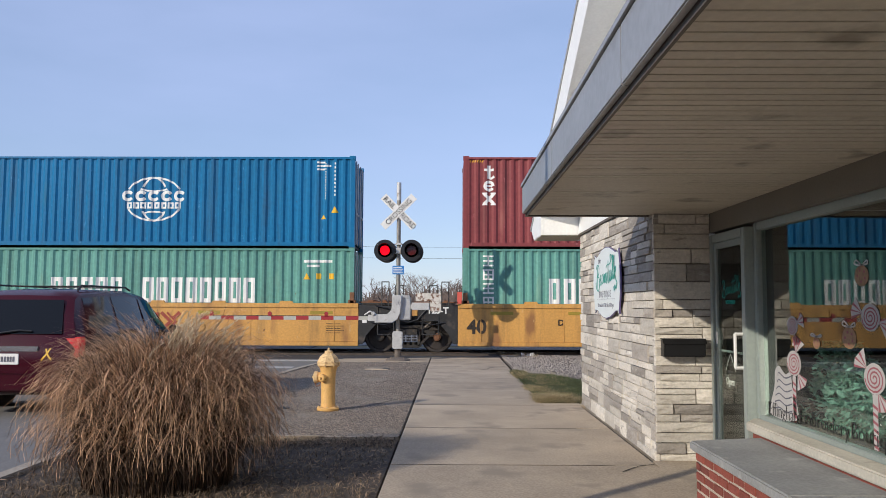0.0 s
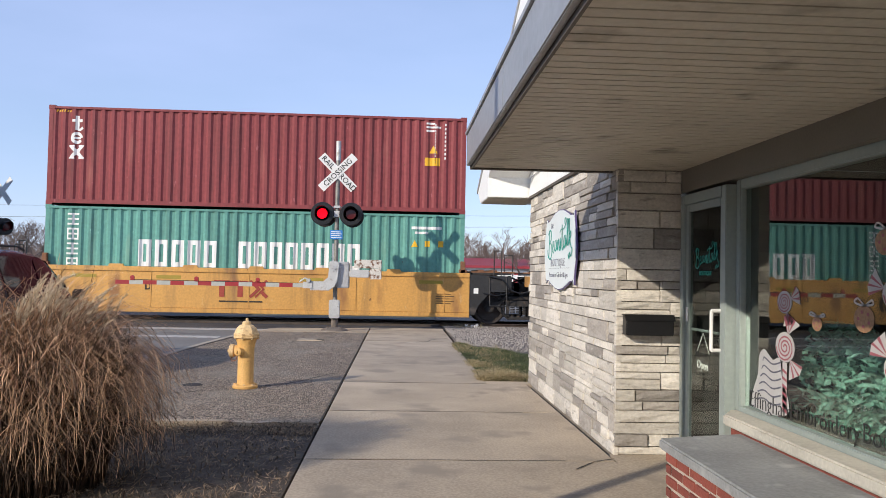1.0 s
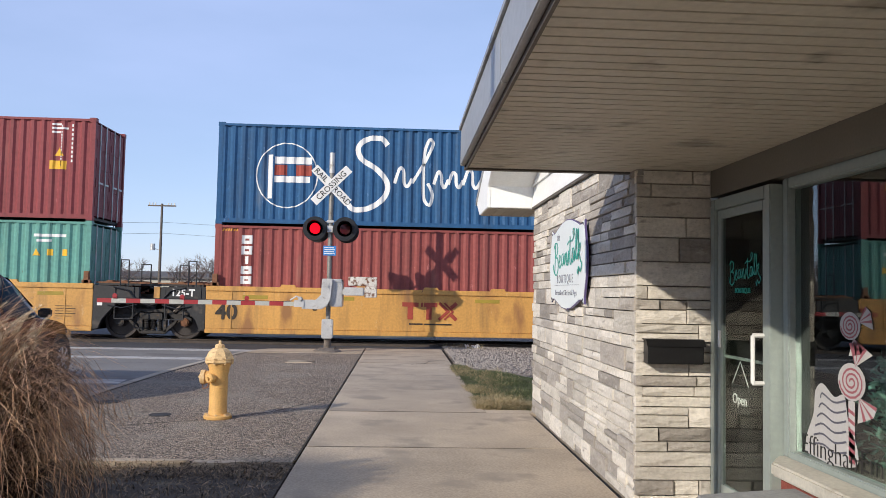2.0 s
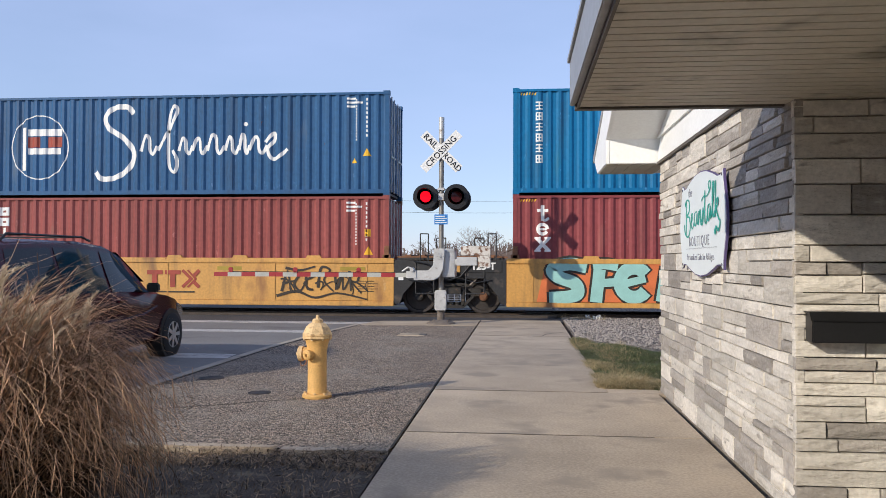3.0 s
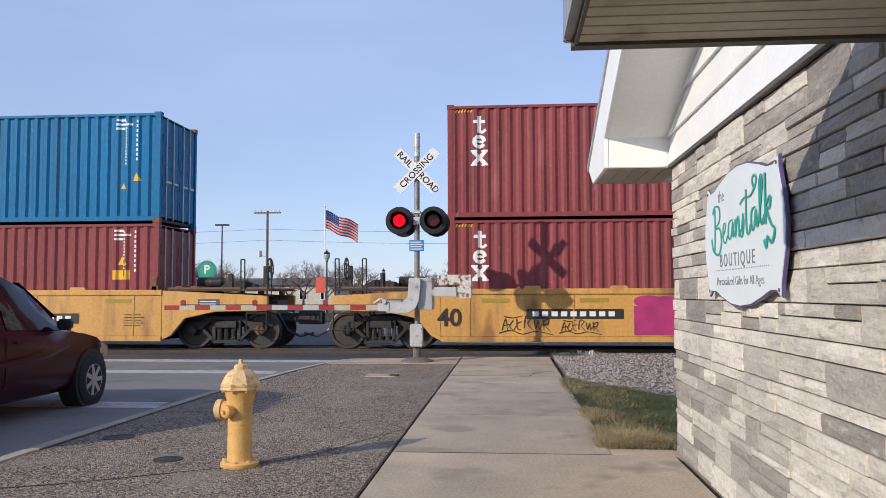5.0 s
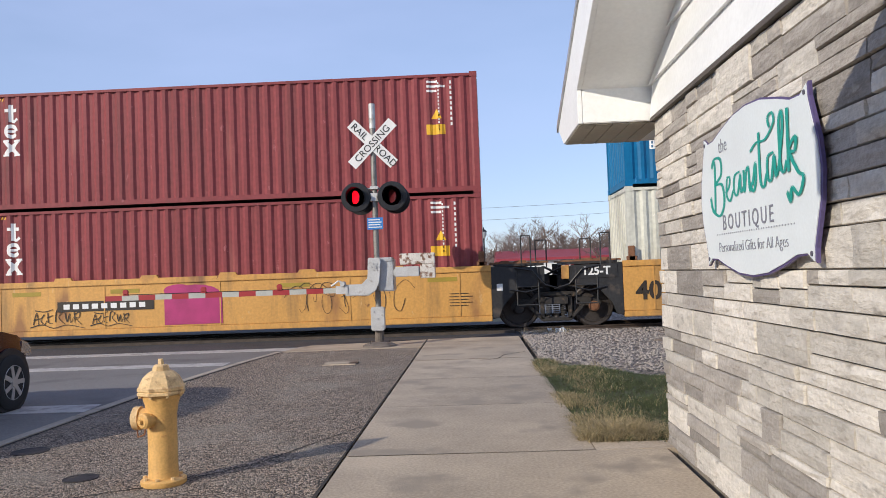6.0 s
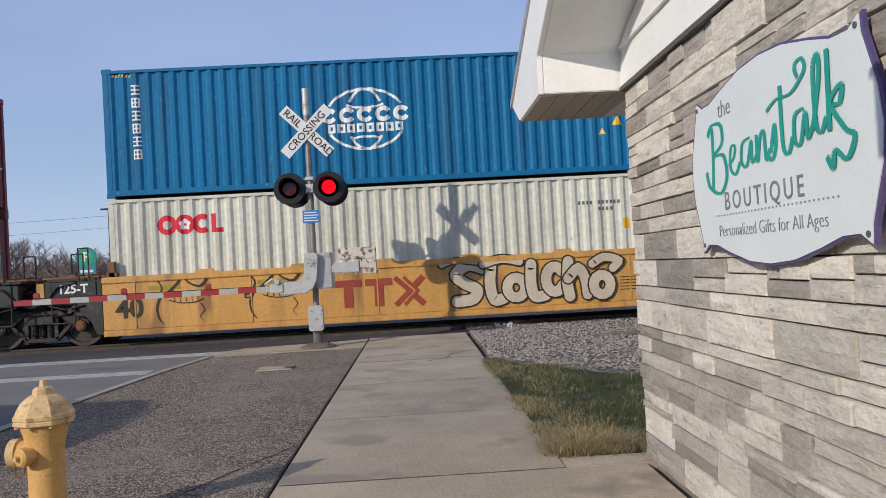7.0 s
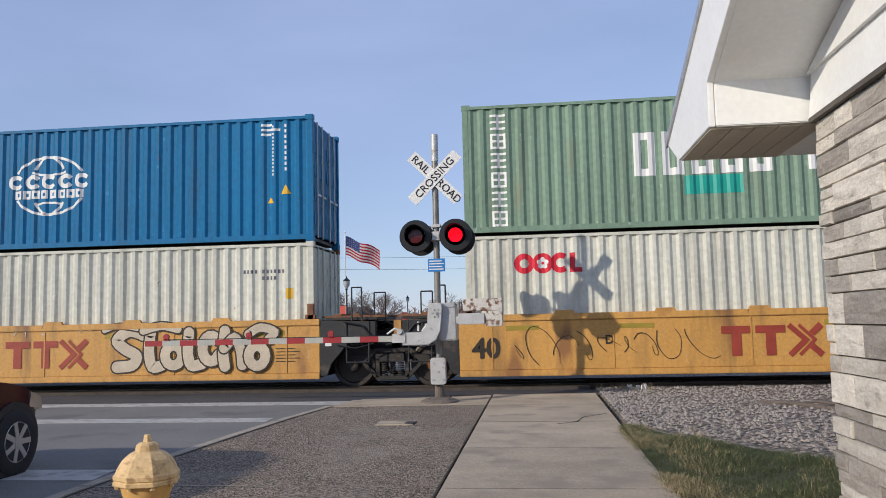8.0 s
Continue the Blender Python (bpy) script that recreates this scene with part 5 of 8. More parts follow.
wall("canopy_fascia", g, M["fascia"], "weathered grey metal fascia along the canopy edge", "canopy", 0.006)
g = G()
box(g, 0.735, 2.1, 7.972, 8.005, SOFFIT + 0.02, 2.75)
wall("canopy_end", g, M["fascia"], "grey metal end cap of the canopy", "canopy", 0.005)
g = G()
box(g, 0.775, 0.79, -9, 7.97, SOFFIT - 0.008, SOFFIT + 0.03)
box(g, 0.765, 2.03, 7.94, 8.0, SOFFIT - 0.012, SOFFIT + 0.03)
wall("canopy_trim", g, M["trim"], "dark brown trim along the canopy's lower edge", "canopy")
g = G()
box(g, 0.72, 2.4, -9, 8.01, 2.752, 2.78)
wall("canopy_roof", g, M["fascia"], "grey flat canopy roof", "canopy")

# gable roof with a wide overhang and boxed eave
SLOPE, EAVE_Y, RIDGE_Y = 0.39, 13.9, 1.0
under = lambda y: 2.93 + SLOPE * (12.38 - y)  # noqa: E731
g = G()
prism(g, [(EAVE_Y, under(EAVE_Y) + 0.555), (RIDGE_Y, under(RIDGE_Y) + 0.555), (-11, under(RIDGE_Y) + 0.555 - SLOPE * 12), (-11, under(RIDGE_Y) + 0.53 - SLOPE * 12), (RIDGE_Y, under(RIDGE_Y) + 0.53), (EAVE_Y, under(EAVE_Y) + 0.53)], "x", 1.425, 12.4)
wall("roof", g, M["roof"], "dark shingled gable roof", "roof")
g = G()
prism(g, [(13.46, 2.645), (EAVE_Y - 0.01, under(EAVE_Y) + 0.52), (RIDGE_Y, under(RIDGE_Y) + 0.528), (RIDGE_Y, under(RIDGE_Y)), (12.385, under(12.385)), (12.385, 2.645)], "x", 1.42, 1.46)
wall("rake_board", g, M["siding"], "white painted rake board of the gable", "trim", 0.004)
g = G()
prism(g, [(EAVE_Y + 0.01, under(EAVE_Y) + 0.5), (RIDGE_Y, under(RIDGE_Y) + 0.5), (RIDGE_Y, under(RIDGE_Y) + 0.56), (EAVE_Y + 0.01, under(EAVE_Y) + 0.56)], "x", 1.405, 1.424)
wall("drip_edge", g, M["alu"], "pale metal drip edge along the roof", "trim")
g = G()
prism(g, [(12.42, under(12.42)), (RIDGE_Y, under(RIDGE_Y)), (RIDGE_Y, under(RIDGE_Y) + 0.02), (12.42, under(12.42) + 0.02)], "x", 1.46, 2.04)
wall("rake_soffit", g, M["siding"], "white painted soffit under the gable overhang", "soffit")
g = G()
prism(g, [(12.385, 2.646), (13.45, 2.646), (13.85, 2.84), (12.385, under(12.385) + 0.3)], "x", 1.462, 12.3)
wall("eave_box", g, M["siding"], "white boxed eave at the corner of the roof", "eave", 0.006)
g = G()
for k in range(5):
    x = 1.5 + k * 0.14
    box(g, x - 0.066, x + 0.066, 12.42, 13.42, 2.634, 2.644)
wall("eave_soffit", g, M["soffit"], "beige vented boards under the eave", "soffit")

# lap siding over the stone
z = 2.655
k = 0
while z < 5.6:
    h = 0.28
    ya, yb = min(BACK_Y, 12.38 - (z - 2.93) / SLOPE - 0.01), min(BACK_Y, 12.38 - (z + h - 2.93) / SLOPE - 0.01)
    g = G()
    kk = [(2.0, z), (2.06, z), (2.06, z + h), (2.03, z + h)]
    v = [(x, -8.9, zz) for x, zz in kk] + [(x, ya if zz == z else yb, zz) for x, zz in kk]
    g[0].extend(v)
    g[1].extend([(0, 1, 2, 3), (4, 7, 6, 5), (0, 4, 5, 1), (1, 5, 6, 2), (2, 6, 7, 3), (3, 7, 4, 0)])
    wall("siding_board", g, M["siding"], "white lap siding board under the gable", "siding")
    z += h - 0.004
g = G()
box(g, 2.0, 2.04, 8.0, BACK_Y + 0.01, 2.625, 2.652)
wall("stone_cap_trim", g, M["trim"], "dark shadow trim between stone and siding", "trim")

# shop window
win = tagged(new("window_1"), "large shop window in a pale mint aluminium frame", "window", kind="structure")
for name, b in (("window_frame", (2.66, 2.75, 6.73, 6.80, 0.557, 2.26)), ("window_frame", (2.66, 2.75, -8.9, 6.728, 2.19, 2.26)), ("window_frame", (2.66, 2.75, -8.9, 6.728, 0.557, 0.60)),
                ("mullion", (2.66, 2.75, 3.35, 3.41, 0.60, 2.19)), ("mullion", (2.66, 2.75, 0.0, 0.06, 0.60, 2.19)), ("mullion", (2.66, 2.75, -4, -3.94, 0.60, 2.19))):
    g = G()
    box(g, *b)
    part(name, g, M["mint"], win, bevel=0.008)
for y0, y1 in ((3.41, 6.73), (0.06, 3.35), (-3.94, 0.0)):
    g = G()
    box(g, WIN_X - 0.003, WIN_X + 0.003, y0, y1, 0.60, 2.19)
    pane = part("pane", g, M["pane"], win)
    pane.visible_shadow = False
g = G()
prism(g, [(2.5, -8.9), (2.76, -8.9), (2.76, 6.86), (2.66, 6.86), (2.5, 6.62)], "z", 0.478, 0.556)
part("window_sill", g, M["sill"], win, "chipped cream stone sill", bevel=0.012)

# shop door
door = tagged(new("door_1"), "glazed shop door in a mint aluminium frame, closed", "door", kind="structure")
for name, b in (("door_frame", (2.58, 2.67, 7.67, 7.745, 0.0, 2.23)), ("door_frame", (2.58, 2.67, 6.80, 6.88, 0.0, 2.23)), ("door_frame", (2.58, 2.67, 6.88, 7.67, 2.15, 2.23))):
    g = G()
    box(g, *b)
    part(name, g, M["mint"], door, bevel=0.006)
for b in ((2.60, 2.64, 7.605, 7.665, 0.05, 2.145), (2.60, 2.64, 6.885, 6.945, 0.05, 2.145), (2.60, 2.64, 6.945, 7.605, 2.085, 2.145), (2.60, 2.64, 6.945, 7.605, 0.05, 0.2), (2.628, 2.65, 6.945, 7.605, 1.09, 1.11)):
    g = G()
    box(g, *b)
    part("leaf_rail", g, M["mint"], door, bevel=0.004)
g = G()
box(g, 2.618, 2.624, 6.945, 7.605, 0.2, 2.085)
part("pane", g, M["doorpane"], door).visible_shadow = False
g = G()
tube(g, [(2.60, 6.93, 0.98), (2.53, 6.93, 0.98), (2.53, 6.93, 1.28), (2.60, 6.93, 1.28)], 0.014, 8)
part("handle", g, M["white"], door, "white pull handle")
g = G()
box(g, 2.592, 2.60, 7.6, 7.64, 1.16, 1.28)
part("lock_plate", g, M["white"], door)
SCRIPT = [
    ([(-0.62, -0.14), (-0.60, 0.06), (-0.60, 0.24), (-0.66, 0.2), (-0.6, 0.26), (-0.48, 0.24), (-0.47, 0.13), (-0.58, 0.07), (-0.46, 0.05), (-0.43, -0.08), (-0.52, -0.17), (-0.66, -0.12), (-0.7, -0.02)], 0.021),
    ([(-0.4, -0.02), (-0.33, 0.02), (-0.31, 0.08), (-0.36, 0.08), (-0.38, -0.03), (-0.32, -0.08), (-0.26, -0.02)], 0.0165),
    ([(-0.13, 0.1), (-0.22, 0.08), (-0.24, -0.02), (-0.18, -0.05), (-0.12, 0.08), (-0.12, -0.04), (-0.06, 0.0)], 0.0165),
    ([(-0.06, 0.1), (-0.06, -0.05), (-0.02, 0.08), (0.02, 0.1), (0.03, -0.05), (0.07, 0.0)], 0.0165),
    ([(0.08, -0.02), (0.13, 0.12), (0.13, 0.0), (0.09, -0.06), (0.05, -0.03)], 0.0165),
    ([(0.2, 0.3), (0.2, 0.0), (0.25, -0.05), (0.29, 0.02)], 0.018),
    ([(0.06, 0.2), (0.16, 0.24), (0.3, 0.24), (0.42, 0.32), (0.4, 0.38), (0.34, 0.36), (0.36, 0.3)], 0.015),
    ([(0.4, 0.14), (0.32, 0.12), (0.31, 0.0), (0.36, -0.02), (0.41, 0.12), (0.42, -0.01), (0.46, 0.04)], 0.0165),
    ([(0.46, 0.02), (0.53, 0.25), (0.53, 0.36), (0.49, 0.3), (0.49, 0.05), (0.53, 0.0), (0.57, 0.06)], 0.0165),
    ([(0.6, 0.36), (0.59, 0.0), (0.6, 0.12), (0.69, 0.18), (0.67, 0.1), (0.61, 0.1), (0.7, -0.02), (0.76, -0.06), (0.7, -0.15), (0.62, -0.1), (0.6, -0.18), (0.56, -0.12)], 0.018),
]
g = G()
for line, w in SCRIPT:
    for p in band(curl(line), w * 1.3):
        quad(g, *[(2.616, 7.265 - u * 0.34, 1.67 + v * 0.38) for u, v in p])
part("door_script", g, M["teal"], door, fix=False)
letters("lettering", "BOUTIQUE", 0.05, pose(2.615, 7.275, 1.565) @ FACE_W, M["teal"], door)
open_sign = thing("open_sign", "small dark hanging notice behind the door glass", "sign")
g = G()
box(g, 2.632, 2.638, 7.2, 7.5, 0.72, 0.92)
part("board", g, M["black"], open_sign)
letters("lettering", "Open", 0.1, pose(2.630, 7.35, 0.82) @ FACE_W, M["white"], open_sign)
g = G()
tube(g, [(2.635, 7.48, 0.92), (2.635, 7.35, 1.08), (2.635, 7.22, 0.92)], 0.003, 4)
part("cord", g, M["white"], open_sign)

# letter box on the stone
mailbox = thing("letter_box", "black metal letter box fixed to the stone wall", "letter box")
g = G()
prism(g, [(7.66, 1.03), (7.775, 1.03), (7.775, 1.2), (7.69, 1.2), (7.655, 1.16)], "x", 2.09, 2.5)
part("body", g, M["black"], mailbox, bevel=0.006)
g = G()
prism(g, [(7.645, 1.155), (7.68, 1.207), (7.775, 1.207), (7.775, 1.2), (7.69, 1.2)], "x", 2.08, 2.51)
part("lid", g, M["black"], mailbox)

# planter ledge
g = G()
prism(g, [(1.968, -8.9), (2.74, -8.9), (2.74, 6.445), (2.5, 6.395), (1.968, 6.256)], "z", -0.15, 0.378)
ledge = wall("ledge_wall", g, M["brickmortar"], "low red brick ledge below the shop window", "ledge")
for y1, y0 in ((None, 4.42), (4.412, 2.2), (2.192, 0.0), (-0.008, -8.9)):
    g = G()
    far = [(2.72, 6.47), (2.45, 6.41), (1.915, 6.27)] if y1 is None else [(2.72, y1), (1.915, y1)]
    prism(g, [(1.915, y0), (2.72, y0)] + far, "z", 0.38, 0.452)
    wall("ledge_slab", g, M["slab"], "grey stone coping slab on the brick ledge", "coping", 0.012)

# shop sign: a scalloped plaque
sign = thing("shop_sign", "white scalloped plaque sign with purple rim and teal script", "sign")
SY, SZ = 10.02, 1.825


def plaque(s):
    top = [(-0.79, 0.395), (-0.72, 0.358), (-0.60, 0.362), (-0.44, 0.402), (-0.22, 0.446), (0, 0.46), (0.22, 0.446), (0.44, 0.402), (0.60, 0.362), (0.72, 0.358), (0.79, 0.395)]
    right = [(0.795, 0.33), (0.83, 0.24), (0.875, 0.13), (0.895, 0.0), (0.875, -0.13), (0.83, -0.24), (0.795, -0.33)]
    p = top + right + [(x, -z) for x, z in top[::-1]] + [(-x, z) for x, z in right[::-1]]
    return [(SY - x * s, SZ + z * s) for x, z in p]


g = G()
prism(g, plaque(1.0), "x", 1.985, 2.002)
part("rim", g, M["purple"], sign)
g = G()
prism(g, plaque(0.978), "x", 1.9805, 1.99)
part("panel", g, M["signwhite"], sign)
for sy in (-0.77, 0.77):
    for sz in (-0.36, 0.36):
        g = G()
        cyl(g, (1.982, SY - sy * 0.98, SZ + sz * 0.98), (1.976, SY - sy * 0.98, SZ + sz * 0.98), 0.012, n=8)
        part("screw", g, M["ink"], sign)


def pen(line, w):
    """A pen stroke that swells where it runs down and thins where it turns."""
    pts = curl(line, 7)
    wide = []
    for i in range(len(pts)):
        (xa, za), (xb, zb) = pts[max(i - 1, 0)], pts[min(i + 1, len(pts) - 1)]
        wide.append(w * (0.5 + 1.0 * abs(zb - za) / (math.hypot(xb - xa, zb - za) or 1)))
    out = []
    for i in range(len(pts) - 1):
        out += band([pts[i], pts[i + 1]], wide[i], wide[i + 1])
    return out


g = G()
for k, (line, w) in enumerate(SCRIPT):
    for q, p in enumerate(pen([(u * 0.95, v * 0.8 + 0.035) for u, v in line], w * 1.2)):
        quad(g, *[(1.979 - 0.0006 * k - 0.000012 * q, SY - u, SZ + v) for u, v in p])
part("script", g, M["teal"], sign, fix=False)
letters("lettering", "the", 0.12, pose(1.979, SY + 0.40, SZ + 0.30) @ FACE_W, M["signink"], sign, bold=-0.002)
letters("lettering", "BOUTIQUE", 0.125, pose(1.979, SY + 0.06, SZ - 0.15) @ FACE_W, M["signink"], sign, gap=1.4)
letters("lettering", "Personalized Gifts for All Ages", 0.085, pose(1.979, SY + 0.02, SZ - 0.29) @ FACE_W, M["signink"], sign, bold=-0.002)
g = G()
for i in range(34):
    u = -0.58 + i * 0.035
    quad(g, *[(1.979, SY - u - a, SZ - 0.215 + b) for a, b in ((0, 0), (0.012, 0), (0.012, 0.008), (0, 0.008))])
part("dotted_line", g, M["signink"], sign, fix=False)

# window display: vinyl sweets on the glass and goods behind it
M["vinyl"] = mat("white_vinyl", (0.45, 0.44, 0.43), 0.6, var=0.08, bump=0)
M["vinylpink"] = mat("pink_vinyl", (0.30, 0.09, 0.11), 0.6, var=0.1, bump=0)
M["garland"] = mat("artificial_garland", (0.085, 0.19, 0.15), 0.7, var=0.4, scale=12, bump=0)


def on_glass(name, polys, material, parent, x=2.7045):
    g = G()
    for poly in polys:
        quad(g, *[(x, u, v) for u, v in poly])
    part(name, g, M[material], parent, fix=False)


def sweet(y, z, r, fans, stick=0.0):
    """A wrapped swirl sweet; fans: the ways in which its wrapper ends spread, in degrees."""
    wide = 1.3 * r
    s = thing("candy_decal", "pink and white swirl sweet stuck on the window", "window decal", "sweets on the shop window")
    on_glass("disc", [arc(y, z, wide, r, 0, 350, 22)], "vinyl", s)
    pts = [(y + (0.1 + 0.8 * i / 40) * wide * math.cos(i * 0.47), z + (0.1 + 0.8 * i / 40) * r * math.sin(i * 0.47)) for i in range(41)]
    on_glass("swirl", band(pts, r * 0.12), "vinylpink", s, 2.703)
    for a in fans:
        tips = [(y + wide * q * math.cos(radians(a + d)), z + r * q * math.sin(radians(a + d))) for q, d in ((0.9, 0), (2.05, -24), (2.2, -8), (2.1, 6), (2.15, 24))]
        on_glass("wrapper_end", [tips], "vinyl", s, 2.7048)
        on_glass("wrapper_stripe", [[tips[0], tips[k], ((tips[k][0] * 2 + tips[k + 1][0]) / 3, (tips[k][1] * 2 + tips[k + 1][1]) / 3)] for k in (1, 2, 3)], "vinylpink", s, 2.7035)
    if stick:
        on_glass("stick", [[(y - 0.03, z - r - stick), (y + 0.03, z - r - stick), (y + 0.03, z - r), (y - 0.03, z - r)]], "vinyl", s)
        n = int(stick / 0.05)
        on_glass("stick_stripe", [[(y - 0.03, z - r - stick + 0.05 * k), (y + 0.03, z - r - stick + 0.05 * k + 0.02), (y + 0.03, z - r - stick + 0.05 * k + 0.04), (y - 0.03, z - r - stick + 0.05 * k + 0.02)] for k in range(n)], "vinylpink", s, 2.7035)


for y, z, r, fans, st in ((6.14, 1.376, 0.075, (160, 250), 0), (6.13, 1.08, 0.1, (235, 110), 0.33), (4.957, 1.457, 0.09, (20, 200), 0), (4.93, 1.067, 0.1, (40, 250), 0.35),
                          (4.3, 1.3, 0.1, (30, 210), 0.3), (3.8, 1.6, 0.09, (150, 330), 0)):
    sweet(y, z, r, fans, st)
M["gilt"] = mat("gilt_bauble", (0.30, 0.17, 0.09), 0.5, var=0.3, scale=20, bump=0)
for y, z, r in ((5.24, 1.314, 0.075), (5.73, 1.258, 0.045), (5.05, 1.73, 0.07), (4.5, 1.62, 0.06)):
    o = thing("bauble_decal", "round gilt bauble with a bow stuck on the window", "window decal", "baubles on the shop window")
    on_glass("ball", [arc(y, z, r * 1.3, r, 0, 350, 18)], "gilt", o)
    on_glass("spots", [arc(y + 0.7 * r * math.cos(k * 1.2), z + 0.55 * r * math.sin(k * 1.2), r * 0.18, r * 0.14, 0, 300, 5) for k in range(5)], "vinylpink", o, 2.7035)
    on_glass("bow", band(curl([(y, z + r), (y + 0.06, z + r * 1.5), (y + 0.09, z + r * 1.2), (y, z + r), (y - 0.07, z + r * 1.4), (y - 0.08, z + r * 1.1), (y, z + r)]), 0.012), "vinyl", o)
bag = thing("gift_bag_decal", "white sack shape with grey print on the window", "window decal")
on_glass("bag", [curl([(6.62, 0.62), (6.6, 0.72), (6.52, 0.86), (6.5, 0.99), (6.42, 1.04), (6.3, 0.98), (6.2, 1.0), (6.16, 0.86), (6.08, 0.74), (6.1, 0.64), (6.35, 0.6)], 4)], "vinyl", bag)
on_glass("print", [p for k in range(6) for p in band(curl([(6.54 - 0.02 * k, 0.68 + k * 0.055), (6.42, 0.70 + k * 0.057), (6.3, 0.675 + k * 0.055), (6.18, 0.70 + k * 0.055)], 4), 0.011)], "ink", bag, 2.703)
words = thing("window_lettering", "black lettering along the bottom of the window", "window lettering")
letters("lettering", "Effingham", 0.165, pose(2.7025, 6.34, 0.665) @ FACE_W, M["black"], words, bold=-0.003)
letters("lettering", "Embroidery", 0.165, pose(2.7025, 5.66, 0.68) @ FACE_W, M["black"], words, bold=-0.003)
letters("lettering", "Boutique", 0.165, pose(2.7025, 4.95, 0.69) @ FACE_W, M["black"], words, bold=-0.003)
fence = thing("picket_fence", "small white picket fence in the window display", "fence")
for i in range(7):
    g = G()
    prism(g, [(6.3 - i * 0.3, 0.56), (6.22 - i * 0.3, 0.56), (6.22 - i * 0.3, 0.82), (6.26 - i * 0.3, 0.87), (6.3 - i * 0.3, 0.82)], "x", 3.3, 3.32)
    part("picket", g, M["white"], fence)
g = G()
box(g, 3.32, 3.34, 4.3, 6.4, 0.66, 0.70)
part("rail", g, M["white"], fence)
g = G()
box(g, 2.88, 3.9, -4, 6.7, 0.1, 0.56)
tagged(part("display_platform", g, M["platform"], bevel=0.01), "low dark platform behind the shop window", "display platform")
tree = thing("garland_tree", "dark green artificial trees in the window display", "decoration")
g = G()
rng = random.Random(8)
for i in range(2200):
    a, h = rng.uniform(0, 6.28), rng.random()
    r = (0.55 - 0.35 * h) * rng.random() ** 0.5
    cx = rng.choice((6.3, 5.95, 5.6, 5.1))
    p = Vector((3.1 + r * 0.4 * math.cos(a), cx + r * 0.8 * math.sin(a), 0.58 + h * (0.66 if cx > 5.9 else 0.5)))
    d = Vector((rng.uniform(-1, 1), rng.uniform(-1, 1), rng.uniform(-0.5, 0.8))) * 0.05
    e = Vector((rng.uniform(-1, 1), rng.uniform(-1, 1), rng.uniform(-1, 1))) * 0.02
    quad(g, p - d, p + e, p + d, p - e)
part("needles", g, M["garland"], tree, fix=False, kind="stuff")
tin = thing("toy_house", "small red and white ornament on the window sill", "ornament")
g = G()
box(g, 2.80, 2.88, 6.5, 6.62, 0.56, 0.63)
part("base", g, M["red"], tin, bevel=0.005)
g = G()
prism(g, [(6.48, 0.63), (6.64, 0.63), (6.56, 0.70)], "x", 2.79, 2.89)
part("roof", g, M["white"], tin)

# ---- crossing signal ----
LENSES = []
sig = thing("crossing_signal", "railroad crossing signal with red flashing lights and lowered gate", "crossing signal", "crossing signals", at=pose(-1.48, 21.92, 0))


def lens(parent, x, z, lit, r=0.135, y=-0.18):
    """A roundel that shows its lit or its dull face."""
    g = G()
    n = 20
    ring = [(r * math.cos(2 * math.pi * i / n), r * math.sin(2 * math.pi * i / n)) for i in range(n)]
    g[0].extend([(a, -0.012, b) for a, b in ring] + [(a, 0.012, b) for a, b in ring] + [(0, -0.03, 0), (0, 0.03, 0)])
    for i in range(n):
        j = (i + 1) % n
        g[1].extend([(i, j, 2 * n), (n + j, n + i, 2 * n + 1), (j, i, n + i, n + j)])
    ob = part("lens", g, M["lampred"], parent, smooth=True)
    ob.data.materials.append(M["lampdull"])
    for f in ob.data.polygons:
        if f.center.y > -0.001:
            f.material_index = 1
    LENSES.append((ob, 0 if lit else 180, pose(x, y, z)))


def signal_head(parent, s, z=3.04, lit=True, y=-0.1, flip=1):
    x = s * 0.37
    g = G()
    lathe(g, [(0.30, 0.0), (0.305, flip * -0.012), (0.29, flip * -0.03), (0.19, flip * -0.03), (0.18, 0.0)], (x, y, z), "y", 28)
    lathe(g, [(0.18, 0.0), (0.17, flip * 0.14), (0.08, flip * 0.18)], (x, y, z), "y", 20)
    head = part("signal_lamp", g, M["black"], parent, smooth=True)
    g = G()
    k = 0
    for a0 in range(-30, 210, 12):
        for (r, d0, d1) in ((0.19, 0.03, 0.30),):
            pts = []
            for a in (a0, a0 + 12):
                reach = d0 + (d1 - d0) * (0.45 + 0.55 * max(0, math.sin(radians(a))))
                ca, sa = math.cos(radians(a)), math.sin(radians(a))
                pts += [(x + r * ca, y - flip * d0, z + r * sa), (x + r * ca, y - flip * reach, z + r * sa)]
            quad(g, pts[0], pts[1], pts[3], pts[2])
            quad(g, *[(px * 0.96 + x * 0.04, py, pz * 0.96 + z * 0.04) for px, py, pz in (pts[2], pts[3], pts[1], pts[0])])
    part("hood", g, M["black"], head, fix=False)
    if lit is not None:
        lens(head, x, z, lit, y=y - flip * 0.05)
    return head


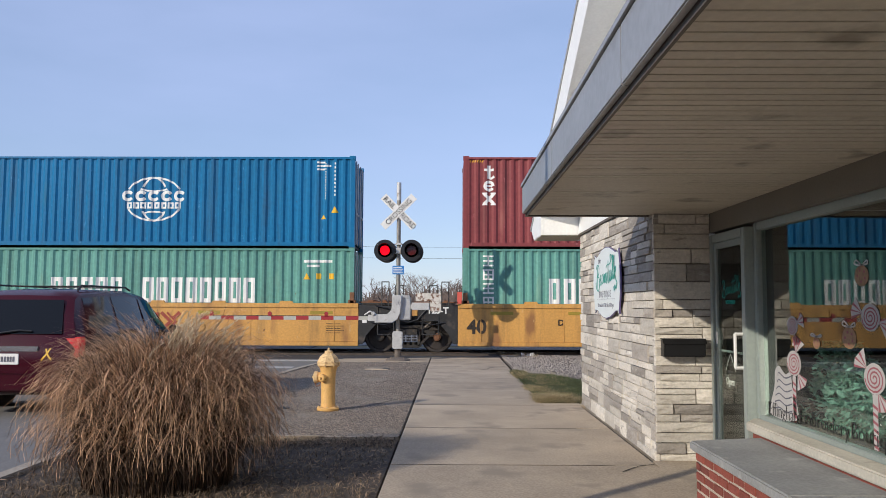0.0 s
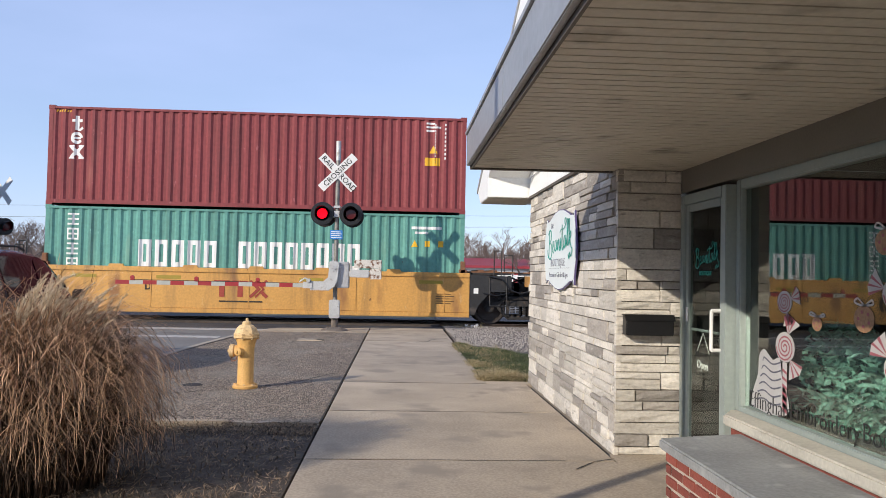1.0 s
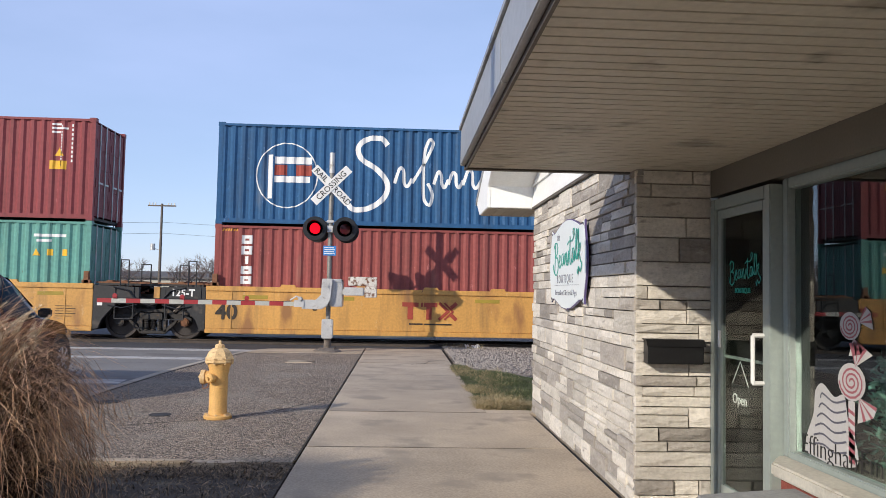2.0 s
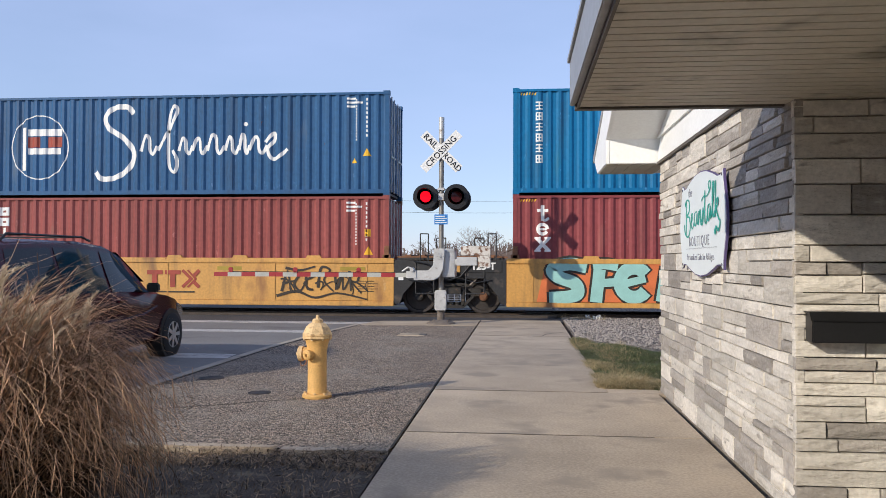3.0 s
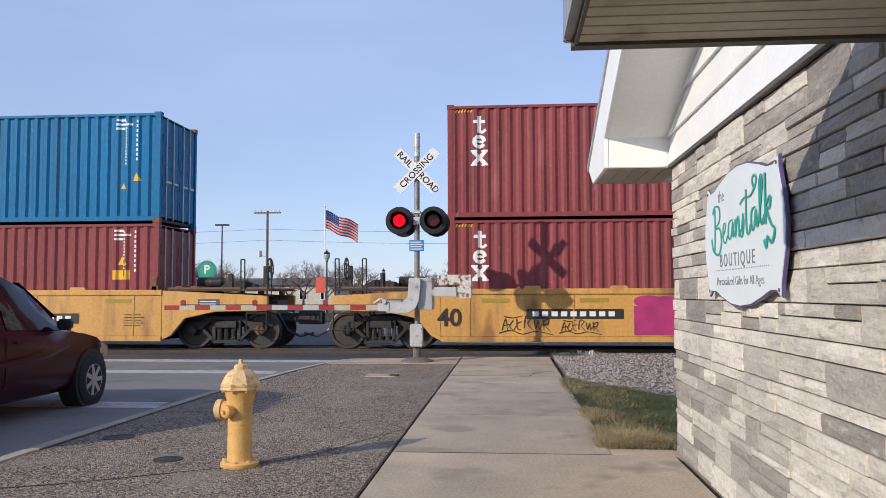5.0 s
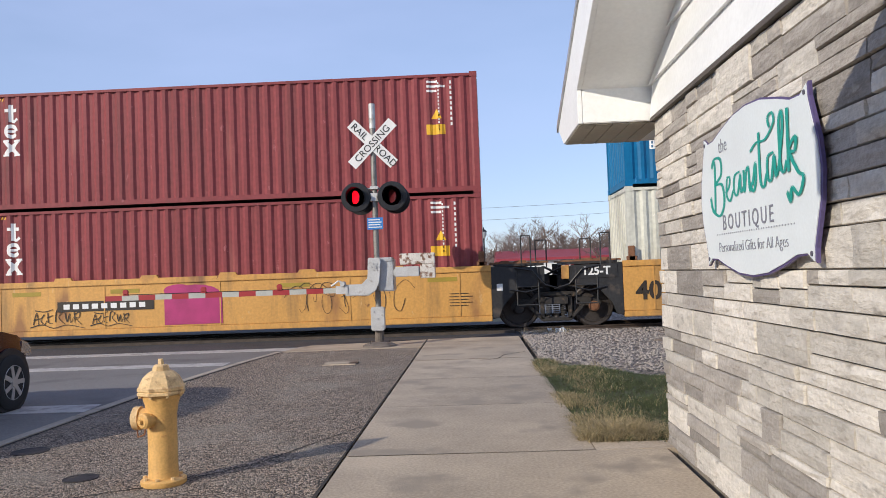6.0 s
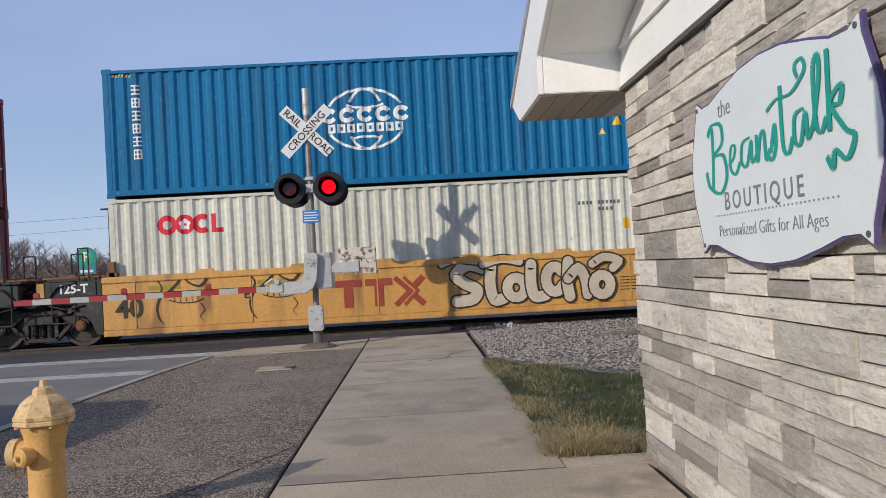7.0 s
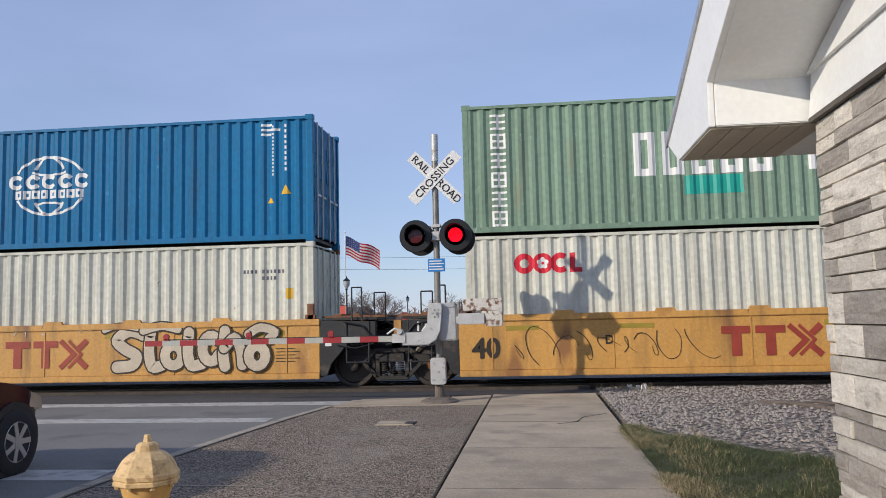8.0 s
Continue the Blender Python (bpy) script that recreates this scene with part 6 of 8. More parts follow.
def crossbuck(parent, z, y, text, turn=0.0):
    spin = pose(0, 0, 0, 0, 0, turn)
    for a, words in ((45, ("CROSSING",)), (-45, ("RAIL", "ROAD"))):
        g = G()
        m = spin @ pose(0, y, z, 0, -a, 0)
        tbox(g, m, 0.61, 0.006, 0.112)
        yy = 0.0 if a == 45 else 0.008
        g[0][:] = [(p[0], p[1] + (0.0 if a == 45 else 0.016), p[2]) for p in g[0]]
        b = part("crossbuck_blade", g, M["white"], parent, "white reflective blade with black letters")
        if text:
            front = y - 0.012 + (0.0 if a == 45 else 0.016)
            if len(words) == 1:
                letters("lettering", words[0], 0.2, pose(0, front, z, 0, -a, 0) @ FACE_S @ pose(0, -0.005, 0), M["black"], b)
            else:
                for w, u in zip(words, (-0.36, 0.37)):
                    letters("lettering", w, 0.2, pose(0, front, z, 0, -a, 0) @ FACE_S @ pose(u, -0.005, 0), M["black"], b)


g = G()
cyl(g, (0, 0, 0.35), (0, 0, 4.94), 0.058, n=16)
part("pole", g, M["mast"], sig, smooth=True)
g = G()
cyl(g, (0, 0, 4.45), (0, 0, 4.96), 0.066, n=16)
part("pole_cap", g, M["galv"], sig, smooth=True)
g = G()
lathe(g, [(0.36, -0.02), (0.34, 0.035), (0.26, 0.07), (0.16, 0.085), (0.09, 0.1), (0.085, 0.4), (0.06, 0.42)], (0, 0, 0.0), "z", 14)
for s in (-1, 1):
    for t in (-1, 1):
        cyl(g, (s * 0.18, t * 0.18, 0.02), (s * 0.18, t * 0.18, 0.1), 0.018, n=6)
part("base", g, M["footing"], sig, "rough dark concrete footing")
g = G()
prism(g, [(-0.14, 0.36), (-0.11, 0.33), (0.11, 0.33), (0.14, 0.36), (0.14, 0.78), (0.11, 0.81), (-0.11, 0.81), (-0.14, 0.78)], "y", -0.17, -0.05)
part("junction_box", g, M["galv"], sig, bevel=0.01)
g = G()
for u, v in ((-0.09, 0.42), (0.09, 0.42), (-0.09, 0.72), (0.09, 0.72), (0, 0.57)):
    cyl(g, (u, -0.185, v), (u, -0.17, v), 0.022, n=8)
part("box_bolt", g, M["alu"], sig)
crossbuck(sig, 4.13, -0.09, True)
g = G()
tube(g, [(-0.37, -0.02, 3.04), (0.37, -0.02, 3.04)], 0.03, 8)
tube(g, [(-0.37, -0.02, 3.22), (0.37, -0.02, 3.22)], 0.016, 8)
box(g, -0.09, 0.09, -0.1, 0.1, 2.96, 3.12)
box(g, -0.08, 0.08, -0.09, 0.08, 3.2, 3.26)
part("crossarm", g, M["galv"], sig)
signal_head(sig, -1, lit=True)
signal_head(sig, 1, lit=False)
for s in (-1, 1):  # the pair that faces the tracks
    signal_head(sig, s, lit=None, y=0.62, flip=-1)
g = G()
tube(g, [(-0.37, 0.58, 3.04), (0.37, 0.58, 3.04)], 0.03, 8)
tube(g, [(0, 0, 3.04), (0, 0.6, 3.04)], 0.03, 8)
part("crossarm", g, M["galv"], sig)
g = G()
box(g, -0.16, 0.16, -0.075, -0.065, 2.38, 2.62)
note = part("notice_plate", g, M["blue"], sig, "blue notice plate with white print")
g = G()
for i in range(4):
    box(g, -0.135, 0.135 - 0.03 * (i % 2), -0.081, -0.076, 2.415 + i * 0.05, 2.435 + i * 0.05)
part("print", g, M["white"], note)
# gate mechanism, its bent arm and counterweights
g = G()
box(g, 0.04, 0.36, -0.22, 0.22, 1.12, 1.78)
box(g, 0.06, 0.34, -0.235, 0.235, 1.7, 1.8)
part("gate_mechanism", g, M["alu"], sig, bevel=0.02)
g = G()
prism(g, [(-0.14, 1.80), (0.10, 1.80), (0.12, 1.7), (0.08, 1.3), (0.0, 1.14), (-0.14, 1.05), (-0.62, 1.05), (-0.62, 1.28), (-0.28, 1.28), (-0.16, 1.4)], "y", -0.34, -0.26)
brk = part("gate_bracket", g, M["galv"], sig, bevel=0.012)
g = G()
for i in range(6):
    a = i * math.pi / 3
    cyl(g, (0.0 + 0.07 * math.cos(a), -0.36, 1.62 + 0.07 * math.sin(a)), (0.0 + 0.07 * math.cos(a), -0.34, 1.62 + 0.07 * math.sin(a)), 0.014, n=8)
cyl(g, (0, -0.37, 1.62), (0, -0.34, 1.62), 0.03, n=10)
part("bolt_ring", g, M["alu"], brk)
g = G()
box(g, 0.36, 0.95, -0.3, -0.24, 1.42, 1.55)
part("weight_arm", g, M["galv"], sig, bevel=0.008)
for x0, x1, z0, z1, mt in ((0.5, 1.2, 1.64, 1.86, "rustwhite"), (0.9, 1.2, 1.36, 1.635, "rustwhite"), (0.4, 0.88, 1.40, 1.6, "galv")):
    g = G()
    box(g, x0, x1, -0.36, -0.18, z0, z1)
    part("counterweight", g, M[mt], sig, bevel=0.01)
# the arm: tapered boards in red and white
ARM0, ARM1, NST = -0.72, -5.52, 14
g = G()
for d in (0, 0.12):
    box(g, -0.80, -0.56, -0.36 + d, -0.33 + d, 1.10, 1.26)
tube(g, [(-0.6, -0.3, 1.28), (-0.75, -0.3, 1.36), (-0.9, -0.3, 1.26)], 0.02, 6)
cyl(g, (-0.66, -0.4, 1.3), (-0.66, -0.2, 1.3), 0.05, n=10)
part("arm_clamp", g, M["galv"], sig)
arm = part("gate_arm", (lambda q: (box(q, ARM1, ARM0, -0.285, -0.262, 1.125, 1.215), q)[1])(G()), M["white"], sig, "red and white striped gate arm")
for i in range(NST):
    a, b = ARM0 + (ARM1 - ARM0) * i / NST, ARM0 + (ARM1 - ARM0) * (i + 1) / NST
    g = G()
    box(g, b, a, -0.291, -0.256, 1.118, 1.222)
    part("stripe", g, M["red"] if i % 2 else M["armwhite"], arm)
for i in range(3):
    x = (-1.95, -3.5, -5.1)[i]
    g = G()
    box(g, x - 0.05, x + 0.05, -0.31, -0.24, 1.222, 1.25)
    lathe(g, [(0.055, 0.0), (0.055, 0.05), (0.03, 0.06)], (x, -0.31, 1.29), "y", 12)
    part("arm_lamp", g, M["red"], arm)
g = G()
tube(g, [(-0.9, -0.275, 1.225), (-5.1, -0.275, 1.235)], 0.008, 5)
part("lamp_cable", g, M["black"], arm)

# the signal on the other side of the track, seen from behind
far = thing("crossing_signal", "railroad crossing signal beyond the tracks, seen from behind", "crossing signal", "crossing signals", at=pose(-14.0, 29.6, 0, 0, 0, 58))
g = G()
cyl(g, (0, 0, 0), (0, 0, 4.95), 0.06, n=12)
part("pole", g, M["mast"], far, smooth=True)
g = G()
lathe(g, [(0.25, -0.12), (0.25, 0.03), (0.1, 0.3), (0.06, 0.4)], (0, 0, 0.0), "z", 14)
part("base", g, M["galv"], far)
crossbuck(far, 4.15, 0.3, False, -86)
for s, lit in ((-1, True), (1, False)):
    signal_head(far, s, 2.9, lit)
    h2 = signal_head(far, s, 2.9, None, 0.14, -1)
g = G()
tube(g, [(-0.4, 0, 2.9), (0.4, 0, 2.9)], 0.03, 8)
box(g, -0.1, 0.1, -0.1, 0.1, 2.82, 2.98)
part("crossarm", g, M["galv"], far)
g = G()
box(g, -0.35, 0.0, -0.2, 0.2, 1.1, 1.8)
part("gate_mechanism", g, M["alu"], far, bevel=0.02)

# ---- hydrant ----
hyd = thing("fire_hydrant", "yellow cast-iron fire hydrant with weathered bonnet", "fire hydrant", at=pose(-1.79, 11.47, 0, 0, 0, -8))
g = G()
lathe(g, [(0.155, 0.0), (0.16, 0.01), (0.16, 0.035), (0.148, 0.045), (0.108, 0.05), (0.104, 0.09), (0.102, 0.30), (0.104, 0.50), (0.118, 0.58), (0.135, 0.63), (0.138, 0.645)], (0, 0, 0), "z", 32)
body = part("barrel", g, M["hydrant"], hyd, smooth=True)
for i in range(8):
    a = i * math.pi / 4 + 0.2
    g = G()
    cyl(g, (0.135 * math.cos(a), 0.135 * math.sin(a), 0.035), (0.135 * math.cos(a), 0.135 * math.sin(a), 0.062), 0.014, n=6)
    part("flange_bolt", g, M["hydcap"], body)
g = G()
lathe(g, [(0.165, 0.645), (0.172, 0.65), (0.172, 0.668), (0.165, 0.674), (0.172, 0.68), (0.172, 0.70), (0.165, 0.706), (0.16, 0.712), (0.152, 0.735), (0.128, 0.775), (0.092, 0.806), (0.062, 0.818), (0.058, 0.846), (0.046, 0.858), (0.022, 0.862)], (0, 0, 0), "z", 8)
bonnet = part("bonnet", g, M["hydcap"], hyd, "faded buff bonnet")
g = G()
cyl(g, (0, 0, 0.855), (0, 0, 0.9), 0.024, 0.018, n=5)
part("operating_nut", g, M["hydcap"], bonnet)
for i in range(8):
    a = i * math.pi / 4
    g = G()
    cyl(g, (0.15 * math.cos(a), 0.15 * math.sin(a), 0.63), (0.15 * math.cos(a), 0.15 * math.sin(a), 0.65), 0.012, n=6)
    part("bonnet_bolt", g, M["hydcap"], bonnet)
for ang, r, reach in ((188, 0.085, 0.2), (250, 0.055, 0.17)):
    d = Vector((math.cos(radians(ang)), math.sin(radians(ang)), 0))
    z = Vector((0, 0, 0.475))
    g = G()
    cyl(g, z + d * 0.06, z + d * (reach - 0.04), r * 0.86, n=16)
    noz = part("nozzle", g, M["hydrant"], hyd, smooth=True)
    g = G()
    cyl(g, z + d * (reach - 0.045), z + d * reach, r, n=18)
    cyl(g, z + d * reach, z + d * (reach + 0.012), r, r * 0.75, n=18)
    cyl(g, z + d * (reach + 0.01), z + d * (reach + 0.035), 0.02, 0.017, n=5)
    part("cap", g, M["hydrant"] if r < 0.07 else M["hydcap"], noz, smooth=True)
g = G()
tube(g, [(-0.19, -0.02, 0.40), (-0.17, -0.04, 0.34), (-0.115, -0.05, 0.36), (-0.1, -0.05, 0.42)], 0.006, 5)
part("cap_chain", g, M["rust"], hyd)

# covers set in the pavement
for x, y, r, lab in ((-3.48, 12.7, 0.14, "small rusty valve cover in the pavement"), (-2.51, 11.68, 0.11, "small round iron cover in the pavement")):
    c = thing("valve_cover", lab, "cover")
    g = G()
    lathe(g, [(r + 0.02, -0.01), (r + 0.02, 0.006), (r, 0.006), (r - 0.01, 0.003)], (x, y, 0.0), "z", 20)
    part("ring", g, M["truck"], c)
    g = G()
    lathe(g, [(r - 0.012, -0.01), (r - 0.012, 0.004), (0.02, 0.005)], (x, y, 0.0), "z", 18)
    part("lid", g, M["truck"], c)
cov = thing("utility_cover", "flat concrete utility box lid in the pavement", "cover")
g = G()
box(g, -2.05, -1.5, 18.75, 19.2, -0.02, 0.012)
part("lid", g, M["concrete"], cov, bevel=0.006)
g = G()
box(g, -1.62, -1.48, 18.82, 19.05, -0.02, 0.02)
part("lifting_slot", g, M["black"], cov)

# ---- planting ----
def blades(g, rng, n, cx, cy, spread, z0, height, lean, width, out=0.6, segs=4, ground=None, gust=(0, 0)):
    """Arching blades that rise from a tuft and bend outwards."""
    for _ in range(n):
        a, r = rng.uniform(0, 6.2832), spread * rng.random() ** 0.5
        bx, by = cx + r * math.cos(a), cy + r * math.sin(a)
        b = a + rng.uniform(-out, out)
        h = height * rng.uniform(0.65, 1.1)
        le = lean * rng.uniform(0.3, 1.25) * (0.35 + r / spread)
        dx, dy = math.cos(b), math.sin(b)
        w = width * rng.uniform(0.6, 1.3)
        tw = rng.uniform(0, 3.14)
        px, py = math.cos(tw) * w, math.sin(tw) * w
        k = len(g[0])
        for i in range(segs + 1):
            t = i / segs
            bend = le * t ** 2.2
            x, y = bx + dx * bend + gust[0] * t * t, by + dy * bend + gust[1] * t * t
            z = z0 + h * (t - 0.42 * min(le / max(h, 0.01), 1.2) * t ** 2.6)
            s = 1 - 0.85 * t
            g[0].extend([(x - px * s, y - py * s, z), (x + px * s, y + py * s, z)])
        for i in range(segs):
            g[1].append((k + 2 * i, k + 2 * i + 1, k + 2 * i + 3, k + 2 * i + 2))


rng = random.Random(11)
bush = thing("ornamental_grass", "dry tan clump of ornamental grass in the planting bed", "ornamental grass")
BX, BY = -2.54, 6.82


def fountain(g, rng, n, spread, l0, l1, k0, k1, w, lean=0.3, wind=0.25, bend=2.6, stray=0.2):
    """Stems that stand up from the clump, then arch over and hang at the tips."""
    for _ in range(n):
        a, r = rng.uniform(0, 6.2832), spread * rng.random() ** 0.6
        b = a + rng.gauss(0, 0.55)
        f = r / spread
        th = lean * f * rng.uniform(0.3, 1.0) + rng.uniform(0, 0.06)
        kap = rng.uniform(k0, k1) * (0.55 + 0.45 * f)
        le = rng.uniform(l0, l1) * (1.0 - 0.14 * f * f)
        ux, uy = math.cos(b) + wind * rng.uniform(0, 1.4), math.sin(b)
        q = math.hypot(ux, uy) or 1
        ux, uy = ux / q, uy / q
        twist = rng.gauss(0, 1.6)
        tw = rng.uniform(0, 3.1416)
        px, py = math.cos(tw) * w, math.sin(tw) * w
        x, y, z = BX + r * math.cos(a), BY + r * math.sin(a), -0.03
        k, n2 = len(g[0]), 9
        for i in range(n2 + 1):
            t = i / n2
            s = 1 - 0.75 * t
            g[0].extend([(x - px * s, y - py * s, z), (x + px * s, y + py * s, z)])
            ang = th + kap * t ** bend
            c, d = math.cos(twist * t * t), math.sin(twist * t * t)
            vx, vy = ux * c - uy * d, ux * d + uy * c
            ang += rng.gauss(0, stray) * t
            step = le / n2
            x, y, z = x + vx * math.sin(ang) * step, y + vy * math.sin(ang) * step, max(z + math.cos(ang) * step, 0.01)
        for i in range(n2):
            g[1].append((k + 2 * i, k + 2 * i + 1, k + 2 * i + 3, k + 2 * i + 2))


g = G()
fountain(g, rng, 2400, 0.42, 1.45, 1.85, 2.2, 4.2, 0.005, 0.10, 0.5)
fountain(g, rng, 3000, 0.50, 1.25, 1.75, 2.4, 4.4, 0.005, 0.14, 0.45, 2.3, 0.3)
fountain(g, rng, 1900, 0.56, 1.0, 1.45, 2.4, 4.2, 0.0048, 0.16, 0.35, 1.7, 0.35)
fountain(g, rng, 70, 0.5, 1.5, 1.8, 1.6, 2.2, 0.003, 0.4, 0.6)
part("outer_blades", g, M["straw"], bush, "dry straw-coloured arching blades", fix=False, kind="stuff")
# Dark layer: the clump's inner shade is put into these blades' colour.
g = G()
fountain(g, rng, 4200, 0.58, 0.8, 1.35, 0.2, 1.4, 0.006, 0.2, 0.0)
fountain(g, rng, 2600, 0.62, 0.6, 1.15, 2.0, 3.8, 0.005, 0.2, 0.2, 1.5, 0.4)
part("inner_blades", g, M["strawdark"], bush, "dark brown inner blades with the clump's shade in their colour", fix=False, kind="stuff")
g = G()
for _ in range(46):
    a, r = rng.gauss(0.0, 0.8), rng.uniform(0.1, 0.68)
    x, y, z = BX + r * math.cos(a), BY + r * math.sin(a), rng.uniform(1.08, 1.36) - 0.2 * r
    lx, ly = rng.uniform(0.0, 0.22), rng.uniform(-0.08, 0.08)
    long = rng.uniform(0.18, 0.3)
    for _ in range(230):
        t = rng.random()
        p = Vector((x + lx * t * t, y + ly * t * t, z + long * t * (1.15 - 0.3 * t)))
        d = Vector((rng.uniform(-1, 1) + lx * 4 * t, rng.uniform(-1, 1), rng.uniform(-0.2, 1.5))) * 0.04 * (1.15 - 0.8 * t)
        e = Vector((rng.uniform(-1, 1), rng.uniform(-1, 1), 0)) * 0.0032
        quad(g, p - e, p + e, p + d)
part("plumes", g, M["plume"], bush, "pale feathery seed plumes", fix=False, kind="stuff")

g = G()
for _ in range(15000):
    x, y = rng.uniform(-3.85, -0.62), rng.uniform(6.15, 9.05)
    if rng.random() < 0.35:
        y = rng.uniform(8.6, 9.05)
    a, l = rng.uniform(0, 6.28), rng.choice((rng.uniform(0.015, 0.05), rng.uniform(0.04, 0.13)))
    z = -0.03 + rng.random() ** 2 * 0.06
    d, e = Vector((math.cos(a) * l, math.sin(a) * l, rng.uniform(-0.01, 0.05))), Vector((-math.sin(a), math.cos(a), rng.uniform(-0.3, 0.5))) * rng.uniform(0.0015, 0.006)
    p = Vector((x, y, z))
    quad(g, p - d * 0.5, p + e, p + d * 0.5, p - e)
tagged(part("dead_leaves", g, M["litterleaf"], fix=False), "dead leaves and twigs lying on the mulch", "leaf litter", kind="stuff")
g = G()
for _ in range(420):
    blades(g, rng, 4, rng.uniform(-3.85, -0.7), rng.choice((rng.uniform(6.15, 6.6), rng.uniform(6.15, 9.0))), 0.05, -0.03, 0.08, 0.1, 0.003, segs=2)
tagged(part("bed_weeds", g, M["litterleaf"], fix=False), "thin dry weeds in the planting bed", "weeds", kind="stuff")

# verge grass: green and tan tufts
for name, mk, n, h, lab in (("verge_grass", "blade", 6200, 0.085, "short green grass beside the sidewalk"), ("verge_dry_grass", "bladedry", 2600, 0.10, "dry tan grass tufts along the sidewalk edge")):
    g = G()
    for _ in range(n):
        y = rng.uniform(12.25, 18.2)
        reach = 3.4 if y < 15.6 else 1.5 + (18.2 - y) * 0.7
        x = rng.uniform(1.42, max(1.6, reach))
        if mk == "bladedry":
            x = 1.38 + abs(rng.gauss(0, 0.32)) if rng.random() < 0.7 else x
            y = 12.28 + abs(rng.gauss(0, 0.5)) if rng.random() < 0.35 else y
        if y < 12.46 and x < 2.07:
            continue
        dry = noise.noise(Vector((x * 1.7, y * 1.1, 3.0)))
        if (mk == "blade" and dry > 0.55) or (mk == "bladedry" and dry < -0.22):
            continue
        blades(g, rng, 7, x, y, 0.07, -0.016, h * (0.95 + 0.6 * dry), 0.09, 0.0035, segs=2)
    tagged(part(name, g, M[mk], fix=False), lab, "grass", kind="stuff")
g = G()
for _ in range(20):
    blades(g, rng, 70, rng.gauss(1.75, 0.14), 12.68 + abs(rng.gauss(0, 0.1)), 0.10, -0.03, 0.2, 0.24, 0.003, segs=3)
tagged(part("grass_clump", g, M["bladedry"], fix=False), "bleached grass clump at the edge of the verge", "grass", kind="stuff")

# thin weeds between the verge and the stones, and by the rails
g = G()
for _ in range(520):
    x = 1.5 + abs(rng.gauss(0, 1.0))
    blades(g, rng, 4, x, 18.3 - (x - 1.5) * 1.1 + rng.gauss(0, 0.5), 0.08, -0.06, 0.07, 0.08, 0.003, segs=2)
for _ in range(60):
    blades(g, rng, 5, rng.gauss(2.1, 0.25), rng.gauss(24.1, 0.12), 0.08, -0.06, 0.22, 0.15, 0.004, segs=3)
tagged(part("track_weeds", g, M["bladedry"], fix=False), "dry weeds growing among the ballast stones", "weeds", kind="stuff")
stick = thing("fallen_branch", "dark fallen branch lying on the ballast", "branch")
for pts, r in (([(3.95, 21.35, -0.02), (4.3, 21.0, 0.02), (4.75, 20.45, -0.01), (5.3, 20.0, -0.02)], 0.045), ([(4.35, 20.95, 0.0), (4.75, 20.9, 0.05), (5.1, 20.75, 0.0)], 0.025)):
    g = G()
    tube(g, pts, r, 7)
    part("limb", g, M["bark"], stick)

# loose stones on the ballast
g = G()
for _ in range(6500):
    x, y = 1.55 + rng.random() ** 1.3 * 9, rng.uniform(16.0, 24.7)
    if y < 18.6 - (x - 1.5) * 1.2:
        continue
    s = rng.uniform(0.018, 0.05)
    c = Vector((x, y, -0.016))
    k = len(g[0])
    g[0].extend([tuple(c + Vector((rng.uniform(-1, 1), rng.uniform(-1, 1), 0)) * 0.3 * s + Vector(v) * s) for v in ((1, 0, 0.1), (0, 1, 0), (-1, 0, 0.1), (0, -1, 0), (0, 0, 0.75), (0, 0, -0.6))])
    for f in ((0, 1, 4), (1, 2, 4), (2, 3, 4), (3, 0, 4)):
        g[1].append(tuple(k + i for i in f))
M["pebble"] = mat("loose_ballast_stone", (0.26, 0.228, 0.20), 0.9, var=0.5, scale=9, fine=40, bump=0.3)
tagged(part("ballast_stones", g, M["pebble"], fix=False), "loose crushed stones on the ballast", "stones", kind="stuff")
lit = thing("litter_bag", "crumpled white plastic litter beside the rails", "litter")
g = G()
for i in range(10):
    c = Vector((2.3 + rng.uniform(-0.22, 0.3), 24.2 + rng.uniform(-0.1, 0.1), -0.04 + rng.uniform(0, 0.06)))
    tbox(g, Matrix.Translation(c) @ pose(0, 0, 0, rng.uniform(0, 90), rng.uniform(0, 90), rng.uniform(0, 90)), 0.09, 0.05, 0.012)
part("sheet", g, M["white"], lit)

# ---- minivan waiting at the crossing ----
M["carpaint"] = mat("dark_red_car_paint", (0.04, 0.003, 0.009), 0.2, 0.0, var=0.05, scale=2, fine=30, bump=0.0, spec=0.3)
M["carpaint"].node_tree.nodes["Principled BSDF"].inputs["Coat Weight"].default_value = 0.0
M["tint"] = mat("tinted_car_glass", (0.006, 0.007, 0.009), 0.05, var=0.1, bump=0, spec=0.3)
M["tail"] = mat("tail_lamp_red", (0.42, 0.008, 0.014), 0.3, var=0.05, bump=0, glow=0.25, spec=0.2)
M["tyre"] = mat("tyre_rubber", (0.018, 0.018, 0.018), 0.85, var=0.2, bump=0.2)
M["rim"] = mat("alloy_rim", (0.50, 0.50, 0.51), 0.35, 0.7, var=0.1, bump=0.02)
M["chrome"] = mat("bright_trim", (0.62, 0.62, 0.62), 0.2, 0.9, var=0.05, bump=0)
M["blackplastic"] = mat("black_plastic", (0.015, 0.015, 0.016), 0.5, var=0.2, bump=0.05)

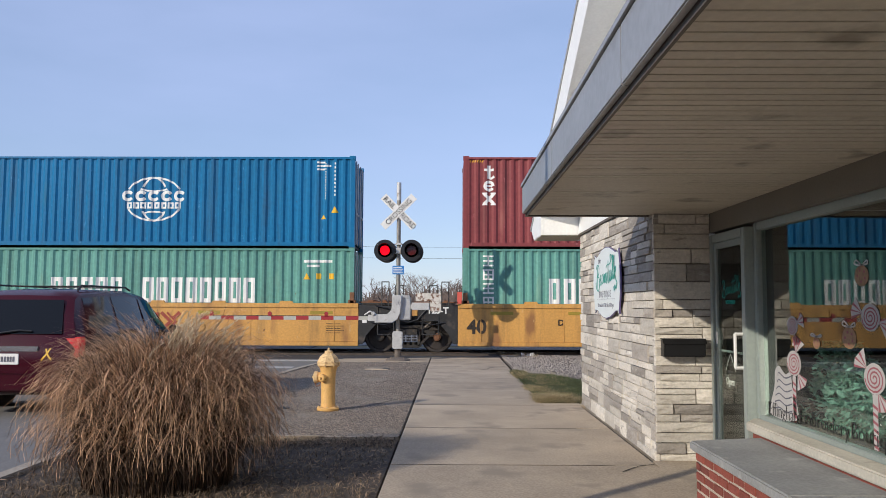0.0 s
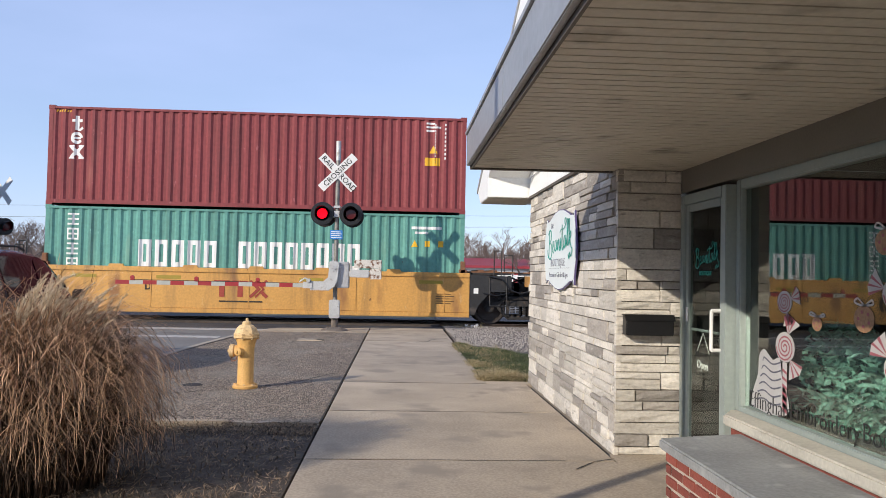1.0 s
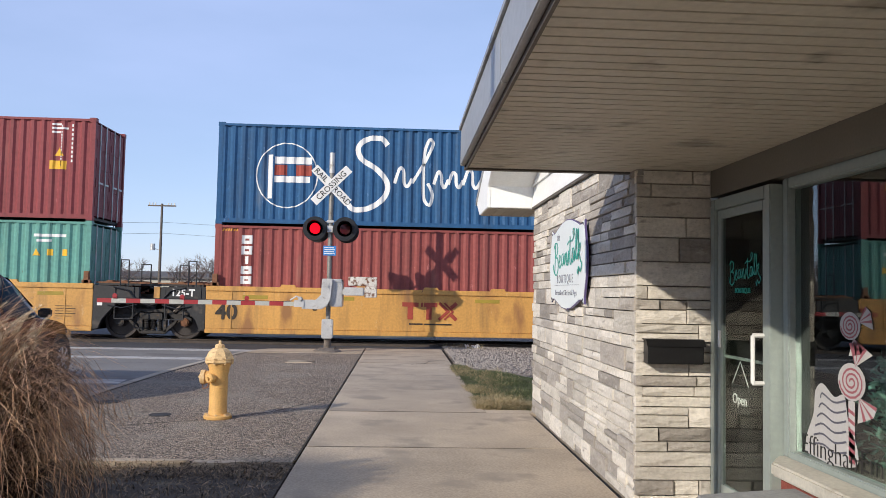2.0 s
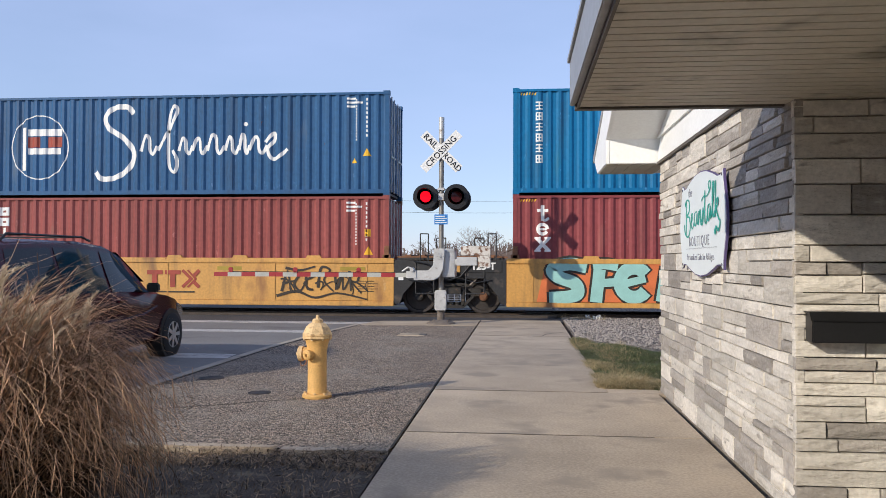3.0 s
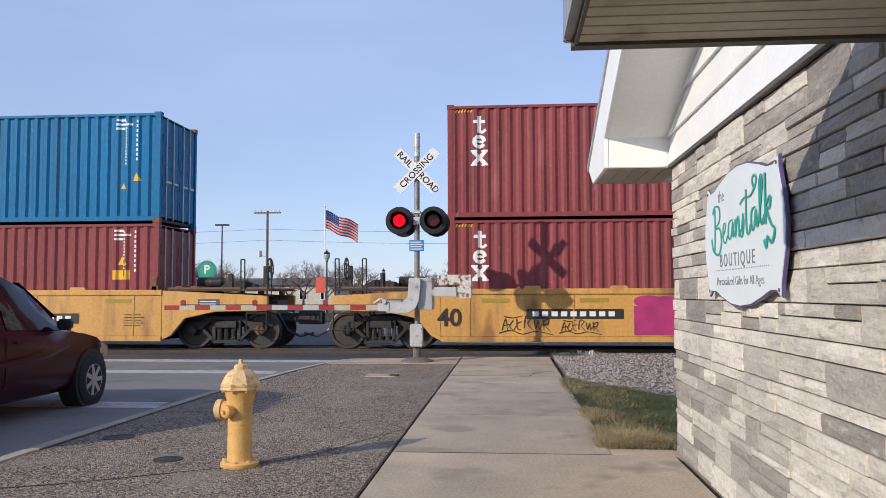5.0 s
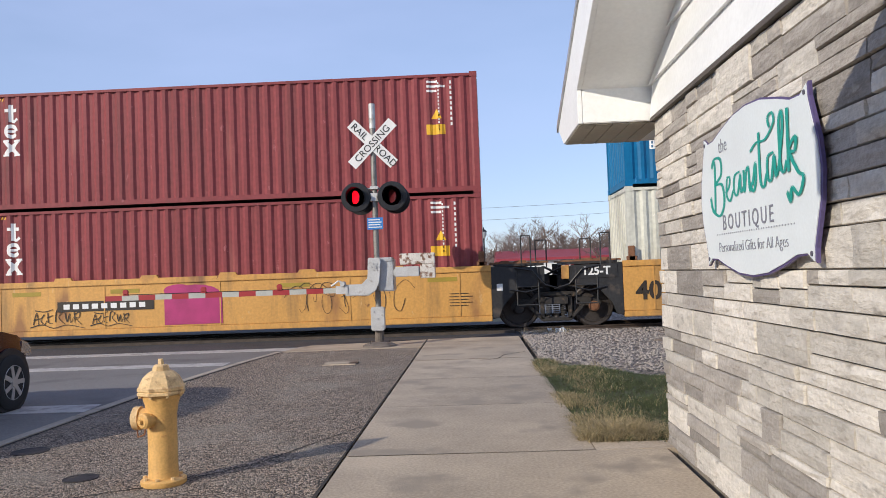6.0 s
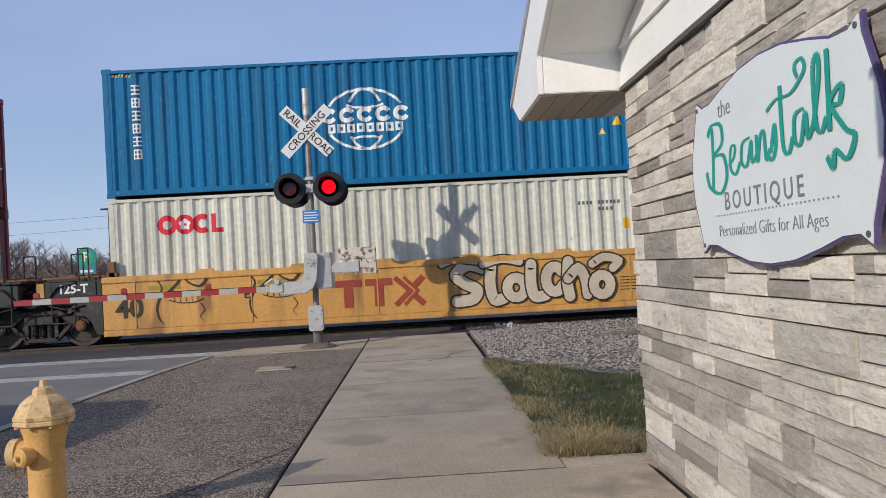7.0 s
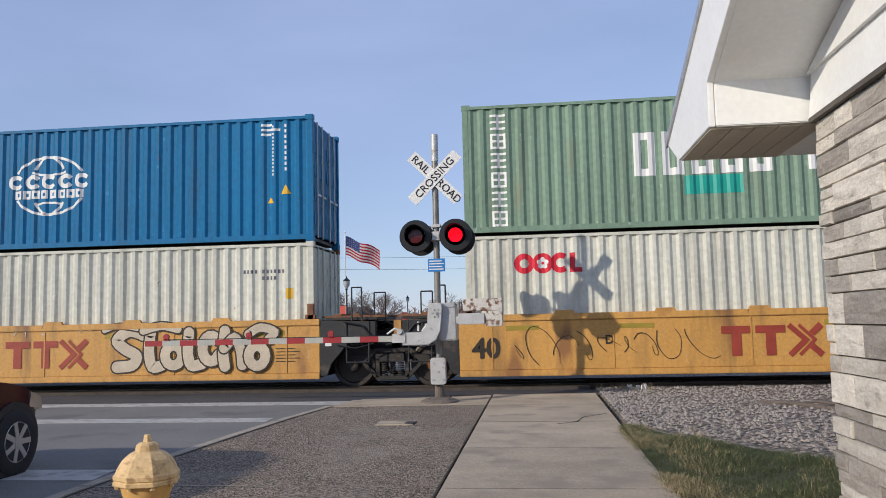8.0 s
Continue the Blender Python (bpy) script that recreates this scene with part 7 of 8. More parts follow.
# rear to front: y, underside, belt, roof, half width, roof half width
STATIONS = [(0.00, 0.42, 0.80, 0.86, 0.86, 0.82), (0.04, 0.34, 0.90, 0.98, 0.93, 0.88), (0.10, 0.30, 1.02, 1.10, 0.965, 0.90), (0.22, 0.28, 1.06, 1.42, 0.975, 0.80),
            (0.36, 0.27, 1.07, 1.68, 0.98, 0.74), (0.55, 0.26, 1.07, 1.755, 0.985, 0.73), (1.2, 0.25, 1.06, 1.79, 0.985, 0.735), (2.2, 0.24, 1.05, 1.79, 0.985, 0.735),
            (2.9, 0.24, 1.04, 1.74, 0.985, 0.72), (3.3, 0.24, 1.03, 1.62, 0.985, 0.70), (3.7, 0.24, 1.02, 1.38, 0.98, 0.71), (4.05, 0.24, 1.0, 1.14, 0.975, 0.74),
            (4.3, 0.24, 0.97, 1.045, 0.97, 0.74), (4.65, 0.25, 0.90, 0.97, 0.95, 0.68), (4.9, 0.27, 0.80, 0.86, 0.90, 0.60), (5.04, 0.31, 0.68, 0.74, 0.80, 0.52), (5.1, 0.38, 0.56, 0.6, 0.68, 0.45)]


def section(y):
    for a, b in zip(STATIONS, STATIONS[1:]):
        if a[0] <= y <= b[0]:
            s = (y - a[0]) / (b[0] - a[0])
            return [p + (q - p) * s for p, q in zip(a, b)]
    return list(STATIONS[-1])


def shell_at(y, v):
    """A point on the right flank between belt (v = 0) and roof edge (v = 1)."""
    _, zb, belt, roof, w, rw = section(y)
    return Vector((w * 0.985 + (rw - w * 0.985) * v, y, belt + (roof - 0.06 - belt) * v))


van = thing("minivan", "dark red minivan with tinted windows waiting at the crossing", "car", at=pose(-6.15, 10.82, -0.035))
g = G()
rings = []
for y, zb, belt, roof, w, rw in STATIONS:
    half = [(0.0, zb), (w * 0.86, zb), (w * 0.97, zb + 0.10), (w * 0.995, zb + 0.28), (w, (belt + zb) / 2 + 0.12), (w * 0.985, belt), (rw, roof - 0.06), (rw * 0.86, roof - 0.012), (rw * 0.45, roof), (0.0, roof + 0.004)]
    ring = half + [(-x, z) for x, z in half[-2:0:-1]]
    k = len(g[0])
    g[0].extend([(x, y, z) for x, z in ring])
    rings.append([k + i for i in range(len(ring))])
for a, b in zip(rings, rings[1:]):
    for i in range(len(a)):
        j = (i + 1) % len(a)
        g[1].append((a[i], a[j], b[j], b[i]))
g[1].append(tuple(rings[0]))
g[1].append(tuple(rings[-1]))
part("body", g, M["carpaint"], van, smooth=True)


def flank(name, outline, material, lift=0.006, both=True, label=""):
    """A pane or panel on the flank from (y, v) corners."""
    for s in ((1, -1) if both else (1,)):
        g = G()
        n = 5
        (y0a, v0), (y1a, _), (y1b, v1), (y0b, _) = outline
        grid = []
        for i in range(n + 1):
            for j in range(n + 1):
                v = v0 + (v1 - v0) * j / n
                ya, yb = y0a + (y0b - y0a) * j / n, y1a + (y1b - y1a) * j / n
                p = shell_at(ya + (yb - ya) * i / n, v)
                grid.append((s * (p.x + lift), p.y, p.z + lift * 0.4))
        k = len(g[0])
        g[0].extend(grid)
        for i in range(n):
            for j in range(n):
                a = k + i * (n + 1) + j
                g[1].append((a, a + 1, a + n + 2, a + n + 1))
        part(name, g, material, van, label, smooth=True)


flank("side_window", ((0.42, 0.08), (1.42, 0.08), (1.42, 0.92), (0.55, 0.92)), M["tint"])
flank("side_window", ((1.50, 0.06), (2.52, 0.06), (2.52, 0.93), (1.50, 0.93)), M["tint"])
flank("side_window", ((2.60, 0.06), (3.72, 0.06), (3.12, 0.92), (2.60, 0.93)), M["tint"])
flank("rubbing_strip", ((1.25, -0.55), (3.6, -0.55), (3.6, -0.50), (1.25, -0.50)), M["carpaint"], 0.035)
g = G()
quad(g, (-0.70, 0.135, 1.14), (0.70, 0.135, 1.14), (0.62, 0.335, 1.62), (-0.62, 0.335, 1.62))
g[0][:] = [(x, y - 0.02 - 0.02, z) for x, y, z in g[0]]
part("rear_window", g, M["tint"], van)
g = G()
quad(g, (-0.62, 3.30, 1.60), (0.62, 3.30, 1.60), (0.70, 4.02, 1.15), (-0.70, 4.02, 1.15))
g[0][:] = [(x, y + 0.02, z + 0.045) for x, y, z in g[0]]
part("windscreen", g, M["tint"], van)
for s in (-1, 1):
    g = G()
    prism(g, [(0.02, 0.82), (0.20, 0.82), (0.24, 1.10), (0.10, 1.10)], "x", s * 0.74, s * 0.985)
    part("tail_lamp", g, M["tail"], van, "red tail lamp", bevel=0.02)
    g = G()
    tbox(g, pose(s * 1.06, 3.62, 1.12), 0.09, 0.06, 0.07)
    part("door_mirror", g, M["blackplastic"], van, bevel=0.025)
    g = G()
    tube(g, [(s * 0.62, 0.7, 1.765), (s * 0.62, 0.8, 1.835), (s * 0.62, 2.4, 1.84), (s * 0.62, 2.6, 1.79)], 0.016, 6)
    part("roof_rail", g, M["blackplastic"], van)
    g = G()
    box(g, s * 0.99 - 0.015, s * 0.99 + 0.015, 2.72, 2.92, 0.93, 0.96)
    part("door_handle", g, M["carpaint"], van, bevel=0.006)
    g = G()
    prism(g, [(4.72, 0.66), (5.0, 0.62), (4.96, 0.78), (4.75, 0.85)], "x", s * 0.62, s * 0.93)
    part("head_lamp", g, M["chrome"], van, bevel=0.02)
    for yy in (1.44, 2.56):
        g = G()
        box(g, s * 0.986 - 0.003, s * 0.986 + 0.003, yy, yy + 0.008, 0.42, 1.02)
        part("door_gap", g, M["black"], van)
for y in (1.1, 2.2):
    g = G()
    tube(g, [(-0.62, y, 1.83), (0.62, y, 1.83)], 0.012, 6)
    part("roof_bar", g, M["blackplastic"], van)
g = G()
box(g, -0.88, 0.88, -0.05, 0.08, 0.36, 0.60)
box(g, -0.80, 0.80, -0.06, 0.06, 0.58, 0.62)
part("rear_bumper", g, M["carpaint"], van, bevel=0.04)
g = G()
box(g, -0.42, 0.42, 0.0, 0.04, 0.90, 0.97)
part("tailgate_trim", g, M["chrome"], van, bevel=0.01)
g = G()
box(g, -0.16, 0.16, -0.012, 0.02, 0.72, 0.87)
plate_ob = part("number_plate", g, M["white"], van, bevel=0.004)
g = G()
for i in range(6):
    box(g, -0.12 + i * 0.04, -0.095 + i * 0.04, -0.018, -0.014, 0.76, 0.83)
part("print", g, M["ink"], plate_ob)
g = G()
tube(g, [(-0.25, 0.07, 1.14), (0.1, 0.085, 1.19), (0.28, 0.085, 1.18)], 0.012, 5)
part("rear_wiper", g, M["black"], van)
g = G()
for p in band(curl([(0.56, 0.78), (0.62, 0.86), (0.66, 0.95), (0.63, 0.99), (0.60, 0.95), (0.64, 0.86), (0.70, 0.79)]), 0.022):
    quad(g, *[(u - 0.08, max(0.0, (v - 0.82) * 0.42) - 0.022, v) for u, v in p])
part("ribbon_magnet", g, M["amber"], van, "yellow ribbon magnet", fix=False)
g = G()
tube(g, [(0.6, 0.0, 0.3), (0.6, 0.4, 0.28)], 0.03, 8)
part("exhaust", g, M["rust"], van)
for y in (1.30, 4.42):
    for s in (-1, 1):
        g = G()
        cyl(g, (s * 0.74, y, 0.36), (s * 0.99, y, 0.36), 0.40, n=28)
        part("wheel_arch", g, M["blackplastic"], van, smooth=True)
        g = G()
        lathe(g, [(0.21, -0.10), (0.30, -0.105), (0.335, -0.08), (0.345, 0.0), (0.335, 0.08), (0.30, 0.105), (0.21, 0.10)], (s * 0.925, y, 0.345), "x", 28)
        w = part("wheel", g, M["tyre"], van, smooth=True)
        g = G()
        lathe(g, [(0.215, -0.1), (0.22, 0.09), (0.205, 0.105), (0.19, 0.07), (0.19, -0.1)], (s * 0.925, y, 0.345), "x", 24)
        for k in range(7):
            a = k * 2 * math.pi / 7
            c = Vector((s * 1.018, y + 0.11 * math.cos(a), 0.345 + 0.11 * math.sin(a)))
            tbox(g, Matrix.Translation(c) @ Matrix.Rotation(a, 4, "X"), 0.014, 0.1, 0.028)
        cyl(g, (s * 0.98, y, 0.345), (s * 1.036, y, 0.345), 0.055, n=12)
        part("rim", g, M["rim"], w)
        g = G()
        cyl(g, (s * 0.97, y, 0.345), (s * 0.995, y, 0.345), 0.19, n=20)
        part("brake_disc", g, M["black"], w)

# a slim pole behind the walk's start, whose shadow lies across the pavement
pole = thing("sign_post", "slim grey steel post at the kerb", "post", at=pose(-3.13, 2.21, 0))
g = G()
cyl(g, (0, 0, -0.05), (0, 0, 5.2), 0.062, n=12)
part("post", g, M["alu"], pole)
g = G()
lathe(g, [(0.12, 0.0), (0.12, 0.02), (0.06, 0.05)], (0, 0, 0.0), "z", 12)
part("foot", g, M["alu"], pole)

# ---- the far side of the tracks ----
def limb(g, rng, p, d, length, r, depth):
    n = 3 if depth > 2 else 2
    for i in range(n):
        q = p + d * (length / n)
        cyl(g, p, q, r * (1 - 0.25 * i / n), r * (1 - 0.25 * (i + 1) / n), n=5 if depth > 3 else 3, caps=False)
        p = q
        d = (d + Vector((rng.uniform(-1, 1), rng.uniform(-1, 1), rng.uniform(-0.25, 0.45))) * 0.16).normalized()
    if depth == 0:
        return
    for k in range(3 if depth > 1 else 4):
        a = rng.uniform(0, 6.28)
        side = Vector((math.cos(a), math.sin(a), rng.uniform(0.0, 0.5)))
        e = (d * rng.uniform(0.5, 1.0) + side * rng.uniform(0.45, 0.85)).normalized()
        limb(g, rng, p - d * length * rng.uniform(0, 0.35), e, length * rng.uniform(0.58, 0.82), r * 0.58, depth - 1)


def bare_tree(seed, h, wide):
    rng = random.Random(seed)
    t = thing("bare_tree", "leafless grey-brown winter tree beyond the tracks", "tree", "bare trees beyond the tracks")
    g = G()
    cyl(g, (0, 0, -0.2), (0, 0, h * 0.16), h * 0.028, h * 0.022, n=8)
    cyl(g, (0, 0, h * 0.16), (0.02 * h, 0, h * 0.30), h * 0.022, h * 0.017, n=8)
    part("trunk", g, M["bark"], t)
    g = G()
    for k in range(6):
        a = k * 1.05 + rng.uniform(0, 0.6)
        d = Vector((math.cos(a) * wide, math.sin(a) * wide, rng.uniform(0.45, 1.1))).normalized()
        limb(g, rng, Vector((0.01 * h, 0, h * rng.uniform(0.16, 0.29))), d, h * rng.uniform(0.24, 0.32), h * 0.014, 4)
    part("crown", g, M["twig"], t, "tangle of bare limbs and twigs", fix=False)
    return t


TREES = [bare_tree(3, 7.6, 0.9), bare_tree(5, 7.0, 1.15), bare_tree(9, 6.4, 0.8)]
rng = random.Random(2)
SPOTS = [(6.5, 96, 1.05), (11, 92, 1.15), (16, 99, 1.1), (20.5, 94, 1.0), (25, 102, 1.2), (1.0, 104, 0.95), (-4.5, 108, 0.9), (-9.5, 104, 0.85), (-17, 100, 0.9), (-26, 106, 0.85), (-33, 98, 0.95), (-38, 104, 1.0),
         (-43, 97, 1.05), (-49, 102, 1.1), (-29.5, 112, 0.9), (-35.5, 92, 0.8), (-54, 98, 1.1), (-60, 104, 1.15), (-22, 118, 0.9), (8.5, 112, 1.2), (31, 97, 1.1), (-21, 97, 0.75), (-66, 100, 1.1), (-31, 84, 0.9), (-37, 80, 0.95), (-42, 84, 1.0), (-27, 80, 0.7), (-47, 82, 1.0), (-34, 86, 0.9), (13.5, 84, 1.0), (4.5, 88, 0.8), (18, 82, 0.95)]
for i, (x, y, s) in enumerate(SPOTS):
    m = pose(x, y, -0.17, 0, 0, rng.uniform(0, 360)) @ Matrix.Diagonal((s, s, s, 1))
    if i < 3:
        TREES[i].matrix_basis = m
    else:
        copy = copy_thing(TREES[i % 3], pose(x, y, -0.17, 0, 0, rng.uniform(0, 360)))
        copy.scale = (s, s, s)

# low far woods
g = G()
for i in range(9000):
    x, y = rng.uniform(-170, 150), rng.uniform(125, 230)
    h = rng.uniform(2.5, 7.0) * (0.8 + 0.3 * math.sin(x * 0.05))
    a = rng.uniform(-0.25, 0.25)
    quad(g, (x - 0.28, y, -0.2), (x + 0.28, y, -0.2), (x + a * h + 0.06, y, h), (x + a * h - 0.06, y, h))
    for k in range(3):
        z, s = h * rng.uniform(0.35, 0.9), rng.choice((-1, 1))
        quad(g, (x + a * z, y, z), (x + a * z, y, z + 0.14), (x + a * z + s * h * 0.22, y, z + h * 0.2))
tagged(part("far_woods", g, M["twig"], fix=False), "hazy line of bare woods on the horizon", "woods", kind="stuff")

# utility pole and wires
up = thing("utility_pole", "weathered wooden utility pole with crossarm and transformer", "utility pole", at=pose(-25.9, 90, -0.17))
g = G()
cyl(g, (0, 0, 0), (0, 0, 10.8), 0.17, 0.12, n=10)
part("pole", g, M["wood"], up, smooth=True)
for z in (10.5,):
    g = G()
    box(g, -1.5, 1.5, -0.08, 0.08, z, z + 0.14)
    part("crossarm", g, M["wood"], up)
for x in (-1.35, -0.7, 0.7, 1.35, -1.0, 1.0):
    g = G()
    cyl(g, (x, 0, 10.64), (x, 0, 10.9), 0.06, n=8)
    part("insulator", g, M["galv"], up)
g = G()
tube(g, [(0, 0, 5.7), (-0.7, -0.1, 5.9)], 0.04, 6)
cyl(g, (-0.8, -0.1, 5.7), (-0.8, -0.1, 6.4), 0.24, n=10)
part("transformer", g, M["galv"], up)
for z, dz in ((8.6, 0.3), (7.4, 0.35)):
    cable = thing("power_line", "thin overhead power line", "power line", "overhead power lines")
    g = G()
    for x0, x1 in ((-75, -25.9), (-25.9, 22), (22, 75)):
        pts = [(x0 + (x1 - x0) * i / 10, 90, z - 4 * dz * (i / 10) * (1 - i / 10) * 1.6) for i in range(11)]
        tube(g, pts, 0.013, 4)
    part("wire", g, M["black"], cable, fix=False)

lp = thing("parking_lot_lamp", "tall dark parking lot lamp post", "lamp post", at=pose(-31.0, 90, -0.17))
g = G()
cyl(g, (0, 0, 0), (0, 0, 9.2), 0.1, 0.07, n=8)
part("post", g, M["black"], lp)
g = G()
box(g, -0.75, 0.75, -0.2, 0.2, 9.2, 9.36)
part("head", g, M["black"], lp)

# parking sign
ps = thing("parking_sign", "teal parking sign on a dark post", "sign", at=pose(-15.15, 45.0, 0.0))
g = G()
for x in (-0.22, 0.22):
    cyl(g, (x, 0.06, 0), (x, 0.06, 2.4), 0.035, n=8)
part("post", g, M["black"], ps)
M["signteal"] = mat("teal_sign", (0.01, 0.24, 0.27), 0.5, var=0.06, bump=0)
M["signgreen"] = mat("green_sign", (0.02, 0.33, 0.17), 0.5, var=0.06, bump=0)
g = G()
cyl(g, (0, 0.03, 2.72), (0, -0.02, 2.72), 0.5, n=28)
box(g, -0.42, 0.42, -0.018, 0.03, 1.72, 2.5)
board = part("board", g, M["signteal"], ps)
g = G()
cyl(g, (0, -0.02, 2.74), (0, -0.03, 2.74), 0.38, n=26)
part("roundel", g, M["signgreen"], board)
g = G()
box(g, -0.3, 0.3, -0.026, -0.02, 2.02, 2.14)
part("print", g, M["white"], board)
g = G()
box(g, -0.3, 0.36, -0.026, -0.02, 1.74, 1.86)
part("stripe", g, M["signgreen"], board)
letters("lettering", "P", 0.6, pose(0, -0.034, 2.74) @ FACE_S, M["white"], ps, bold=0.02)

# street lamps with a banner
def street_lamp(x, y, h, banner):
    s = thing("street_lamp", "black ornamental street lamp with acorn lantern", "street lamp", "street lamps", at=pose(x, y, -0.17))
    g = G()
    lathe(g, [(0.16, 0), (0.15, 0.4), (0.07, 0.6), (0.05, h - 0.75), (0.1, h - 0.7), (0.06, h - 0.66)], (0, 0, 0), "z", 12)
    part("post", g, M["black"], s, smooth=True)
    g = G()
    lathe(g, [(0.06, h - 0.66), (0.2, h - 0.45), (0.21, h - 0.2), (0.08, h - 0.05)], (0, 0, 0), "z", 12)
    part("lantern", g, M["galv"], s, smooth=True)
    g = G()
    lathe(g, [(0.24, h - 0.2), (0.2, h - 0.12), (0.05, h), (0.01, h + 0.15)], (0, 0, 0), "z", 12)
    part("cap", g, M["black"], s, smooth=True)
    if banner:
        g = G()
        box(g, -0.75, -0.08, -0.01, 0.01, 1.7, 2.75)
        part("banner", g, M["coral"], s, "faded coral banner")
        g = G()
        tube(g, [(0, 0, 2.77), (-0.78, 0, 2.77)], 0.015, 6)
        part("banner_arm", g, M["black"], s)


M["coral"] = mat("coral_banner", (0.62, 0.10, 0.07), 0.7, var=0.1, bump=0.05)
street_lamp(-11.6, 57, 4.5, True)
street_lamp(-14.6, 100, 4.6, True)
street_lamp(1.2, 62, 4.6, True)

# flag on its pole
fl = thing("flag", "striped red and white flag with blue canton on a white pole", "flag", at=pose(-14.8, 70, -0.17))
g = G()
cyl(g, (0, 0, 0), (0, 0, 8.9), 0.06, 0.04, n=8)
lathe(g, [(0.02, 8.88), (0.08, 8.95), (0.02, 9.05)], (0, 0, 0), "z", 8)
part("pole", g, M["white"], fl)
M["flagred"] = mat("flag_red", (0.30, 0.008, 0.02), 0.8, var=0.1, bump=0.05)
M["flagwhite"] = mat("flag_white", (0.40, 0.38, 0.40), 0.85, var=0.1, bump=0.05)
M["flagblue"] = mat("flag_blue", (0.02, 0.035, 0.14), 0.8, var=0.1, bump=0.05)


def cloth(u, v):
    """A place on the waving cloth; u along the fly, v down."""
    return (0.06 + 2.75 * u, 0.18 * math.sin(u * 8 + v * 1.5) * u ** 0.5, 8.6 - 1.55 * v - 1.15 * u ** 1.1 + 0.09 * math.sin(u * 9 + 1))


for k in range(13):
    g = G()
    u0 = 0.42 if k < 7 else 0.0
    for i in range(14):
        a, b = u0 + (1 - u0) * i / 14, u0 + (1 - u0) * (i + 1) / 14
        quad(g, cloth(a, k / 13), cloth(b, k / 13), cloth(b, (k + 1) / 13), cloth(a, (k + 1) / 13))
    part("stripe", g, M["flagred"] if k % 2 == 0 else M["flagwhite"], fl, smooth=True, fix=False)
g = G()
for i in range(8):
    for j in range(4):
        a, b, c, d = 0.42 * i / 8, 0.42 * (i + 1) / 8, 7 / 13 * j / 4, 7 / 13 * (j + 1) / 4
        quad(g, cloth(a, c), cloth(b, c), cloth(b, d), cloth(a, d))
canton = part("canton", g, M["flagblue"], fl, smooth=True, fix=False)
for r in range(5):
    for c in range(6):
        x, y, z = cloth(0.04 + c * 0.065, 0.05 + r * 0.105)
        g = G()
        box(g, x - 0.022, x + 0.022, y - 0.012, y + 0.012, z - 0.022, z + 0.022)
        part("star", g, M["flagwhite"], canton)

# low buildings and a red trailer beyond the tracks
def low_building(x, y, w, d, h, walls, roofmat, label):
    b = thing("low_building", label, "building", at=pose(x, y, -0.17))
    g = G()
    box(g, -w / 2, w / 2, 0, d, 0, h)
    part("wall", g, walls, b)
    g = G()
    prism(g, [(-0.5, h), (d + 0.5, h), (d + 0.3, h + 0.25), (d / 2, h + 1.1), (-0.3, h + 0.25)], "x", -w / 2 - 0.4, w / 2 + 0.4)
    part("roof", g, roofmat, b)
    n = max(2, int(w / 3))
    for i in range(n):
        xx = -w / 2 + w * (i + 0.5) / n
        g = G()
        box(g, xx - 0.5, xx + 0.5, -0.04, 0.02, 0.9, 2.1)
        win = part("window", g, M["tint"], b)
        g = G()
        for q in ((xx - 0.58, xx - 0.5, 0.82, 2.18), (xx + 0.5, xx + 0.58, 0.82, 2.18), (xx - 0.5, xx + 0.5, 2.1, 2.18), (xx - 0.5, xx + 0.5, 0.82, 0.9)):
            box(g, q[0], q[1], -0.07, 0.0, q[2], q[3])
        part("frame", g, M["white"], win)


M["redroof"] = mat("red_metal_roof", (0.26, 0.03, 0.035), 0.5, var=0.15, scale=2)
low_building(8.5, 84, 11, 8, 2.5, M["white"], M["redroof"], "low white building with a red roof beyond the tracks")
low_building(-36, 120, 22, 10, 3.0, M["sill"], M["roof"], "long low beige building behind the trees")
low_building(30, 105, 14, 9, 3.2, M["brick"], M["roof"], "low brick building behind the trees")
tr = thing("cargo_trailer", "red and white cargo trailer parked beyond the tracks", "trailer", at=pose(9.7, 64, -0.17))
g = G()
prism(g, [(-2.4, 0.55), (2.4, 0.55), (2.4, 1.9), (-2.4, 1.9)], "y", 0, 2.0)
part("box", g, M["redroof"], tr, bevel=0.03)
g = G()
box(g, -2.3, 1.4, -0.02, 0.0, 1.5, 1.8)
part("panel", g, M["white"], tr)
for i in range(6):
    g = G()
    box(g, -2.35 + i * 0.92, -2.25 + i * 0.92, -0.05, 0.0, 0.58, 1.88)
    part("rib", g, M["white"], tr)
for x in (-0.5, 0.4):
    g = G()
    lathe(g, [(0.1, -0.1), (0.36, -0.1), (0.36, 0.1), (0.1, 0.1)], (x, 0.2, 0.36), "y", 16)
    part("wheel", g, M["tyre"], tr)
slab("lot", [(-60, 33), (60, 33), (60, 88), (-60, 88)], -0.165, -0.14, M["roadconc"], "pale parking lot beyond the tracks", "parking lot")

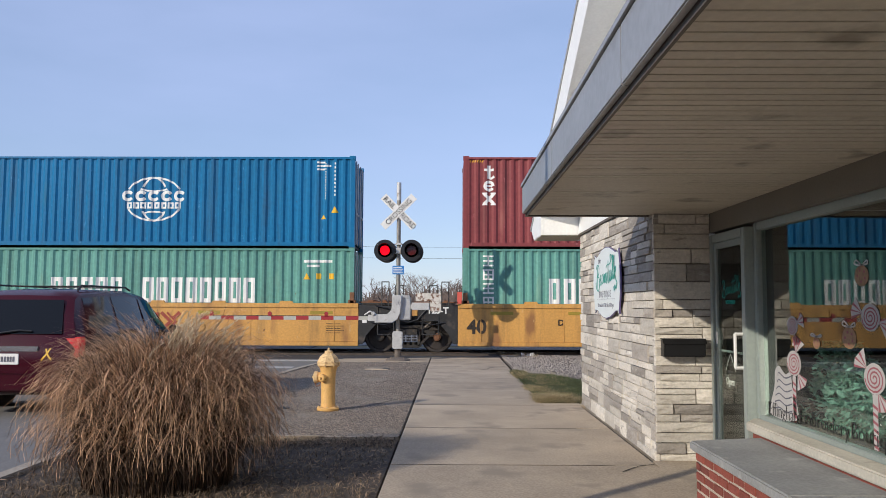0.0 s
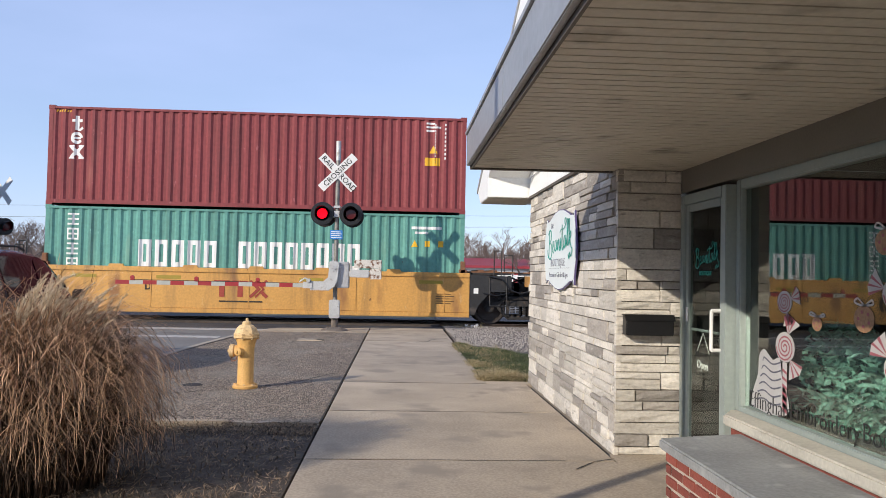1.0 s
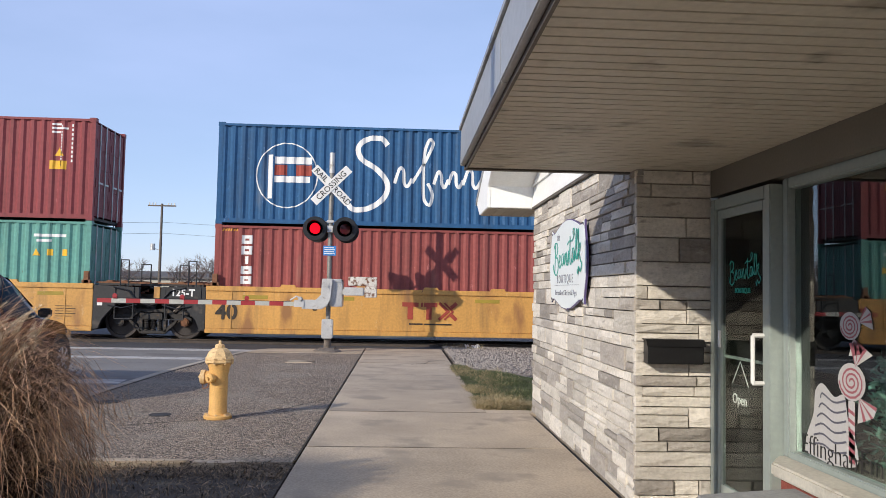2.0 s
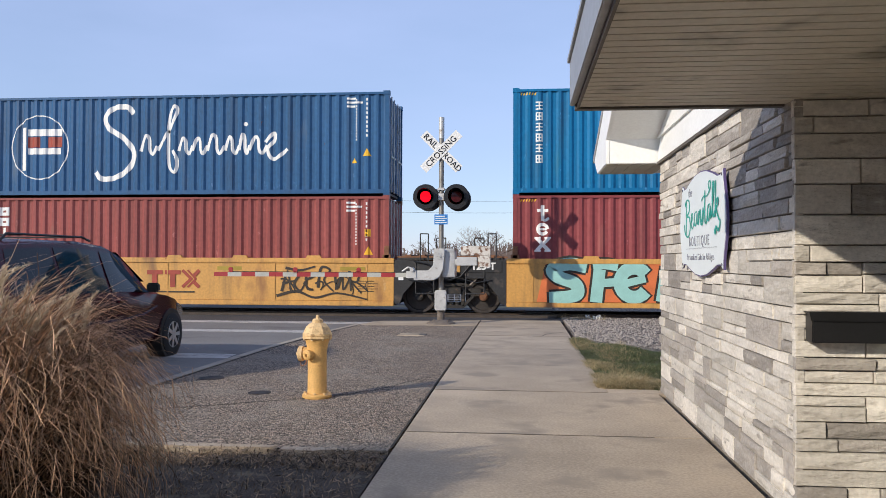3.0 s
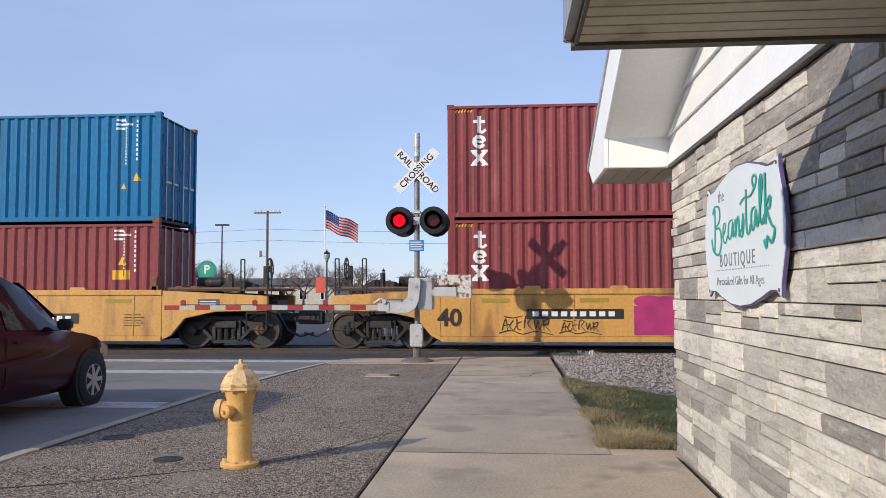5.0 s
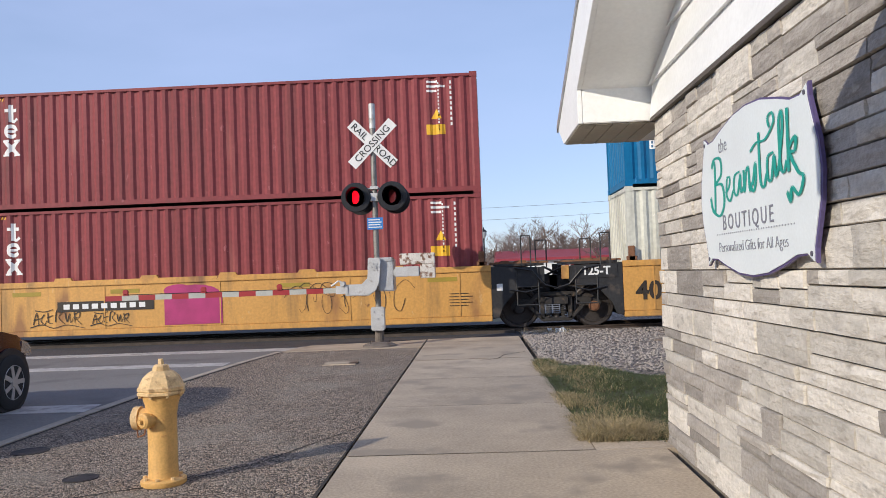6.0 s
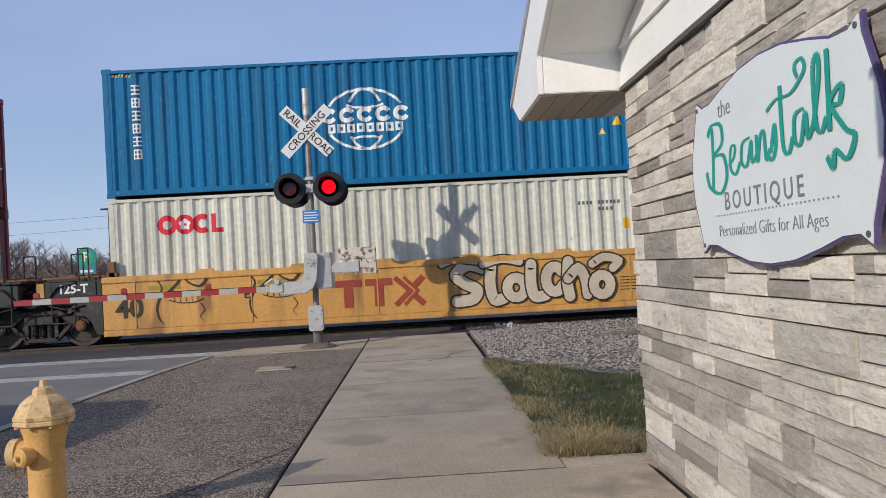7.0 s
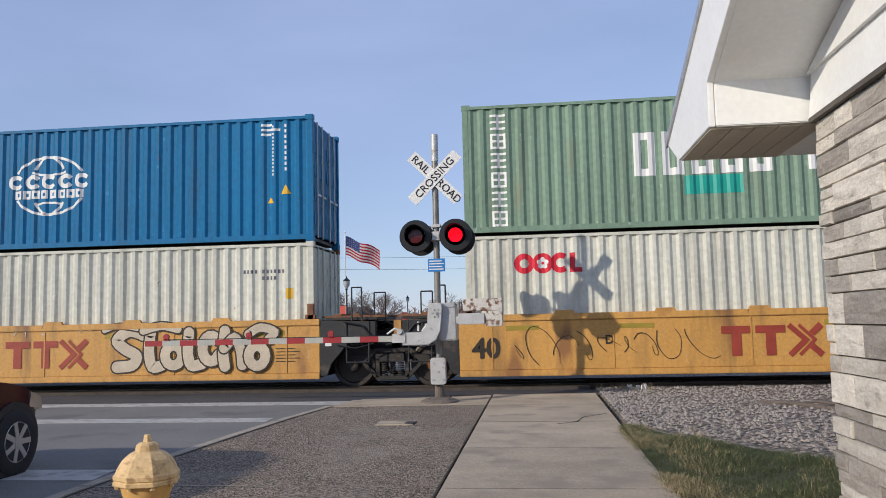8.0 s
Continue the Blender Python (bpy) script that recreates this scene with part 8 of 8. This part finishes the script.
# ---- stones of the side wall, laid in broken courses ----
def stone_mesh(w, h, rng, mk, deep=0.05):
    """One split-faced stone: chamfered arris, uneven face."""
    c = 0.0035
    nx = 3 if w > 0.18 else 2
    g = G()
    front = []
    for j in range(3):
        for i in range(nx + 1):
            u, v = w * i / nx, h * j / 2
            edge = i in (0, nx) or j in (0, 2)
            uu, vv = min(max(u, c), w - c), min(max(v, c), h - c)
            front.append((uu, rng.uniform(-0.004, 0.004) if edge else rng.uniform(-0.01, 0.003), vv))
    g[0].extend(front)
    for j in range(2):
        for i in range(nx):
            a = j * (nx + 1) + i
            g[1].append((a, a + 1, a + nx + 2, a + nx + 1))
    k = len(g[0])
    g[0].extend([(0, 0.012, 0), (w, 0.012, 0), (w, 0.012, h), (0, 0.012, h), (0, deep, 0), (w, deep, 0), (w, deep, h), (0, deep, h)])
    top = [2 * (nx + 1) + i for i in range(nx, -1, -1)]
    rim = [list(range(nx + 1)), [nx, nx + nx + 1, 2 * nx + nx + 2], top, [2 * (nx + 1), nx + 1, 0]]
    for s, e in enumerate(rim):
        g[1].append(tuple([k + s] + e + [k + (s + 1) % 4])[::-1])
        g[1].append((k + s, k + (s + 1) % 4, k + 4 + (s + 1) % 4, k + 4 + s))
    return build("stone", g, M[mk])


def lay(u1, z1, rng):
    """Rows of (u, z, w, h): bands split now and then into two thinner courses."""
    out, z = [], 0.0
    while z < z1 - 0.03:
        H = rng.choice((0.075, 0.1, 0.13, 0.15, 0.18))
        if z + H > z1 - 0.05:
            H = z1 - z
        u = -rng.uniform(0, 0.3)
        while u < u1:
            w = rng.uniform(0.24, 0.78)
            a, b = max(u, 0), min(u + w, u1)
            if u1 - b < 0.08:
                b = u1
            if b - a > 0.03:
                if H > 0.12 and rng.random() < 0.62:
                    s = H * rng.uniform(0.38, 0.62)
                    m = a + (b - a) * rng.uniform(0.3, 0.7)
                    out.append((a, z, b - a, s))
                    if b - a > 0.35 and rng.random() < 0.5:
                        out += [(a, z + s, m - a, H - s), (m, z + s, b - m, H - s)]
                    else:
                        out.append((a, z + s, b - a, H - s))
                else:
                    out.append((a, z, b - a, H))
            u = b if b == u1 else u + w
            if b == u1:
                break
        z += H
    return out


rng = random.Random(17)
JOINT = 0.006
for faces, width, high in (("side", BACK_Y - FRONT_Y, 2.625), ("front", 2.60 - SIDE_X, SOFFIT)):
    for u, z, w, h in lay(width, high, rng):
        if w < 0.03 or h < 0.03:
            continue
        mk = "stonegrey" if rng.random() < (0.4 if faces == "side" else 0.22) else "stone"
        ob = new("stone", stone_mesh(w - JOINT, h - JOINT, rng, mk))
        ob.parent = wall_stone
        proud = rng.uniform(-0.012, 0.012)
        if faces == "side":
            ob.matrix_basis = pose(SIDE_X + proud, BACK_Y - u, z, 0, 0, -90)
        else:
            ob.matrix_basis = pose(SIDE_X + u + 0.004, FRONT_Y + proud, z)

# ---- bricks of the ledge and under the window ----
bk = G()
box(bk, 0, 0.2, 0, 0.05, 0, 0.064)
brick_mesh = build("brick", bk, M["brick"], bevel=0.006)
hb = G()
box(hb, 0, 0.095, 0, 0.05, 0, 0.064)
half_mesh = build("brick", hb, M["brick"], bevel=0.006)
for row in range(5):
    z = -0.002 + row * 0.0757
    if row % 2:
        ob = new("brick", half_mesh)
        ob.parent = ledge
        ob.matrix_basis = pose(1.962, 6.262, z, 0, 0, -90)
    for i in range(40):
        y = 6.262 - i * 0.21 - (0.105 if row % 2 else 0)
        ob = new("brick", brick_mesh)
        ob.parent = ledge
        ob.matrix_basis = pose(1.962 + random.uniform(-0.003, 0.003), y, z, 0, 0, -90)
    for i in range(3):
        ob = new("brick", brick_mesh)
        ob.parent = ledge
        ob.matrix_basis = pose(2.215 + i * 0.21, 6.332 + i * 0.053, z, 0, 0, 194.3)


# ---- what moves ----
BEATS = [0, 1 / 30, 2 / 30] + [0.25 * k for k in range(1, 32)] + [8 - 2 / 30, 8 - 1 / 30, 8.0]
FLASH = [0.05, 0.55, 1.15, 1.7, 2.25, 2.75, 3.25, 3.85, 4.4, 4.9, 5.4, 5.97, 6.55, 7.07, 7.57]  # right, left, right ... lights


def motions():
    for ob, x, y, z in MOVERS:
        walk(ob, [(t, pose(x + SPEED * t, y, z)) for t in BEATS])
    turn = math.degrees(SPEED / 0.475)
    for ob, x in AXLES:
        walk(ob, [(k / 30, pose(x, WIDE / 2, 0.535, 0, turn * k / 30, 0)) for k in range(241)])
    for ob, first, m in LENSES:
        rows, side = [(0, m @ pose(0, 0, 0, 0, 0, first))], first
        for t in FLASH:
            for k in range(5):
                rows.append((t + k / 30 - 1 / 15, m @ pose(0, 0, 0, 0, 0, side + 45 * k)))
            side += 180
        rows.append((8.0, m @ pose(0, 0, 0, 0, 0, side)))
        walk(ob, sorted((max(t, 0.0), p) for t, p in rows if t >= 0))


motions()
